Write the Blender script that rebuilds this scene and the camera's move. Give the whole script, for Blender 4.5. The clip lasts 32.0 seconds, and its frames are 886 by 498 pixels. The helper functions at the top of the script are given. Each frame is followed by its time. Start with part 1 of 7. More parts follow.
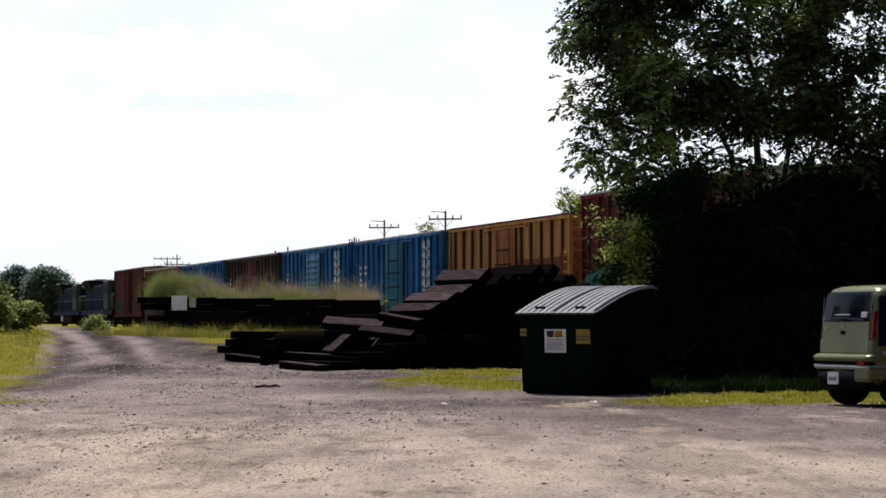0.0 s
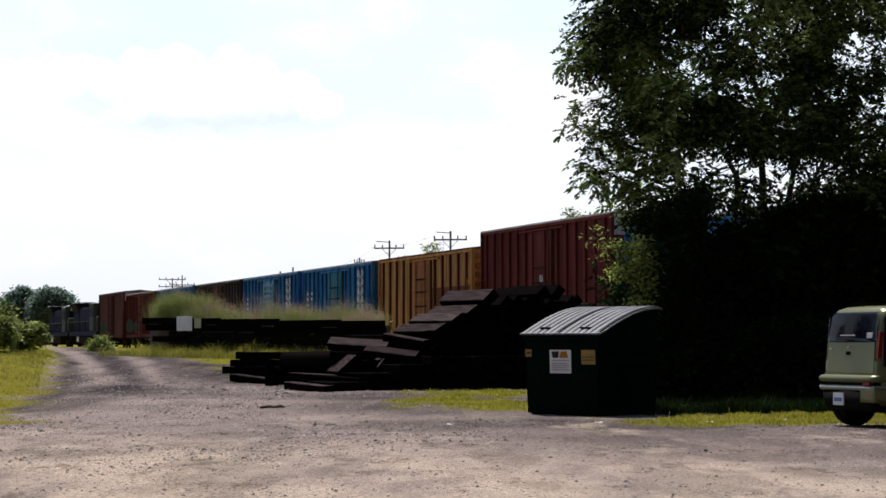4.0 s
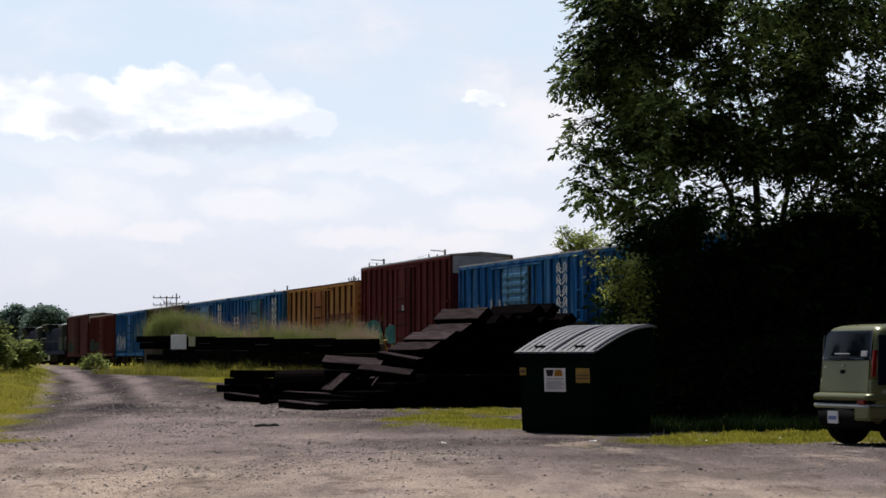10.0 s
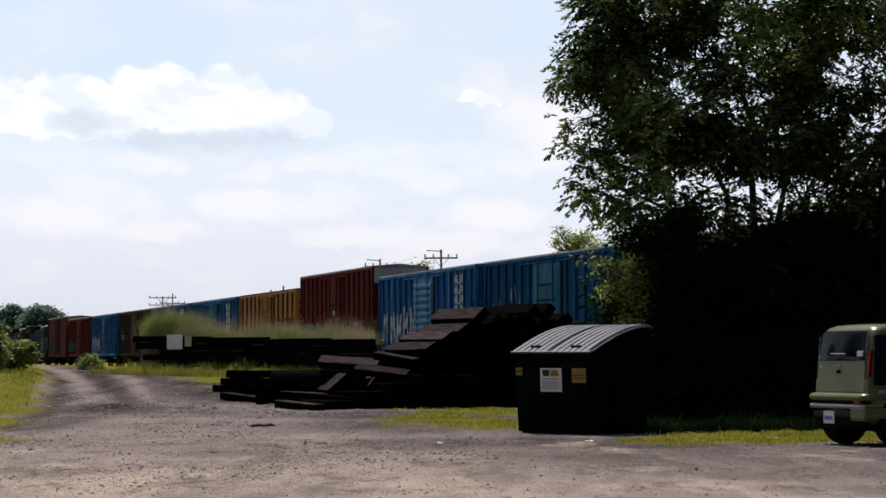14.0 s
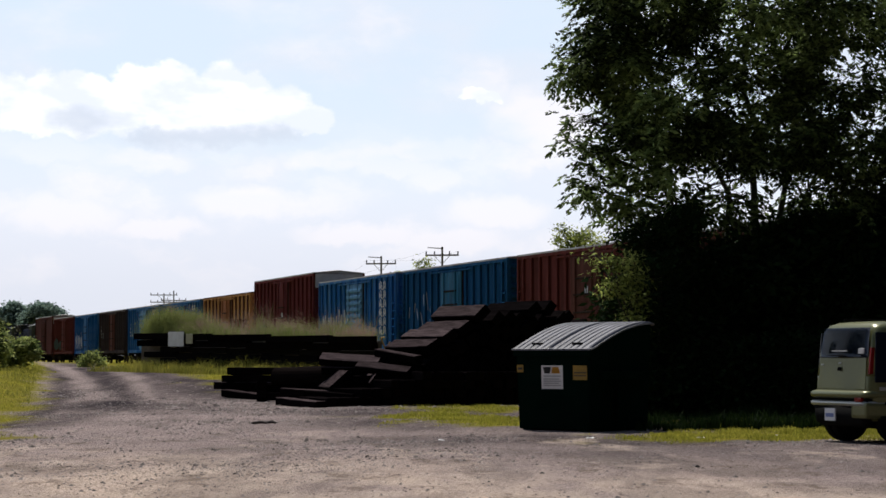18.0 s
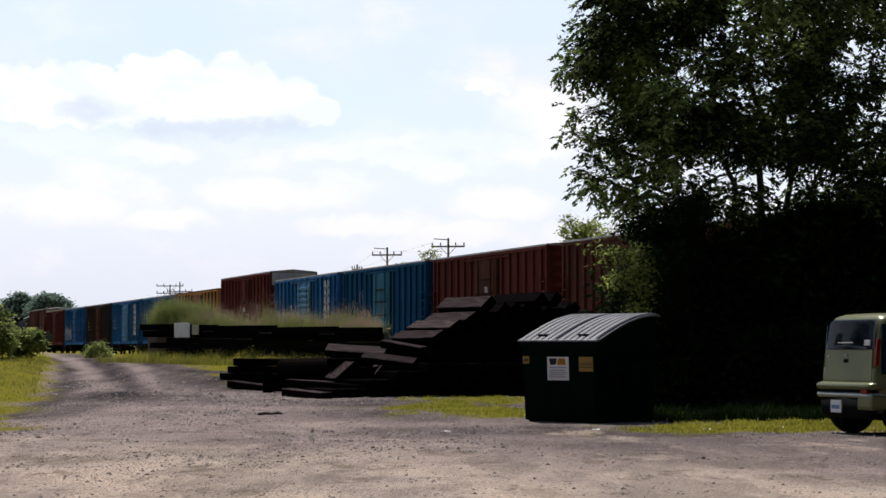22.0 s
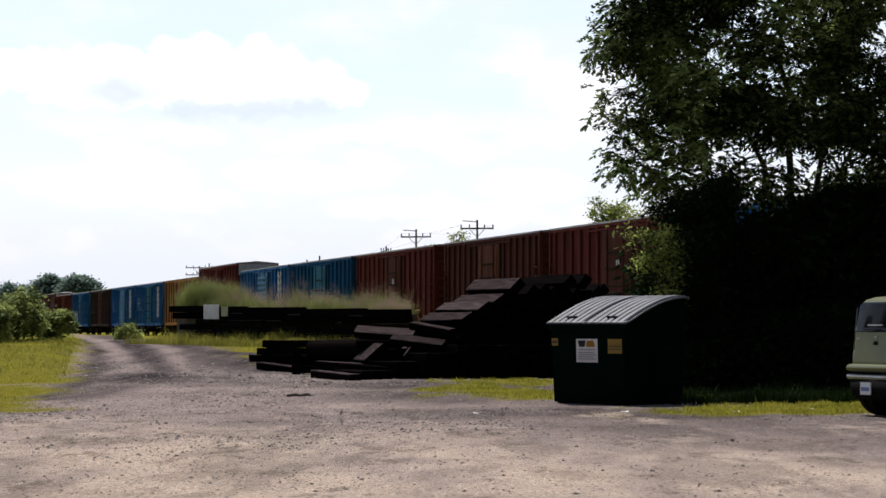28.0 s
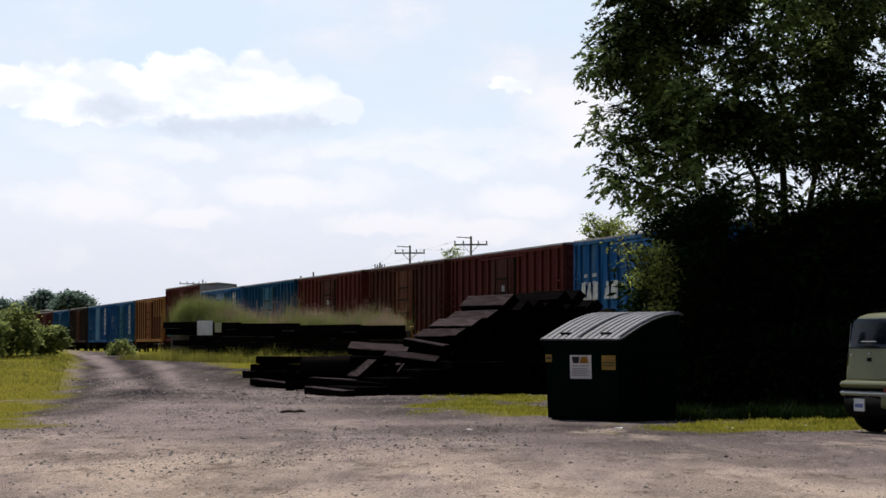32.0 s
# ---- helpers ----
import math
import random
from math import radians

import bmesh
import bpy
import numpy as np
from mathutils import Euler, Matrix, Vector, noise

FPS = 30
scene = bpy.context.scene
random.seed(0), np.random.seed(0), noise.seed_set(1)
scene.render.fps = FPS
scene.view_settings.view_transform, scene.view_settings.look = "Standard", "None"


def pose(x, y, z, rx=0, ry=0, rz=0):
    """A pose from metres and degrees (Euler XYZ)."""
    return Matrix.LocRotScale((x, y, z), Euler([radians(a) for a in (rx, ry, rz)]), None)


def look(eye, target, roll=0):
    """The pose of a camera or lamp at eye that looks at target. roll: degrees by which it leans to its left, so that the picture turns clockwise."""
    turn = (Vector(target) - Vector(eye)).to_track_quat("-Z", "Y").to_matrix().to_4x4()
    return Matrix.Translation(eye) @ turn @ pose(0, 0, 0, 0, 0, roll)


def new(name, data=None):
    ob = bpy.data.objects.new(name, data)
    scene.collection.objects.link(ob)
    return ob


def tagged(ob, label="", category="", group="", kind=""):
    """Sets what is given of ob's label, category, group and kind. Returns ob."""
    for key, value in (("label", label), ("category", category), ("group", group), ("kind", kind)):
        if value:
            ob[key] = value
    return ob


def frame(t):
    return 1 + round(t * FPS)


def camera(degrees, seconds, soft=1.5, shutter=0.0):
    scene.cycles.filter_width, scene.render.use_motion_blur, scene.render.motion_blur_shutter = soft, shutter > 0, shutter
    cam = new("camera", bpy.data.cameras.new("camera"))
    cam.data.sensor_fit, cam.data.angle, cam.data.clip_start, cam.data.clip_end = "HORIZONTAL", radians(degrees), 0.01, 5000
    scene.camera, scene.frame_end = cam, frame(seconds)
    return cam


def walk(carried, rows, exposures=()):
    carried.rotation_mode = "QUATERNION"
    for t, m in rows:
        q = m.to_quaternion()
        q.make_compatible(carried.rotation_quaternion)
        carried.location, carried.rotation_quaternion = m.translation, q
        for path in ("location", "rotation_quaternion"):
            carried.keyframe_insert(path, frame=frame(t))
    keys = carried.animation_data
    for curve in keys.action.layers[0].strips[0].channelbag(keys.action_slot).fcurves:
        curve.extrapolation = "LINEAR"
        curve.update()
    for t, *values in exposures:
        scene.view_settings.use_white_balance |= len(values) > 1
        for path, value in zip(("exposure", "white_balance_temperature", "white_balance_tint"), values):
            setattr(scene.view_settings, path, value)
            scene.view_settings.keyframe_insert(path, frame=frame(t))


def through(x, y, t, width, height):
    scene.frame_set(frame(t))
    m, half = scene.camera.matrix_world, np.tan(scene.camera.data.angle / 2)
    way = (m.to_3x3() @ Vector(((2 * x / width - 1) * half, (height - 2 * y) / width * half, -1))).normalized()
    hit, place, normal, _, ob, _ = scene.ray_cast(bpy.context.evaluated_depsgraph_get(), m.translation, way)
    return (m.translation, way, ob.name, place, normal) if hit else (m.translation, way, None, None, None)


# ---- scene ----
# ---- camera: stands at one spot, held in the hand ----
EYE = (0.0, 0.0, 1.34)
cam = camera(22.73, 32.0, soft=1.55)
# seconds, turn to the left, tilt up, lean to the left (degrees)
TURNS = (
    (0, -0.031, 1.887, -0.015), (0.5, 0.017, 1.865, -0.074), (1, 0.088, 1.845, -0.018), (1.5, 0.137, 1.861, -0.102),
    (2, -0.027, 2.099, -0.089), (2.5, -0.031, 2.143, -0.148), (3, 0.128, 2.127, -0.114), (3.5, 0.153, 2.249, -0.027),
    (5.5, -0.037, 2.777, -0.104), (6, 0.019, 2.844, -0.102), (6.5, 0.045, 2.955, -0.125), (7, 0.040, 2.907, -0.106),
    (7.5, 0.060, 2.763, -0.033), (8, 0.049, 2.720, -0.024), (8.5, 0.066, 2.451, -0.023), (9, -0.000, 2.159, -0.000),
    (9.5, -0.047, 2.812, -0.058), (10, -0.045, 2.899, -0.021), (10.5, -0.054, 2.949, -0.059), (11, -0.111, 3.056, -0.018),
    (11.5, -0.115, 2.854, -0.015), (12, -0.107, 2.810, -0.016), (12.5, -0.091, 2.739, -0.035), (13, -0.056, 2.855, -0.025),
    (13.5, -0.045, 2.928, -0.021), (14, -0.145, 2.900, -0.021), (14.5, -0.154, 2.810, -0.012), (16.5, -0.157, 2.743, -0.015),
    (17, -0.135, 2.786, -0.016), (17.5, -0.117, 2.830, -0.001), (18, -0.115, 2.827, -0.014), (18.5, -0.113, 2.854, -0.014),
    (19, -0.113, 2.892, -0.030), (19.5, 0.287, 2.695, -0.009), (20, 0.146, 2.611, 0.029), (20.5, 0.043, 2.700, 0.025),
    (21, 0.041, 2.649, 0.035), (21.5, 0.043, 2.652, 0.002), (22, 0.042, 2.601, 0.055), (22.5, 0.028, 2.546, 0.039),
    (23, 0.002, 2.430, 0.037), (23.5, 0.017, 2.416, -0.005), (24, -0.167, 2.249, -0.017), (24.5, -0.195, 2.265, -0.053),
    (25, 0.183, 2.061, 0.005), (25.5, 0.448, 1.635, 0.061), (26, 0.539, 1.833, 0.075), (26.5, 0.609, 1.986, 0.075),
    (28.5, 0.812, 2.215, 0.126), (29, 0.809, 2.307, 0.123), (29.5, 0.647, 2.289, 0.102), (30, 0.581, 2.382, 0.062),
    (30.5, 0.609, 2.416, 0.134), (31, 0.611, 2.464, 0.129), (31.5, 0.624, 2.601, 0.131), (32, 0.633, 2.552, 0.140))
EXPOSURES = (
    (0, 0.25), (3.5, 0.26), (5.5, -0.10), (7, -0.06), (8.2, -0.10), (9.0, 0.25), (9.4, -0.12), (14, -0.09), (17, -0.04), (19, -0.07), (20, -0.02), (21, -0.04), (22, 0.02), (24, 0.20), (25, 0.20), (26, 0.28), (26.5, 0.29), (28.5, 0.08), (30, 0.05), (32, -0.08)
)
walk(cam, [(t, pose(*EYE, 90 + tilt, 0, turn) @ pose(0, 0, 0, 0, 0, lean)) for t, turn, tilt, lean in TURNS], EXPOSURES)


# ---- sky and sun ----
SUN_TO = Vector((-0.19, 0.50, 0.85)).normalized()


def sky_world():
    world = bpy.data.worlds.new("world")
    world.use_nodes = True
    scene.world = world
    tree = world.node_tree
    tree.nodes.clear()
    N, L = tree.nodes.new, tree.links.new
    out, back = N("ShaderNodeOutputWorld"), N("ShaderNodeBackground")
    sky = N("ShaderNodeTexSky")
    sky.sky_type, sky.sun_disc = "NISHITA", False
    sky.sun_elevation = math.asin(SUN_TO.z)
    sky.sun_rotation = math.atan2(SUN_TO.x, SUN_TO.y)
    sky.air_density, sky.dust_density, sky.ozone_density = 1.0, 1.2, 1.2
    co = N("ShaderNodeTexCoord")

    def vmath(op, a, b):
        n = N("ShaderNodeVectorMath")
        n.operation = op
        for i, v in enumerate((a, b)):
            if isinstance(v, tuple):
                n.inputs[i].default_value = v
            else:
                L(v, n.inputs[i])
        return n.outputs[1] if op in ("LENGTH", "DISTANCE", "DOT_PRODUCT") else n.outputs[0]

    def fmath(op, a, b=0.0, clamp=False):
        n = N("ShaderNodeMath")
        n.operation, n.use_clamp = op, clamp
        for i, v in enumerate((a, b)):
            if isinstance(v, float):
                n.inputs[i].default_value = v
            else:
                L(v, n.inputs[i])
        return n.outputs[0]

    def ramp(value, lo, hi):
        n = N("ShaderNodeMapRange")
        n.interpolation_type = "SMOOTHSTEP"
        L(value, n.inputs[0])
        n.inputs[1].default_value, n.inputs[2].default_value = lo, hi
        return n.outputs[0]

    def noisy(vec, scale, detail, rough=0.55):
        n = N("ShaderNodeTexNoise")
        L(vec, n.inputs["Vector"])
        n.inputs["Scale"].default_value, n.inputs["Detail"].default_value = scale, detail
        n.inputs["Roughness"].default_value = rough
        return n

    way = vmath("NORMALIZE", co.outputs["Generated"], (0, 0, 0))
    flat = vmath("MULTIPLY", way, (1.0, 1.0, 2.2))
    warp = noisy(vmath("MULTIPLY", way, (1.0, 1.0, 1.3)), 75.0, 5.0, 0.55)
    bent = vmath("ADD", way, vmath("MULTIPLY", vmath("SUBTRACT", warp.outputs["Color"], (0.5, 0.5, 0.5)), (0.015, 0.0, 0.013)))
    # heaps of cumulus: middle (x, z for y = 1), half width, half height
    heaps = None
    for x, z, a, b in ((-0.210, 0.1190, 0.0130, 0.0090), (-0.224, 0.1175, 0.0140, 0.0100), (-0.241, 0.1165, 0.0160, 0.0100), (-0.196, 0.1187, 0.0137, 0.0108), (-0.180, 0.1207, 0.0130, 0.0094), (-0.162, 0.1207, 0.0144, 0.0101), (-0.149, 0.1174, 0.0101, 0.0090), (-0.134, 0.1220, 0.0151, 0.0122), (-0.120, 0.1240, 0.0130, 0.0101), (-0.098, 0.1226, 0.0165, 0.0115), (-0.087, 0.1207, 0.0115, 0.0108), (-0.072, 0.1128, 0.0151, 0.0108), (-0.058, 0.1083, 0.0108, 0.0065), (-0.105, 0.1099, 0.0342, 0.0108), (-0.167, 0.1089, 0.0342, 0.0086), (0.019, 0.1187, 0.0086, 0.0036)):
        mid = Vector((x, 1.0, z)).normalized()
        d = vmath("LENGTH", vmath("DIVIDE", vmath("SUBTRACT", bent, tuple(mid)), (a, 0.5, b)), (0, 0, 0))
        h = ramp(d, 1.12, 0.82)
        heaps = h if heaps is None else fmath("MAXIMUM", heaps, h)
    # fainter banks low in the haze
    banks = None
    for x, z, a, b in ((-0.053, 0.0899, 0.0173, 0.0047), (-0.033, 0.0932, 0.0180, 0.0065), (-0.010, 0.0945, 0.0151, 0.0054), (0.010, 0.0952, 0.0130, 0.0047), (-0.002, 0.0814, 0.0130, 0.0061), (-0.018, 0.0860, 0.0187, 0.0050), (0.039, 0.1099, 0.0162, 0.0122), (0.054, 0.1043, 0.0151, 0.0151), (-0.089, 0.0706, 0.0223, 0.0072), (-0.170, 0.0651, 0.0252, 0.0086), (0.026, 0.0657, 0.0216, 0.0079), (-0.177, 0.0945, 0.0216, 0.0058), (-0.136, 0.0899, 0.0216, 0.0054), (-0.128, 0.0592, 0.0216, 0.0050), (-0.036, 0.0559, 0.0288, 0.0050), (0.006, 0.0527, 0.0252, 0.0058)):
        mid = Vector((x, 1.0, z)).normalized()
        d = vmath("LENGTH", vmath("DIVIDE", vmath("SUBTRACT", bent, tuple(mid)), (a, 0.5, b)), (0, 0, 0))
        h = ramp(d, 1.4, 0.6)
        banks = h if banks is None else fmath("MAXIMUM", banks, h)
    veil = ramp(noisy(flat, 9.0, 6.0).outputs[0], 0.40, 0.68)
    low = N("ShaderNodeSeparateXYZ")
    L(way, low.inputs[0])
    haze = ramp(low.outputs[2], 0.135, 0.04)
    wisps = fmath("MULTIPLY", veil, ramp(low.outputs[2], 0.0, 0.10))
    soft = fmath("MAXIMUM", fmath("MULTIPLY", ramp(low.outputs[2], 0.42, 0.16), fmath("ADD", fmath("MULTIPLY", haze, 0.15), 0.80)), fmath("MULTIPLY", wisps, 0.20))
    shade = ramp(noisy(flat, 30.0, 4.0).outputs[0], 0.40, 0.66)
    cloud = N("ShaderNodeMix")
    cloud.data_type = "RGBA"
    L(shade, cloud.inputs[0])
    cloud.inputs[6].default_value, cloud.inputs[7].default_value = (9.5, 10.0, 11.2, 1), (12.8, 12.8, 12.9, 1)
    mix1 = N("ShaderNodeMix")
    mix1.data_type = "RGBA"
    L(soft, mix1.inputs[0]), L(sky.outputs[0], mix1.inputs[6])
    puff = N("ShaderNodeMix")
    puff.data_type = "RGBA"
    L(fmath("MAXIMUM", banks, ramp(noisy(vmath("MULTIPLY", bent, (1.0, 1.0, 2.2)), 22.0, 5.0).outputs[0], 0.45, 0.75)), puff.inputs[0])
    puff.inputs[6].default_value, puff.inputs[7].default_value = (9.2, 9.6, 10.8, 1), (11.2, 10.8, 11.3, 1)
    air = N("ShaderNodeMix")
    air.data_type = "RGBA"
    L(fmath("MAXIMUM", haze, wisps), air.inputs[0])
    air.inputs[6].default_value = (8.4, 9.6, 11.2, 1)
    L(puff.outputs[2], air.inputs[7])
    L(air.outputs[2], mix1.inputs[7])
    mix2 = N("ShaderNodeMix")
    mix2.data_type = "RGBA"
    L(fmath("MULTIPLY", heaps, 0.9), mix2.inputs[0]), L(mix1.outputs[2], mix2.inputs[6]), L(cloud.outputs[2], mix2.inputs[7])
    under = None
    for x, z, a, b in ((-0.162, 0.1076, 0.0173, 0.0061), (-0.103, 0.0998, 0.0342, 0.0040), (-0.077, 0.1017, 0.0144, 0.0036), (-0.128, 0.1015, 0.016, 0.0030)):
        mid = Vector((x, 1.0, z)).normalized()
        d = vmath("LENGTH", vmath("DIVIDE", vmath("SUBTRACT", bent, tuple(mid)), (a, 0.5, b)), (0, 0, 0))
        h = ramp(d, 1.5, 0.3)
        under = h if under is None else fmath("MAXIMUM", under, h)
    mix3 = N("ShaderNodeMix")
    mix3.data_type = "RGBA"
    L(fmath("MULTIPLY", under, 0.75), mix3.inputs[0]), L(mix2.outputs[2], mix3.inputs[6])
    mix3.inputs[7].default_value = (7.3, 8.0, 9.3, 1)
    # greyer murk close to the horizon
    murk = N("ShaderNodeMix")
    murk.data_type = "RGBA"
    L(fmath("MULTIPLY", ramp(low.outputs[2], 0.085, 0.012), 0.85), murk.inputs[0]), L(mix3.outputs[2], murk.inputs[6])
    murk.inputs[7].default_value = (7.8, 8.1, 9.1, 1)
    # haze and cloud are brightest towards the sun, the far half of the sky stays a deep clear blue
    glow = ramp(vmath("DOT_PRODUCT", way, tuple(SUN_TO)), 0.15, 0.50)
    fade = fmath("ADD", fmath("MULTIPLY", glow, 0.91), 0.09)
    lit = N("ShaderNodeVectorMath")
    lit.operation = "SCALE"
    L(murk.outputs[2], lit.inputs[0]), L(fade, lit.inputs["Scale"])
    L(lit.outputs[0], back.inputs[0])
    back.inputs[1].default_value = 0.10
    L(back.outputs[0], out.inputs[0])


sky_world()
sun = new("sun", bpy.data.lights.new("sun", "SUN"))
sun.data.energy, sun.data.angle, sun.data.color = 5.0, radians(0.5), (1.0, 0.95, 0.87)
sun.matrix_world = look((-60, 90, 170), Vector((-60, 90, 170)) - SUN_TO)


# ---- materials ----
def surface(name, dark, light, scale=8.0, rough=0.7, metal=0.0, bump=0.15, fine=60.0, stretch=(1, 1, 1), dirt=None, dirt_amount=0.0, dirt_scale=2.0, vary=0.0, spec=0.5):
    """A procedural surface: two shades by coarse and fine noise, a dirt layer, fine relief, a small change from piece to piece."""
    m = bpy.data.materials.new(name)
    m.use_nodes = True
    t = m.node_tree
    b = t.nodes["Principled BSDF"]
    N, L = t.nodes.new, t.links.new
    co, mp = N("ShaderNodeTexCoord"), N("ShaderNodeMapping")
    mp.inputs["Scale"].default_value = stretch
    L(co.outputs["Object"], mp.inputs[0])
    n1, n2 = N("ShaderNodeTexNoise"), N("ShaderNodeTexNoise")
    for n, s in ((n1, scale), (n2, fine)):
        L(mp.outputs[0], n.inputs["Vector"])
        n.inputs["Scale"].default_value, n.inputs["Detail"].default_value = s, 5
    add = N("ShaderNodeMath")
    add.operation = "MULTIPLY_ADD"
    L(n2.outputs[0], add.inputs[0])
    add.inputs[1].default_value = 0.45
    half = N("ShaderNodeMath")
    half.operation = "MULTIPLY"
    L(n1.outputs[0], half.inputs[0])
    half.inputs[1].default_value = 0.75
    L(half.outputs[0], add.inputs[2])
    rm = N("ShaderNodeMapRange")
    L(add.outputs[0], rm.inputs[0])
    rm.inputs[1].default_value, rm.inputs[2].default_value = 0.40, 0.80
    mix = N("ShaderNodeMix")
    mix.data_type = "RGBA"
    L(rm.outputs[0], mix.inputs[0])
    mix.inputs[6].default_value, mix.inputs[7].default_value = (*dark, 1), (*light, 1)
    colour = mix.outputs[2]
    if dirt:
        n3, r3, mx = N("ShaderNodeTexNoise"), N("ShaderNodeMapRange"), N("ShaderNodeMix")
        L(mp.outputs[0], n3.inputs["Vector"])
        n3.inputs["Scale"].default_value, n3.inputs["Detail"].default_value, n3.inputs["Roughness"].default_value = dirt_scale, 7, 0.65
        L(n3.outputs[0], r3.inputs[0])
        r3.inputs[1].default_value, r3.inputs[2].default_value, r3.inputs[4].default_value = 0.46, 0.66, dirt_amount
        mx.data_type = "RGBA"
        L(r3.outputs[0], mx.inputs[0]), L(colour, mx.inputs[6])
        mx.inputs[7].default_value = (*dirt, 1)
        colour = mx.outputs[2]
    if vary:
        info, rv, hs = N("ShaderNodeObjectInfo"), N("ShaderNodeMapRange"), N("ShaderNodeHueSaturation")
        L(info.outputs["Random"], rv.inputs[0])
        rv.inputs[3].default_value, rv.inputs[4].default_value = 1 - vary, 1 + vary
        L(rv.outputs[0], hs.inputs["Value"]), L(colour, hs.inputs["Color"])
        colour = hs.outputs[0]
    L(colour, b.inputs["Base Color"])
    b.inputs["Roughness"].default_value, b.inputs["Metallic"].default_value = rough, metal
    b.inputs["Specular IOR Level"].default_value = spec
    if bump:
        bp = N("ShaderNodeBump")
        bp.inputs["Strength"].default_value, bp.inputs["Distance"].default_value = bump, 0.02
        L(add.outputs[0], bp.inputs["Height"]), L(bp.outputs[0], b.inputs["Normal"])
    return m


def leafy(name, dark, light, scale=1.2, through=0.35, few=1.0, sheen=0.04):
    """Leaves and blades: a shade for each piece, some light passing through."""
    m = bpy.data.materials.new(name)
    m.use_nodes = True
    t = m.node_tree
    b = t.nodes["Principled BSDF"]
    N, L = t.nodes.new, t.links.new
    geo, co, n = N("ShaderNodeNewGeometry"), N("ShaderNodeTexCoord"), N("ShaderNodeTexNoise")
    L(co.outputs["Object"], n.inputs["Vector"])
    n.inputs["Scale"].default_value = scale
    add = N("ShaderNodeMath")
    add.operation = "MULTIPLY_ADD"
    L(geo.outputs["Random Per Island"], add.inputs[0])
    add.inputs[1].default_value = 0.6
    rn = N("ShaderNodeMapRange")
    L(n.outputs[0], rn.inputs[0])
    rn.inputs[1].default_value, rn.inputs[2].default_value, rn.inputs[3].default_value, rn.inputs[4].default_value = 0.35, 0.65, 0.0, 0.45
    L(rn.outputs[0], add.inputs[2])
    mix = N("ShaderNodeMix")
    mix.data_type = "RGBA"
    lean = N("ShaderNodeMath")
    lean.operation = "POWER"
    lean.inputs[1].default_value = few
    L(add.outputs[0], lean.inputs[0]), L(lean.outputs[0], mix.inputs[0])
    mix.inputs[6].default_value, mix.inputs[7].default_value = (*dark, 1), (*light, 1)
    L(mix.outputs[2], b.inputs["Base Color"])
    b.inputs["Roughness"].default_value, b.inputs["Specular IOR Level"].default_value = 0.65 - 0.6 * (sheen - 0.04), sheen
    tr, ms = N("ShaderNodeBsdfTranslucent"), N("ShaderNodeMixShader")
    L(mix.outputs[2], tr.inputs[0])
    ms.inputs[0].default_value = through
    out = t.nodes["Material Output"]
    L(b.outputs[0], ms.inputs[1]), L(tr.outputs[0], ms.inputs[2]), L(ms.outputs[0], out.inputs[0])
    return m


RUST = (0.11, 0.05, 0.03)
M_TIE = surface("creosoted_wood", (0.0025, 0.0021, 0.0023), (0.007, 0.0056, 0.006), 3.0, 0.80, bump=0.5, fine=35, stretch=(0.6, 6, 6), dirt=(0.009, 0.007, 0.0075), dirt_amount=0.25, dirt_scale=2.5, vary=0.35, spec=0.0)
# this grey holds both the weathering and the light on tie tops
M_TIEGREY = surface("lit_weathered_timber", (0.018, 0.0135, 0.0145), (0.088, 0.067, 0.070), 3.0, 0.85, bump=0.5, fine=35, stretch=(0.6, 6, 6), dirt=(0.012, 0.010, 0.010), dirt_amount=0.55, dirt_scale=2.5, vary=0.3, spec=0.0)
M_LOG = surface("dark_round_timber", (0.005, 0.0038, 0.0036), (0.017, 0.013, 0.012), 2.0, 0.80, bump=0.5, fine=30, stretch=(0.5, 5, 5), dirt=(0.006, 0.005, 0.005), dirt_amount=0.5, dirt_scale=2.0, spec=0.0)
M_BARK = surface("bark", (0.018, 0.014, 0.012), (0.05, 0.04, 0.032), 5.0, 0.9, bump=0.8, fine=30, stretch=(2, 2, 0.5))
M_BIN = surface("green_painted_steel", (0.0015, 0.007, 0.005), (0.003, 0.011, 0.0075), 2.5, 0.65, spec=0.0, bump=0.08, dirt=(0.006, 0.007, 0.006), dirt_amount=0.3, dirt_scale=1.6)
M_LID = surface("grey_plastic_lid", (0.088, 0.090, 0.108), (0.205, 0.208, 0.240), 3.0, 0.62, spec=0.2, bump=0.1, stretch=(7, 0.7, 1), dirt=(0.025, 0.025, 0.026), dirt_amount=0.75, dirt_scale=2.2)
M_BLACK = surface("black_rubber", (0.008, 0.008, 0.008), (0.018, 0.018, 0.018), 8.0, 0.85, bump=0.2, spec=0.15)
M_STEEL = surface("worn_steel", (0.10, 0.09, 0.085), (0.24, 0.22, 0.21), 6.0, 0.45, metal=0.8, dirt=RUST, dirt_amount=0.6, dirt_scale=4)
M_UNDER = surface("grimy_running_gear", (0.014, 0.012, 0.011), (0.045, 0.036, 0.030), 5.0, 0.8, bump=0.3, spec=0.0)
M_WHITE = surface("white_paint", (0.66, 0.66, 0.66), (0.80, 0.80, 0.79), 2.0, 0.5, bump=0.03, dirt=(0.4, 0.38, 0.36), dirt_amount=0.35, dirt_scale=3)
M_MARK = surface("faded_white_marking", (0.45, 0.47, 0.50), (0.70, 0.71, 0.72), 4.0, 0.6, bump=0.03, dirt=(0.10, 0.16, 0.26), dirt_amount=0.6, dirt_scale=5, spec=0.0)
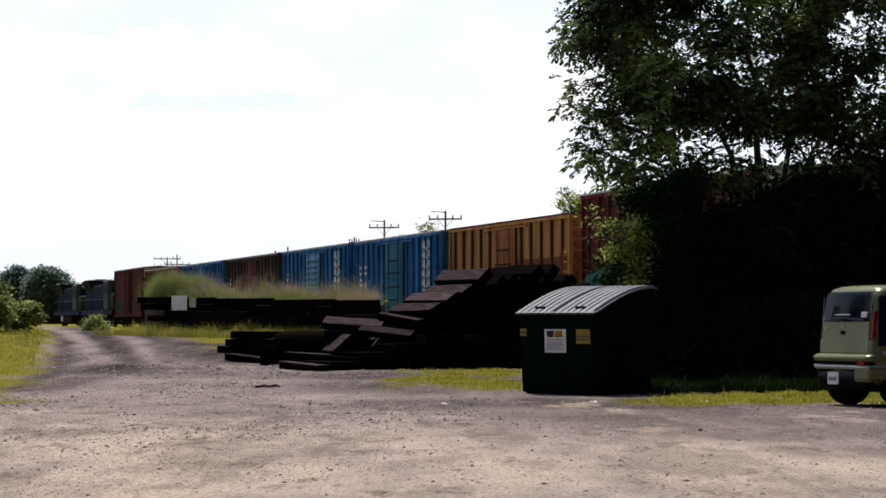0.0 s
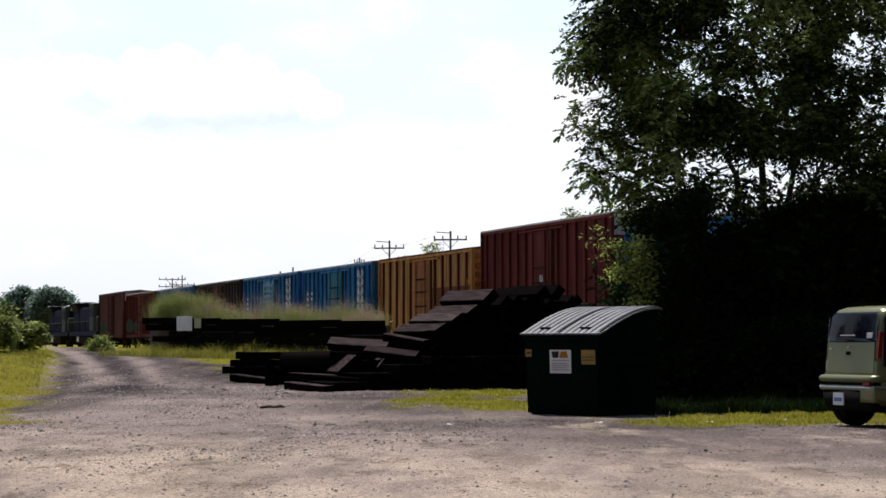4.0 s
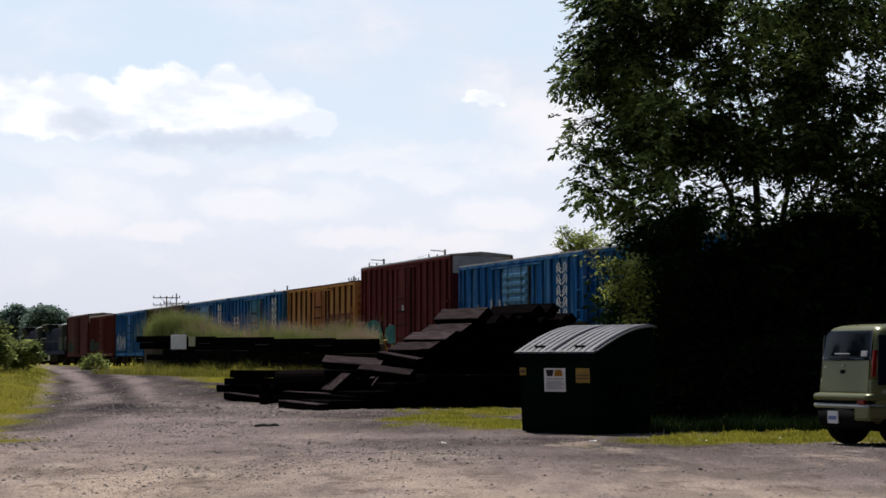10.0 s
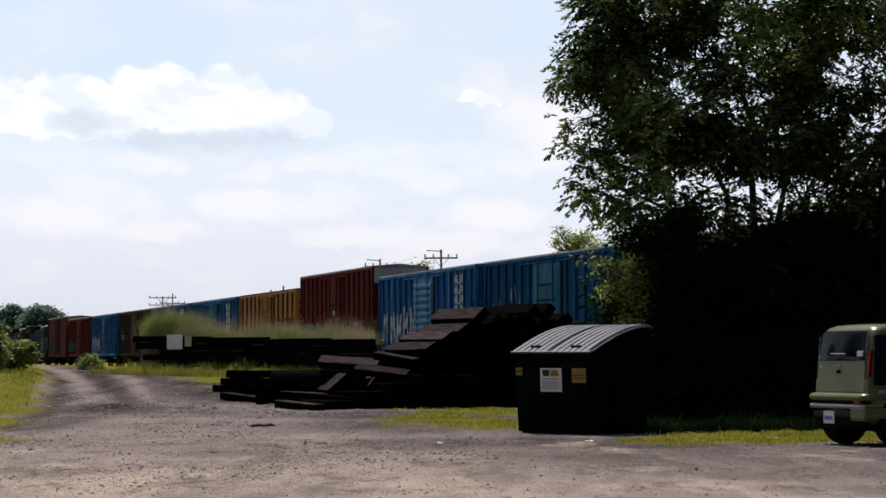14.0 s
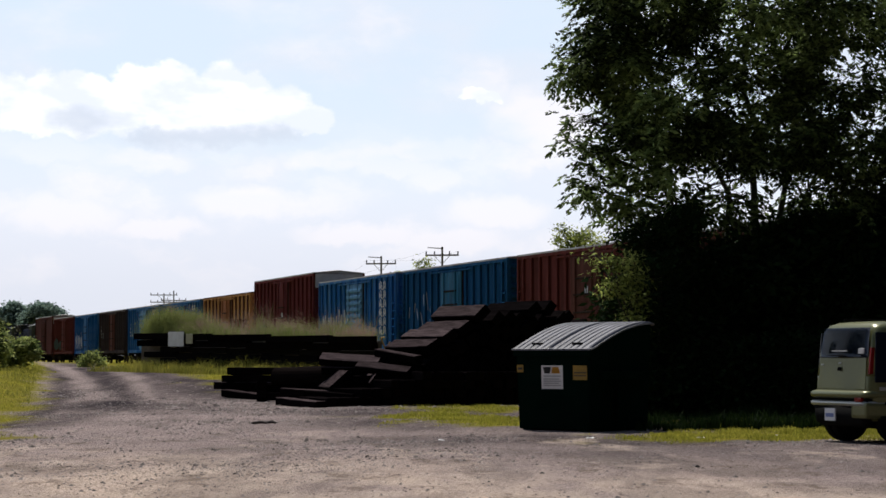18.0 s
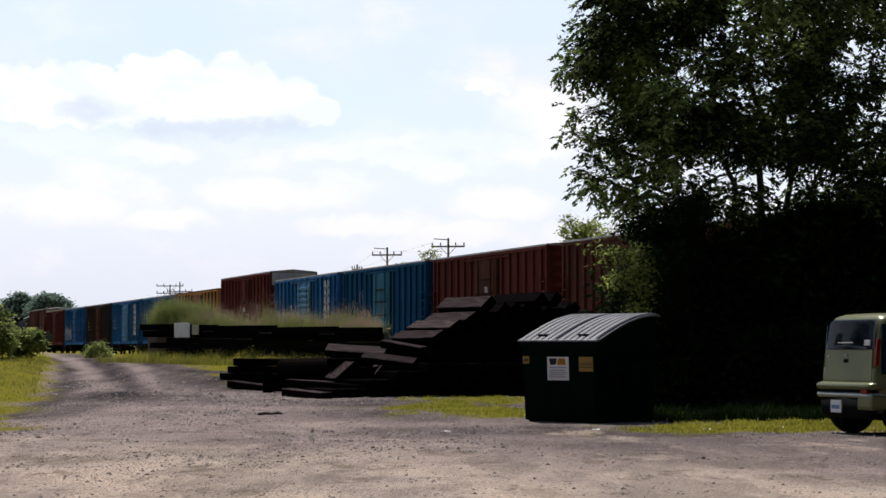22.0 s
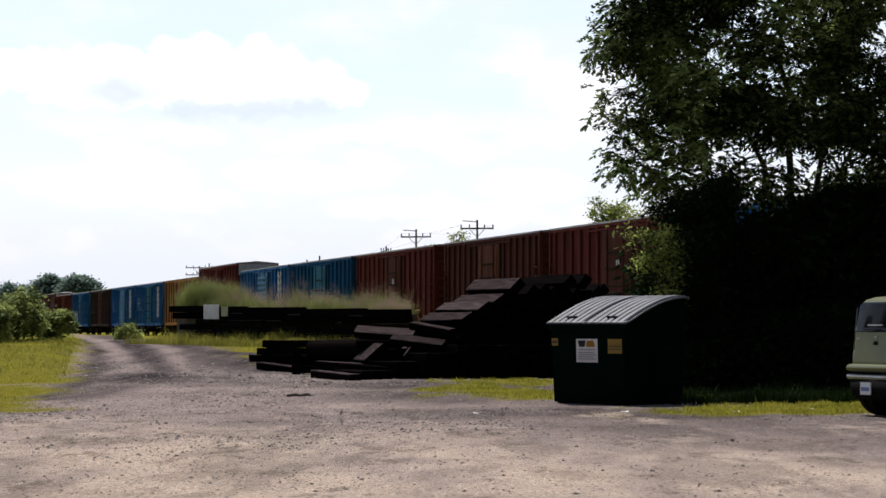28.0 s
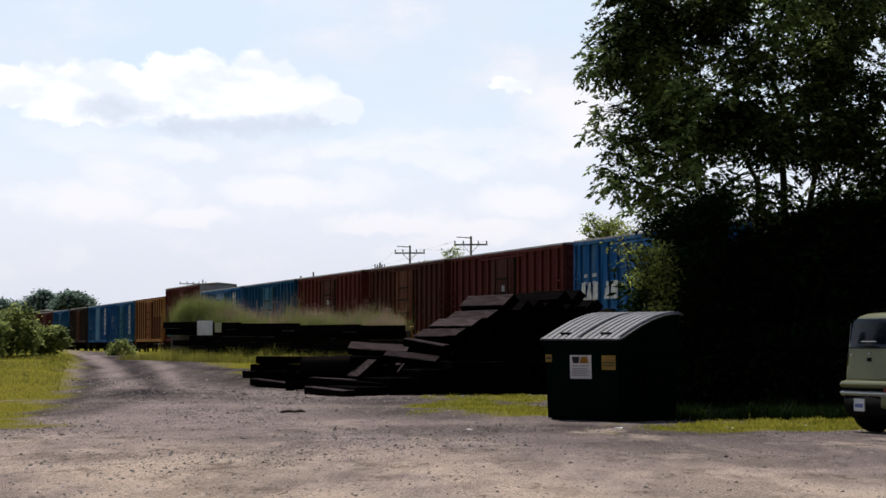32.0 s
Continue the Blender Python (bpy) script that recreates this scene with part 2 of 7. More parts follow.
M_YELLOW = surface("yellow_sticker", (0.23, 0.135, 0.010), (0.38, 0.23, 0.018), 4.0, 0.5, bump=0.02)
M_PRINT = surface("dark_print", (0.02, 0.02, 0.02), (0.04, 0.04, 0.04), 4.0, 0.6, bump=0.0)
M_GREYPRINT = surface("grey_print", (0.30, 0.30, 0.31), (0.38, 0.38, 0.39), 4.0, 0.6, bump=0.0)
M_GOLD = surface("orange_print", (0.60, 0.30, 0.02), (0.70, 0.36, 0.03), 4.0, 0.6, bump=0.0)
M_POLE = surface("weathered_pole_wood", (0.11, 0.10, 0.10), (0.24, 0.22, 0.215), 4.0, 0.85, bump=0.4, stretch=(4, 4, 0.4))
M_LEAF = leafy("tree_leaves", (0.003, 0.009, 0.003), (0.360, 0.490, 0.155), 0.5, 0.42, 2.3, 0.03)
# near black: the shade under the big tree is part of this colour
M_LEAF_DARK = leafy("shade_darkened_leaves", (0.005, 0.012, 0.004), (0.021, 0.044, 0.013), 0.5, 0.08, 1.2, 0.01)
M_LEAF_BUSH = leafy("bush_leaves", (0.030, 0.062, 0.016), (0.56, 0.61, 0.21), 1.5, 0.45, 1.45)
# brighter, yellower leaf colour stands in for sun on the bush
M_LEAF_YELLOW = leafy("sun_brightened_bush_leaves", (0.016, 0.040, 0.011), (0.520, 0.580, 0.160), 1.5, 0.58, 1.35)
# paler and bluer leaves, with the distance haze put into the colour
M_LEAF_FAR = leafy("hazed_far_leaves", (0.105, 0.165, 0.150), (0.185, 0.245, 0.200), 0.3, 0.55, 1.0, 0.0)
M_GRASS = leafy("grass_blades", (0.110, 0.122, 0.015), (0.390, 0.365, 0.060), 0.5, 0.5)
# green darkened to carry tree shade that the sun leaves out here
M_SHADEWEED = leafy("shade_darkened_weeds", (0.004, 0.011, 0.003), (0.028, 0.052, 0.012), 0.7, 0.2, 2.0)
M_WEED = leafy("dry_weeds", (0.095, 0.138, 0.036), (0.250, 0.275, 0.095), 0.6, 0.5)
M_PLUME = leafy("seed_plumes", (0.16, 0.105, 0.085), (0.33, 0.235, 0.19), 0.6, 0.45)
M_VERGE = leafy("verge_weed_blades", (0.085, 0.105, 0.016), (0.370, 0.335, 0.080), 0.8, 0.45)
M_FLOWER = leafy("yellow_petals", (0.30, 0.24, 0.02), (0.55, 0.46, 0.05), 0.8, 0.4)


def paint(name, c, rust=0.35, gloss=0.75, worn=RUST):
    """Old paint on a freight car: faded in streaks down the side, rust breaking through."""
    return surface(name, tuple(v * 0.55 for v in c), tuple(min(1, v * 1.35) for v in c), 1.3, gloss, bump=0.06, fine=16, stretch=(1.6, 1.6, 0.22), dirt=worn, dirt_amount=rust, dirt_scale=1.5, vary=0.08, spec=0.012)


P_BLUE = paint("faded_blue_paint", (0.013, 0.096, 0.295), 0.65, worn=(0.14, 0.27, 0.41))
P_SKYBLUE = paint("pale_blue_paint", (0.10, 0.24, 0.42), 0.25)
P_TEAL = paint("teal_blue_paint", (0.009, 0.070, 0.180), 0.35, worn=(0.04, 0.12, 0.21))
P_TEALDOOR = paint("teal_door_paint", (0.030, 0.140, 0.240), 0.25)
P_RED = paint("oxide_red_paint", (0.115, 0.030, 0.028), 0.50, worn=(0.060, 0.026, 0.020))
P_MAROON = paint("maroon_paint", (0.115, 0.025, 0.029), 0.25)
P_OLDRED = paint("sooty_dark_red_paint", (0.075, 0.021, 0.020), 0.40, worn=(0.045, 0.020, 0.018))
P_BROWN = paint("brown_red_paint", (0.090, 0.034, 0.027), 0.50, worn=(0.040, 0.020, 0.016))
P_TAN = paint("yellow_ochre_paint", (0.44, 0.225, 0.085), 0.60, worn=(0.17, 0.065, 0.030))
P_TANDOOR = paint("tan_door_paint", (0.30, 0.125, 0.060), 0.55, worn=(0.16, 0.055, 0.028))
P_DARK = paint("dark_brown_paint", (0.038, 0.029, 0.031), 0.50, worn=(0.105, 0.075, 0.068))
P_LOCO = paint("dark_blue_engine_paint", (0.008, 0.016, 0.042), 0.20)
P_LOCOGREY = paint("grey_engine_paint", (0.016, 0.021, 0.029), 0.25)
P_CAB = paint("grey_green_cab_paint", (0.060, 0.075, 0.072), 0.25)
# whitish so that the colour itself holds the roofs' highlight
P_ENGINEROOF = surface("highlight_engine_roof", (0.36, 0.37, 0.37), (0.56, 0.56, 0.55), 1.5, 0.5, bump=0.05, dirt=(0.15, 0.14, 0.13), dirt_amount=0.5, dirt_scale=1.2)
P_ENGINEYEL = paint("faded_orange_yellow_paint", (0.30, 0.13, 0.025), 0.4)
P_ROOF = surface("galvanised_roof", (0.20, 0.20, 0.21), (0.38, 0.37, 0.36), 1.0, 0.5, metal=0.25, bump=0.1, dirt=RUST, dirt_amount=0.45, dirt_scale=0.8)
P_ENDCAP = surface("grey_sheet_metal", (0.36, 0.35, 0.36), (0.54, 0.52, 0.53), 1.5, 0.6, bump=0.05, dirt=RUST, dirt_amount=0.3, dirt_scale=1.2)
P_GRAF = surface("turquoise_spray_paint", (0.022, 0.085, 0.095), (0.065, 0.18, 0.185), 2.0, 0.5, bump=0.02, dirt=(0.03, 0.04, 0.04), dirt_amount=0.7, dirt_scale=2.2, spec=0.0)
P_PEEL = surface("pale_primer", (0.10, 0.095, 0.10), (0.30, 0.28, 0.29), 5.0, 0.7, bump=0.05, dirt=(0.06, 0.03, 0.03), dirt_amount=0.7, dirt_scale=4.0, spec=0.0)
P_GRAFDIM = surface("faded_green_spray_paint", (0.020, 0.032, 0.028), (0.050, 0.072, 0.064), 2.0, 0.6, bump=0.02, dirt=(0.035, 0.028, 0.024), dirt_amount=0.8, dirt_scale=1.8, spec=0.0)
P_GRAFW = surface("white_spray_paint", (0.30, 0.33, 0.38), (0.55, 0.57, 0.60), 2.0, 0.5, bump=0.02, dirt=(0.05, 0.10, 0.2), dirt_amount=0.9, dirt_scale=2.5, spec=0.0)
M_CARPAINT = surface("pale_green_metallic_paint", (0.098, 0.104, 0.036), (0.122, 0.128, 0.045), 40, 0.30, metal=0.25, bump=0.0)
M_CHROME = surface("satin_trim", (0.24, 0.25, 0.23), (0.31, 0.32, 0.30), 20, 0.32, metal=0.5, bump=0.0)
M_TAIL = surface("red_lamp_lens", (0.16, 0.006, 0.005), (0.22, 0.008, 0.006), 30, 0.25, bump=0.0, spec=0.12)
M_PLASTIC = surface("black_trim_plastic", (0.005, 0.005, 0.005), (0.010, 0.010, 0.010), 30, 0.85, bump=0.1, spec=0.03)
M_GLASS = surface("tinted_glass", (0.004, 0.007, 0.014), (0.006, 0.010, 0.020), 2, 0.03, bump=0.0, spec=0.13)


# ---- building helpers ----
def mesh_from(name, verts, faces, material, smooth=False):
    me = bpy.data.meshes.new(name)
    me.from_pydata([tuple(v) for v in verts], [], [tuple(f) for f in faces])
    me.materials.append(material)
    if smooth:
        me.polygons.foreach_set("use_smooth", [True] * len(me.polygons))
    return me


def part(name, bm, material, parent, label="", m=None, smooth=False):
    """Links a bmesh (or a ready mesh) as one mesh object under a thing or a part."""
    if isinstance(bm, bpy.types.Mesh):
        me = bm
    else:
        me = bpy.data.meshes.new(name)
        bm.to_mesh(me)
        bm.free()
        me.materials.append(material)
        if smooth:
            me.polygons.foreach_set("use_smooth", [True] * len(me.polygons))
    ob = new(name, me)
    ob.parent = parent
    if m is not None:
        ob.matrix_basis = m
    if label:
        ob["label"] = label
    return ob


def thing(name, m, label, category, group="", kind=""):
    ob = new(name)
    ob.empty_display_size = 0.3
    ob.matrix_basis = m
    return tagged(ob, label, category, group, kind)


def box(bm, x0, x1, y0, y1, z0, z1, bevel=0.0, taper=0.0):
    """A box from corner to corner; taper narrows its top in x and y by that many metres a side."""
    vs = []
    for z, k in ((z0, 0.0), (z1, taper)):
        vs += [bm.verts.new(p) for p in ((x0 + k, y0 + k, z), (x1 - k, y0 + k, z), (x1 - k, y1 - k, z), (x0 + k, y1 - k, z))]
    fs = [bm.faces.new([vs[i] for i in f]) for f in ((3, 2, 1, 0), (4, 5, 6, 7), (0, 1, 5, 4), (1, 2, 6, 5), (2, 3, 7, 6), (3, 0, 4, 7))]
    if bevel:
        edges = list({e for f in fs for e in f.edges})
        bmesh.ops.bevel(bm, geom=edges, offset=bevel, segments=2, affect="EDGES", profile=0.6)
    return bm


def boxes(*specs, bevel=0.0):
    bm = bmesh.new()
    for s in specs:
        box(bm, *s, bevel=bevel)
    return bm


def rod(bm, a, b, r0, r1=None, n=8):
    """A tapered rod from a to b."""
    a, b = Vector(a), Vector(b)
    r1 = r0 if r1 is None else r1
    q = (b - a).to_track_quat("Z", "Y")
    rings = []
    for p, r in ((a, r0), (b, r1)):
        rings.append([bm.verts.new(p + q @ Vector((r * math.cos(2 * math.pi * i / n), r * math.sin(2 * math.pi * i / n), 0))) for i in range(n)])
    for i in range(n):
        j = (i + 1) % n
        bm.faces.new((rings[0][i], rings[0][j], rings[1][j], rings[1][i]))
    bm.faces.new(rings[0][::-1])
    bm.faces.new(rings[1])
    return bm


def disc(bm, centre, axis, r, depth, n=20, bevel=0.0):
    """A short cylinder along axis 'x' or 'y', centred, with a rounded rim."""
    c = Vector(centre)
    prof = [(-depth / 2, r - bevel), (-depth / 2 + bevel, r), (depth / 2 - bevel, r), (depth / 2, r - bevel)] if bevel else [(-depth / 2, r), (depth / 2, r)]
    rings = []
    for d, rr in prof:
        ring = []
        for i in range(n):
            a = 2 * math.pi * i / n
            p = Vector((d, rr * math.cos(a), rr * math.sin(a))) if axis == "x" else Vector((rr * math.cos(a), d, rr * math.sin(a)))
            ring.append(bm.verts.new(c + p))
        rings.append(ring)
    for r0, r1 in zip(rings, rings[1:]):
        for i in range(n):
            j = (i + 1) % n
            bm.faces.new((r0[i], r0[j], r1[j], r1[i]))
    bm.faces.new(rings[0][::-1])
    bm.faces.new(rings[-1])
    return bm


def smooth(a, b, x):
    t = min(1.0, max(0.0, (x - a) / (b - a)))
    return t * t * (3 - 2 * t)


def leaf_cloud(rs, centres, per, spread, size, droop=0.25, slim=0.42, flat=0.6):
    """Kite-shaped leaves on small sprigs round each centre; numpy arrays of verts and faces."""
    c = np.repeat(np.asarray(centres, float), per, axis=0)
    n = len(c)
    p = c + rs.normal(0, 1, (n, 3)) * np.array([spread, spread, spread * flat])
    a = rs.uniform(0, 2 * np.pi, n)
    tilt = rs.normal(-droop, 0.45, n)
    d = np.stack([np.cos(a) * np.cos(tilt), np.sin(a) * np.cos(tilt), np.sin(tilt)], 1)
    side = np.cross(d, rs.normal(0, 1, (n, 3)) * 0.6 + np.array([0, 0, 1.0]))
    side /= np.linalg.norm(side, axis=1)[:, None] + 1e-9
    l = size * rs.uniform(0.6, 1.35, n)[:, None]
    v = np.stack([p, p + d * l * 0.45 + side * l * slim / 2, p + d * l, p + d * l * 0.45 - side * l * slim / 2], 1).reshape(-1, 3)
    f = np.arange(4 * n).reshape(-1, 4)
    return v, f


def fast_mesh(name, v, f, material):
    me = bpy.data.meshes.new(name)
    me.vertices.add(len(v))
    me.vertices.foreach_set("co", np.asarray(v, np.float32).ravel())
    k = f.shape[1]
    me.loops.add(f.size)
    me.loops.foreach_set("vertex_index", f.astype(np.int32).ravel())
    me.polygons.add(len(f))
    me.polygons.foreach_set("loop_start", np.arange(0, f.size, k, dtype=np.int32))
    me.update(calc_edges=True)
    me.materials.append(material)
    return me


# ---- the lie of the land ----
TRACK_DIR = Vector((-0.2905, 0.9569, 0.0))
TRACK_OUT = Vector((0.9569, 0.2905, 0.0))
TRACK_FOOT = Vector((30.2, 0.0, 0.0)) + TRACK_OUT * 1.45
RAIL_Z = 0.84


def land(x, y):
    """Height of the ground."""
    z = 0.78 * smooth(48, 112, y) + 0.08 * smooth(120, 180, y)
    z += 0.05 * (noise.noise((x * 0.13, y * 0.09, 3.1))) * smooth(20, 30, y)
    z += 0.02 * noise.noise((x * 0.6, y * 0.5, 7.7))
    bank = smooth(-0.173 * y, -0.173 * y - 2.0, x) * smooth(55, 75, y) * (1 - smooth(170, 220, y))
    z += 0.25 * bank
    return z


def grassy(x, y):
    """How much grass grows at a place, 0 to 1."""
    n = 0.9 * noise.noise((x * 0.35, y * 0.22, 1.3)) + 0.7 * noise.noise((x * 1.3, y * 0.6, 4.3)) + 0.4 * noise.noise((x * 3.3, y * 1.5, 2.3))

    def spot(x0, y0, a, b):
        return 1.25 - math.hypot((x - x0) / a, (y - y0) / b) * 1.0

    g = max(spot(4.6, 38.2, 2.3, 2.6), spot(7.4, 39.4, 3.0, 3.4), spot(10.5, 40.2, 3.4, 3.8), spot(1.35, 48.5, 1.0, 7.5), spot(0.0, 53, 1.1, 4.2), spot(1.1, 44.5, 1.1, 4.5), spot(0.3, 49.5, 1.3, 4.0), spot(9, 52, 6, 8), spot(7.6, 41.4, 2.4, 1.6), spot(1.0, 56, 1.3, 5.0), spot(0.5, 46.8, 1.15, 4.6))
    if y > 47 and x > 3.4:
        g = max(g, 1.3)
    # bank beside the lane
    edge = -0.155 * min(y, 70.0) - 1.50 - 0.182 * max(0.0, y - 70.0) - 0.55 * math.exp(-((y - 53) / 3.5) ** 2)
    if y > 36 + 3 * noise.noise((x * 0.4, 1.0, 7.0)):
        g = max(g, min(2.2, (edge - x) * 1.3 + 0.3))
    # verge between lane and platform
    side = -0.092 * y - (y - 74) * 0.125
    if y > 70:
        g = max(g, min(1.4, min((x - side) * 0.5, (y - 74) * 0.16) + 0.2))
    return min(1.0, max(0.0, (g + n * 1.15 - 0.12) * 1.5))


def gap_line(lo, hi, fine_lo, fine_hi, step, grow):
    out, v, s = [], fine_lo, step
    while v <= fine_hi:
        out.append(v)
        v += step
    v, s = out[-1], step
    while v < hi:
        s *= grow
        v += s
        out.append(v)
    v, s = fine_lo, step
    while v > lo:
        s *= grow
        v -= s
        out.insert(0, v)
    return out


def ground_material():
    m = bpy.data.materials.new("gravel_and_dirt")
    m.use_nodes = True
    t = m.node_tree
    b = t.nodes["Principled BSDF"]
    N, L = t.nodes.new, t.links.new
    co = N("ShaderNodeTexCoord")

    def tex(scale, detail=6, rough=0.6, stretch=(1, 1, 1)):
        mp, n = N("ShaderNodeMapping"), N("ShaderNodeTexNoise")
        mp.inputs["Scale"].default_value = stretch
        L(co.outputs["Object"], mp.inputs[0]), L(mp.outputs[0], n.inputs["Vector"])
        n.inputs["Scale"].default_value, n.inputs["Detail"].default_value, n.inputs["Roughness"].default_value = scale, detail, rough
        return n.outputs[0]

    def ranged(v, a, c, lo=0.0, hi=1.0):
        n = N("ShaderNodeMapRange")
        n.interpolation_type = "SMOOTHSTEP"
        L(v, n.inputs[0])
        for i, x in enumerate((a, c, lo, hi)):
            n.inputs[i + 1].default_value = x
        return n.outputs[0]

    def mixed(f, a, c):
        n = N("ShaderNodeMix")
        n.data_type = "RGBA"
        L(f, n.inputs[0])
        for i, v in ((6, a), (7, c)):
            if isinstance(v, tuple):
                n.inputs[i].default_value = (*v, 1)
            else:
                L(v, n.inputs[i])
        return n.outputs[2]

    def times(a, c):
        n = N("ShaderNodeMath")
        n.operation = "MULTIPLY"
        L(a, n.inputs[0]), L(c, n.inputs[1])
        return n.outputs[0]

    at_grass, at_dirt, at_rut = N("ShaderNodeAttribute"), N("ShaderNodeAttribute"), N("ShaderNodeAttribute")
    at_grass.attribute_name, at_dirt.attribute_name, at_rut.attribute_name = "grass", "dirt", "rut"
    at_yard = N("ShaderNodeAttribute")
    at_yard.attribute_name = "yard"
    grit = tex(34.0, 4, 0.75)
    fine = mixed(ranged(grit, 0.36, 0.64), (0.142, 0.112, 0.108), (0.462, 0.375, 0.355))
    sand = mixed(ranged(tex(22.0, 4, 0.7), 0.36, 0.66), (0.385, 0.297, 0.242), (0.750, 0.603, 0.502))
    patch = ranged(tex(0.55, 6, 0.62, (1, 0.20, 1)), 0.42, 0.60)
    soil = mixed(times(ranged(tex(0.5, 5, 0.6, (1, 0.28, 1)), 0.30, 0.60), at_dirt.outputs["Fac"]), fine, sand)
    soil = mixed(ranged(patch, 0.35, 0.9, 0.0, 0.34), soil, (0.095, 0.082, 0.078))
    soil = mixed(times(at_rut.outputs["Fac"], ranged(tex(2.2, 7, 0.70, (1, 0.07, 1)), 0.36, 0.58, 0.76, 1.0)), soil, (0.040, 0.034, 0.038))
    # wheel tracks that sweep across the yard
    sweep = tex(0.75, 6, 0.66, (0.80, 0.24, 1))
    soil = mixed(times(ranged(sweep, 0.52, 0.68, 0.0, 0.32), at_yard.outputs["Fac"]), soil, (0.110, 0.082, 0.070))
    soil = mixed(times(ranged(sweep, 0.48, 0.34, 0.0, 0.6), at_yard.outputs["Fac"]), soil, (0.530, 0.428, 0.356))
    smear = ranged(tex(0.55, 7, 0.66, (0.65, 0.25, 1)), 0.53, 0.66, 0.0, 0.40)
    soil = mixed(times(smear, at_yard.outputs["Fac"]), soil, (0.085, 0.070, 0.060))
    clod = ranged(tex(1.5, 9, 0.74, (0.9, 0.36, 1)), 0.555, 0.615, 0.0, 0.55)
    soil = mixed(times(clod, at_yard.outputs["Fac"]), soil, (0.120, 0.090, 0.072))
    pale = ranged(tex(1.1, 9, 0.72, (0.8, 0.28, 1)), 0.56, 0.64, 0.0, 0.30)
    soil = mixed(times(pale, at_yard.outputs["Fac"]), soil, (0.60, 0.49, 0.42))
    vor = N("ShaderNodeTexVoronoi")
    mpv = N("ShaderNodeMapping")
    L(co.outputs["Object"], mpv.inputs[0]), L(mpv.outputs[0], vor.inputs["Vector"])
    vor.inputs["Scale"].default_value = 13.0
    sp = ranged(vor.outputs["Distance"], 0.27, 0.15, 0.0, 0.55)
    soil = mixed(times(sp, ranged(tex(0.7, 3), 0.42, 0.60)), soil, (0.045, 0.040, 0.040))
    chips = N("ShaderNodeTexVoronoi")
    mpc = N("ShaderNodeMapping")
    mpc.inputs["Location"].default_value = (3.1, 7.7, 0)
    L(co.outputs["Object"], mpc.inputs[0]), L(mpc.outputs[0], chips.inputs["Vector"])
    chips.inputs["Scale"].default_value = 17.0
    soil = mixed(times(ranged(chips.outputs["Distance"], 0.24, 0.14, 0.0, 0.55), ranged(tex(0.9, 4), 0.45, 0.62)), soil, (0.56, 0.49, 0.47))
    turf = mixed(ranged(tex(5.0, 6, 0.7), 0.3, 0.7), (0.110, 0.108, 0.015), (0.245, 0.215, 0.034))
    turf = mixed(ranged(tex(0.6, 4), 0.48, 0.68, 0.0, 0.45), turf, (0.19, 0.155, 0.045))
    full = mixed(at_grass.outputs["Fac"], soil, turf)
    L(full, b.inputs["Base Color"])
    b.inputs["Roughness"].default_value, b.inputs["Specular IOR Level"].default_value = 0.95, 0.0
    bp = N("ShaderNodeBump")
    bp.inputs["Strength"].default_value, bp.inputs["Distance"].default_value = 0.8, 0.05
    bp2 = N("ShaderNodeBump")
    bp2.inputs["Strength"].default_value, bp2.inputs["Distance"].default_value = 0.9, 0.10
    L(tex(5.0, 6, 0.7), bp2.inputs["Height"]), L(bp2.outputs[0], bp.inputs["Normal"])
    L(grit, bp.inputs["Height"]), L(bp.outputs[0], b.inputs["Normal"])
    return m


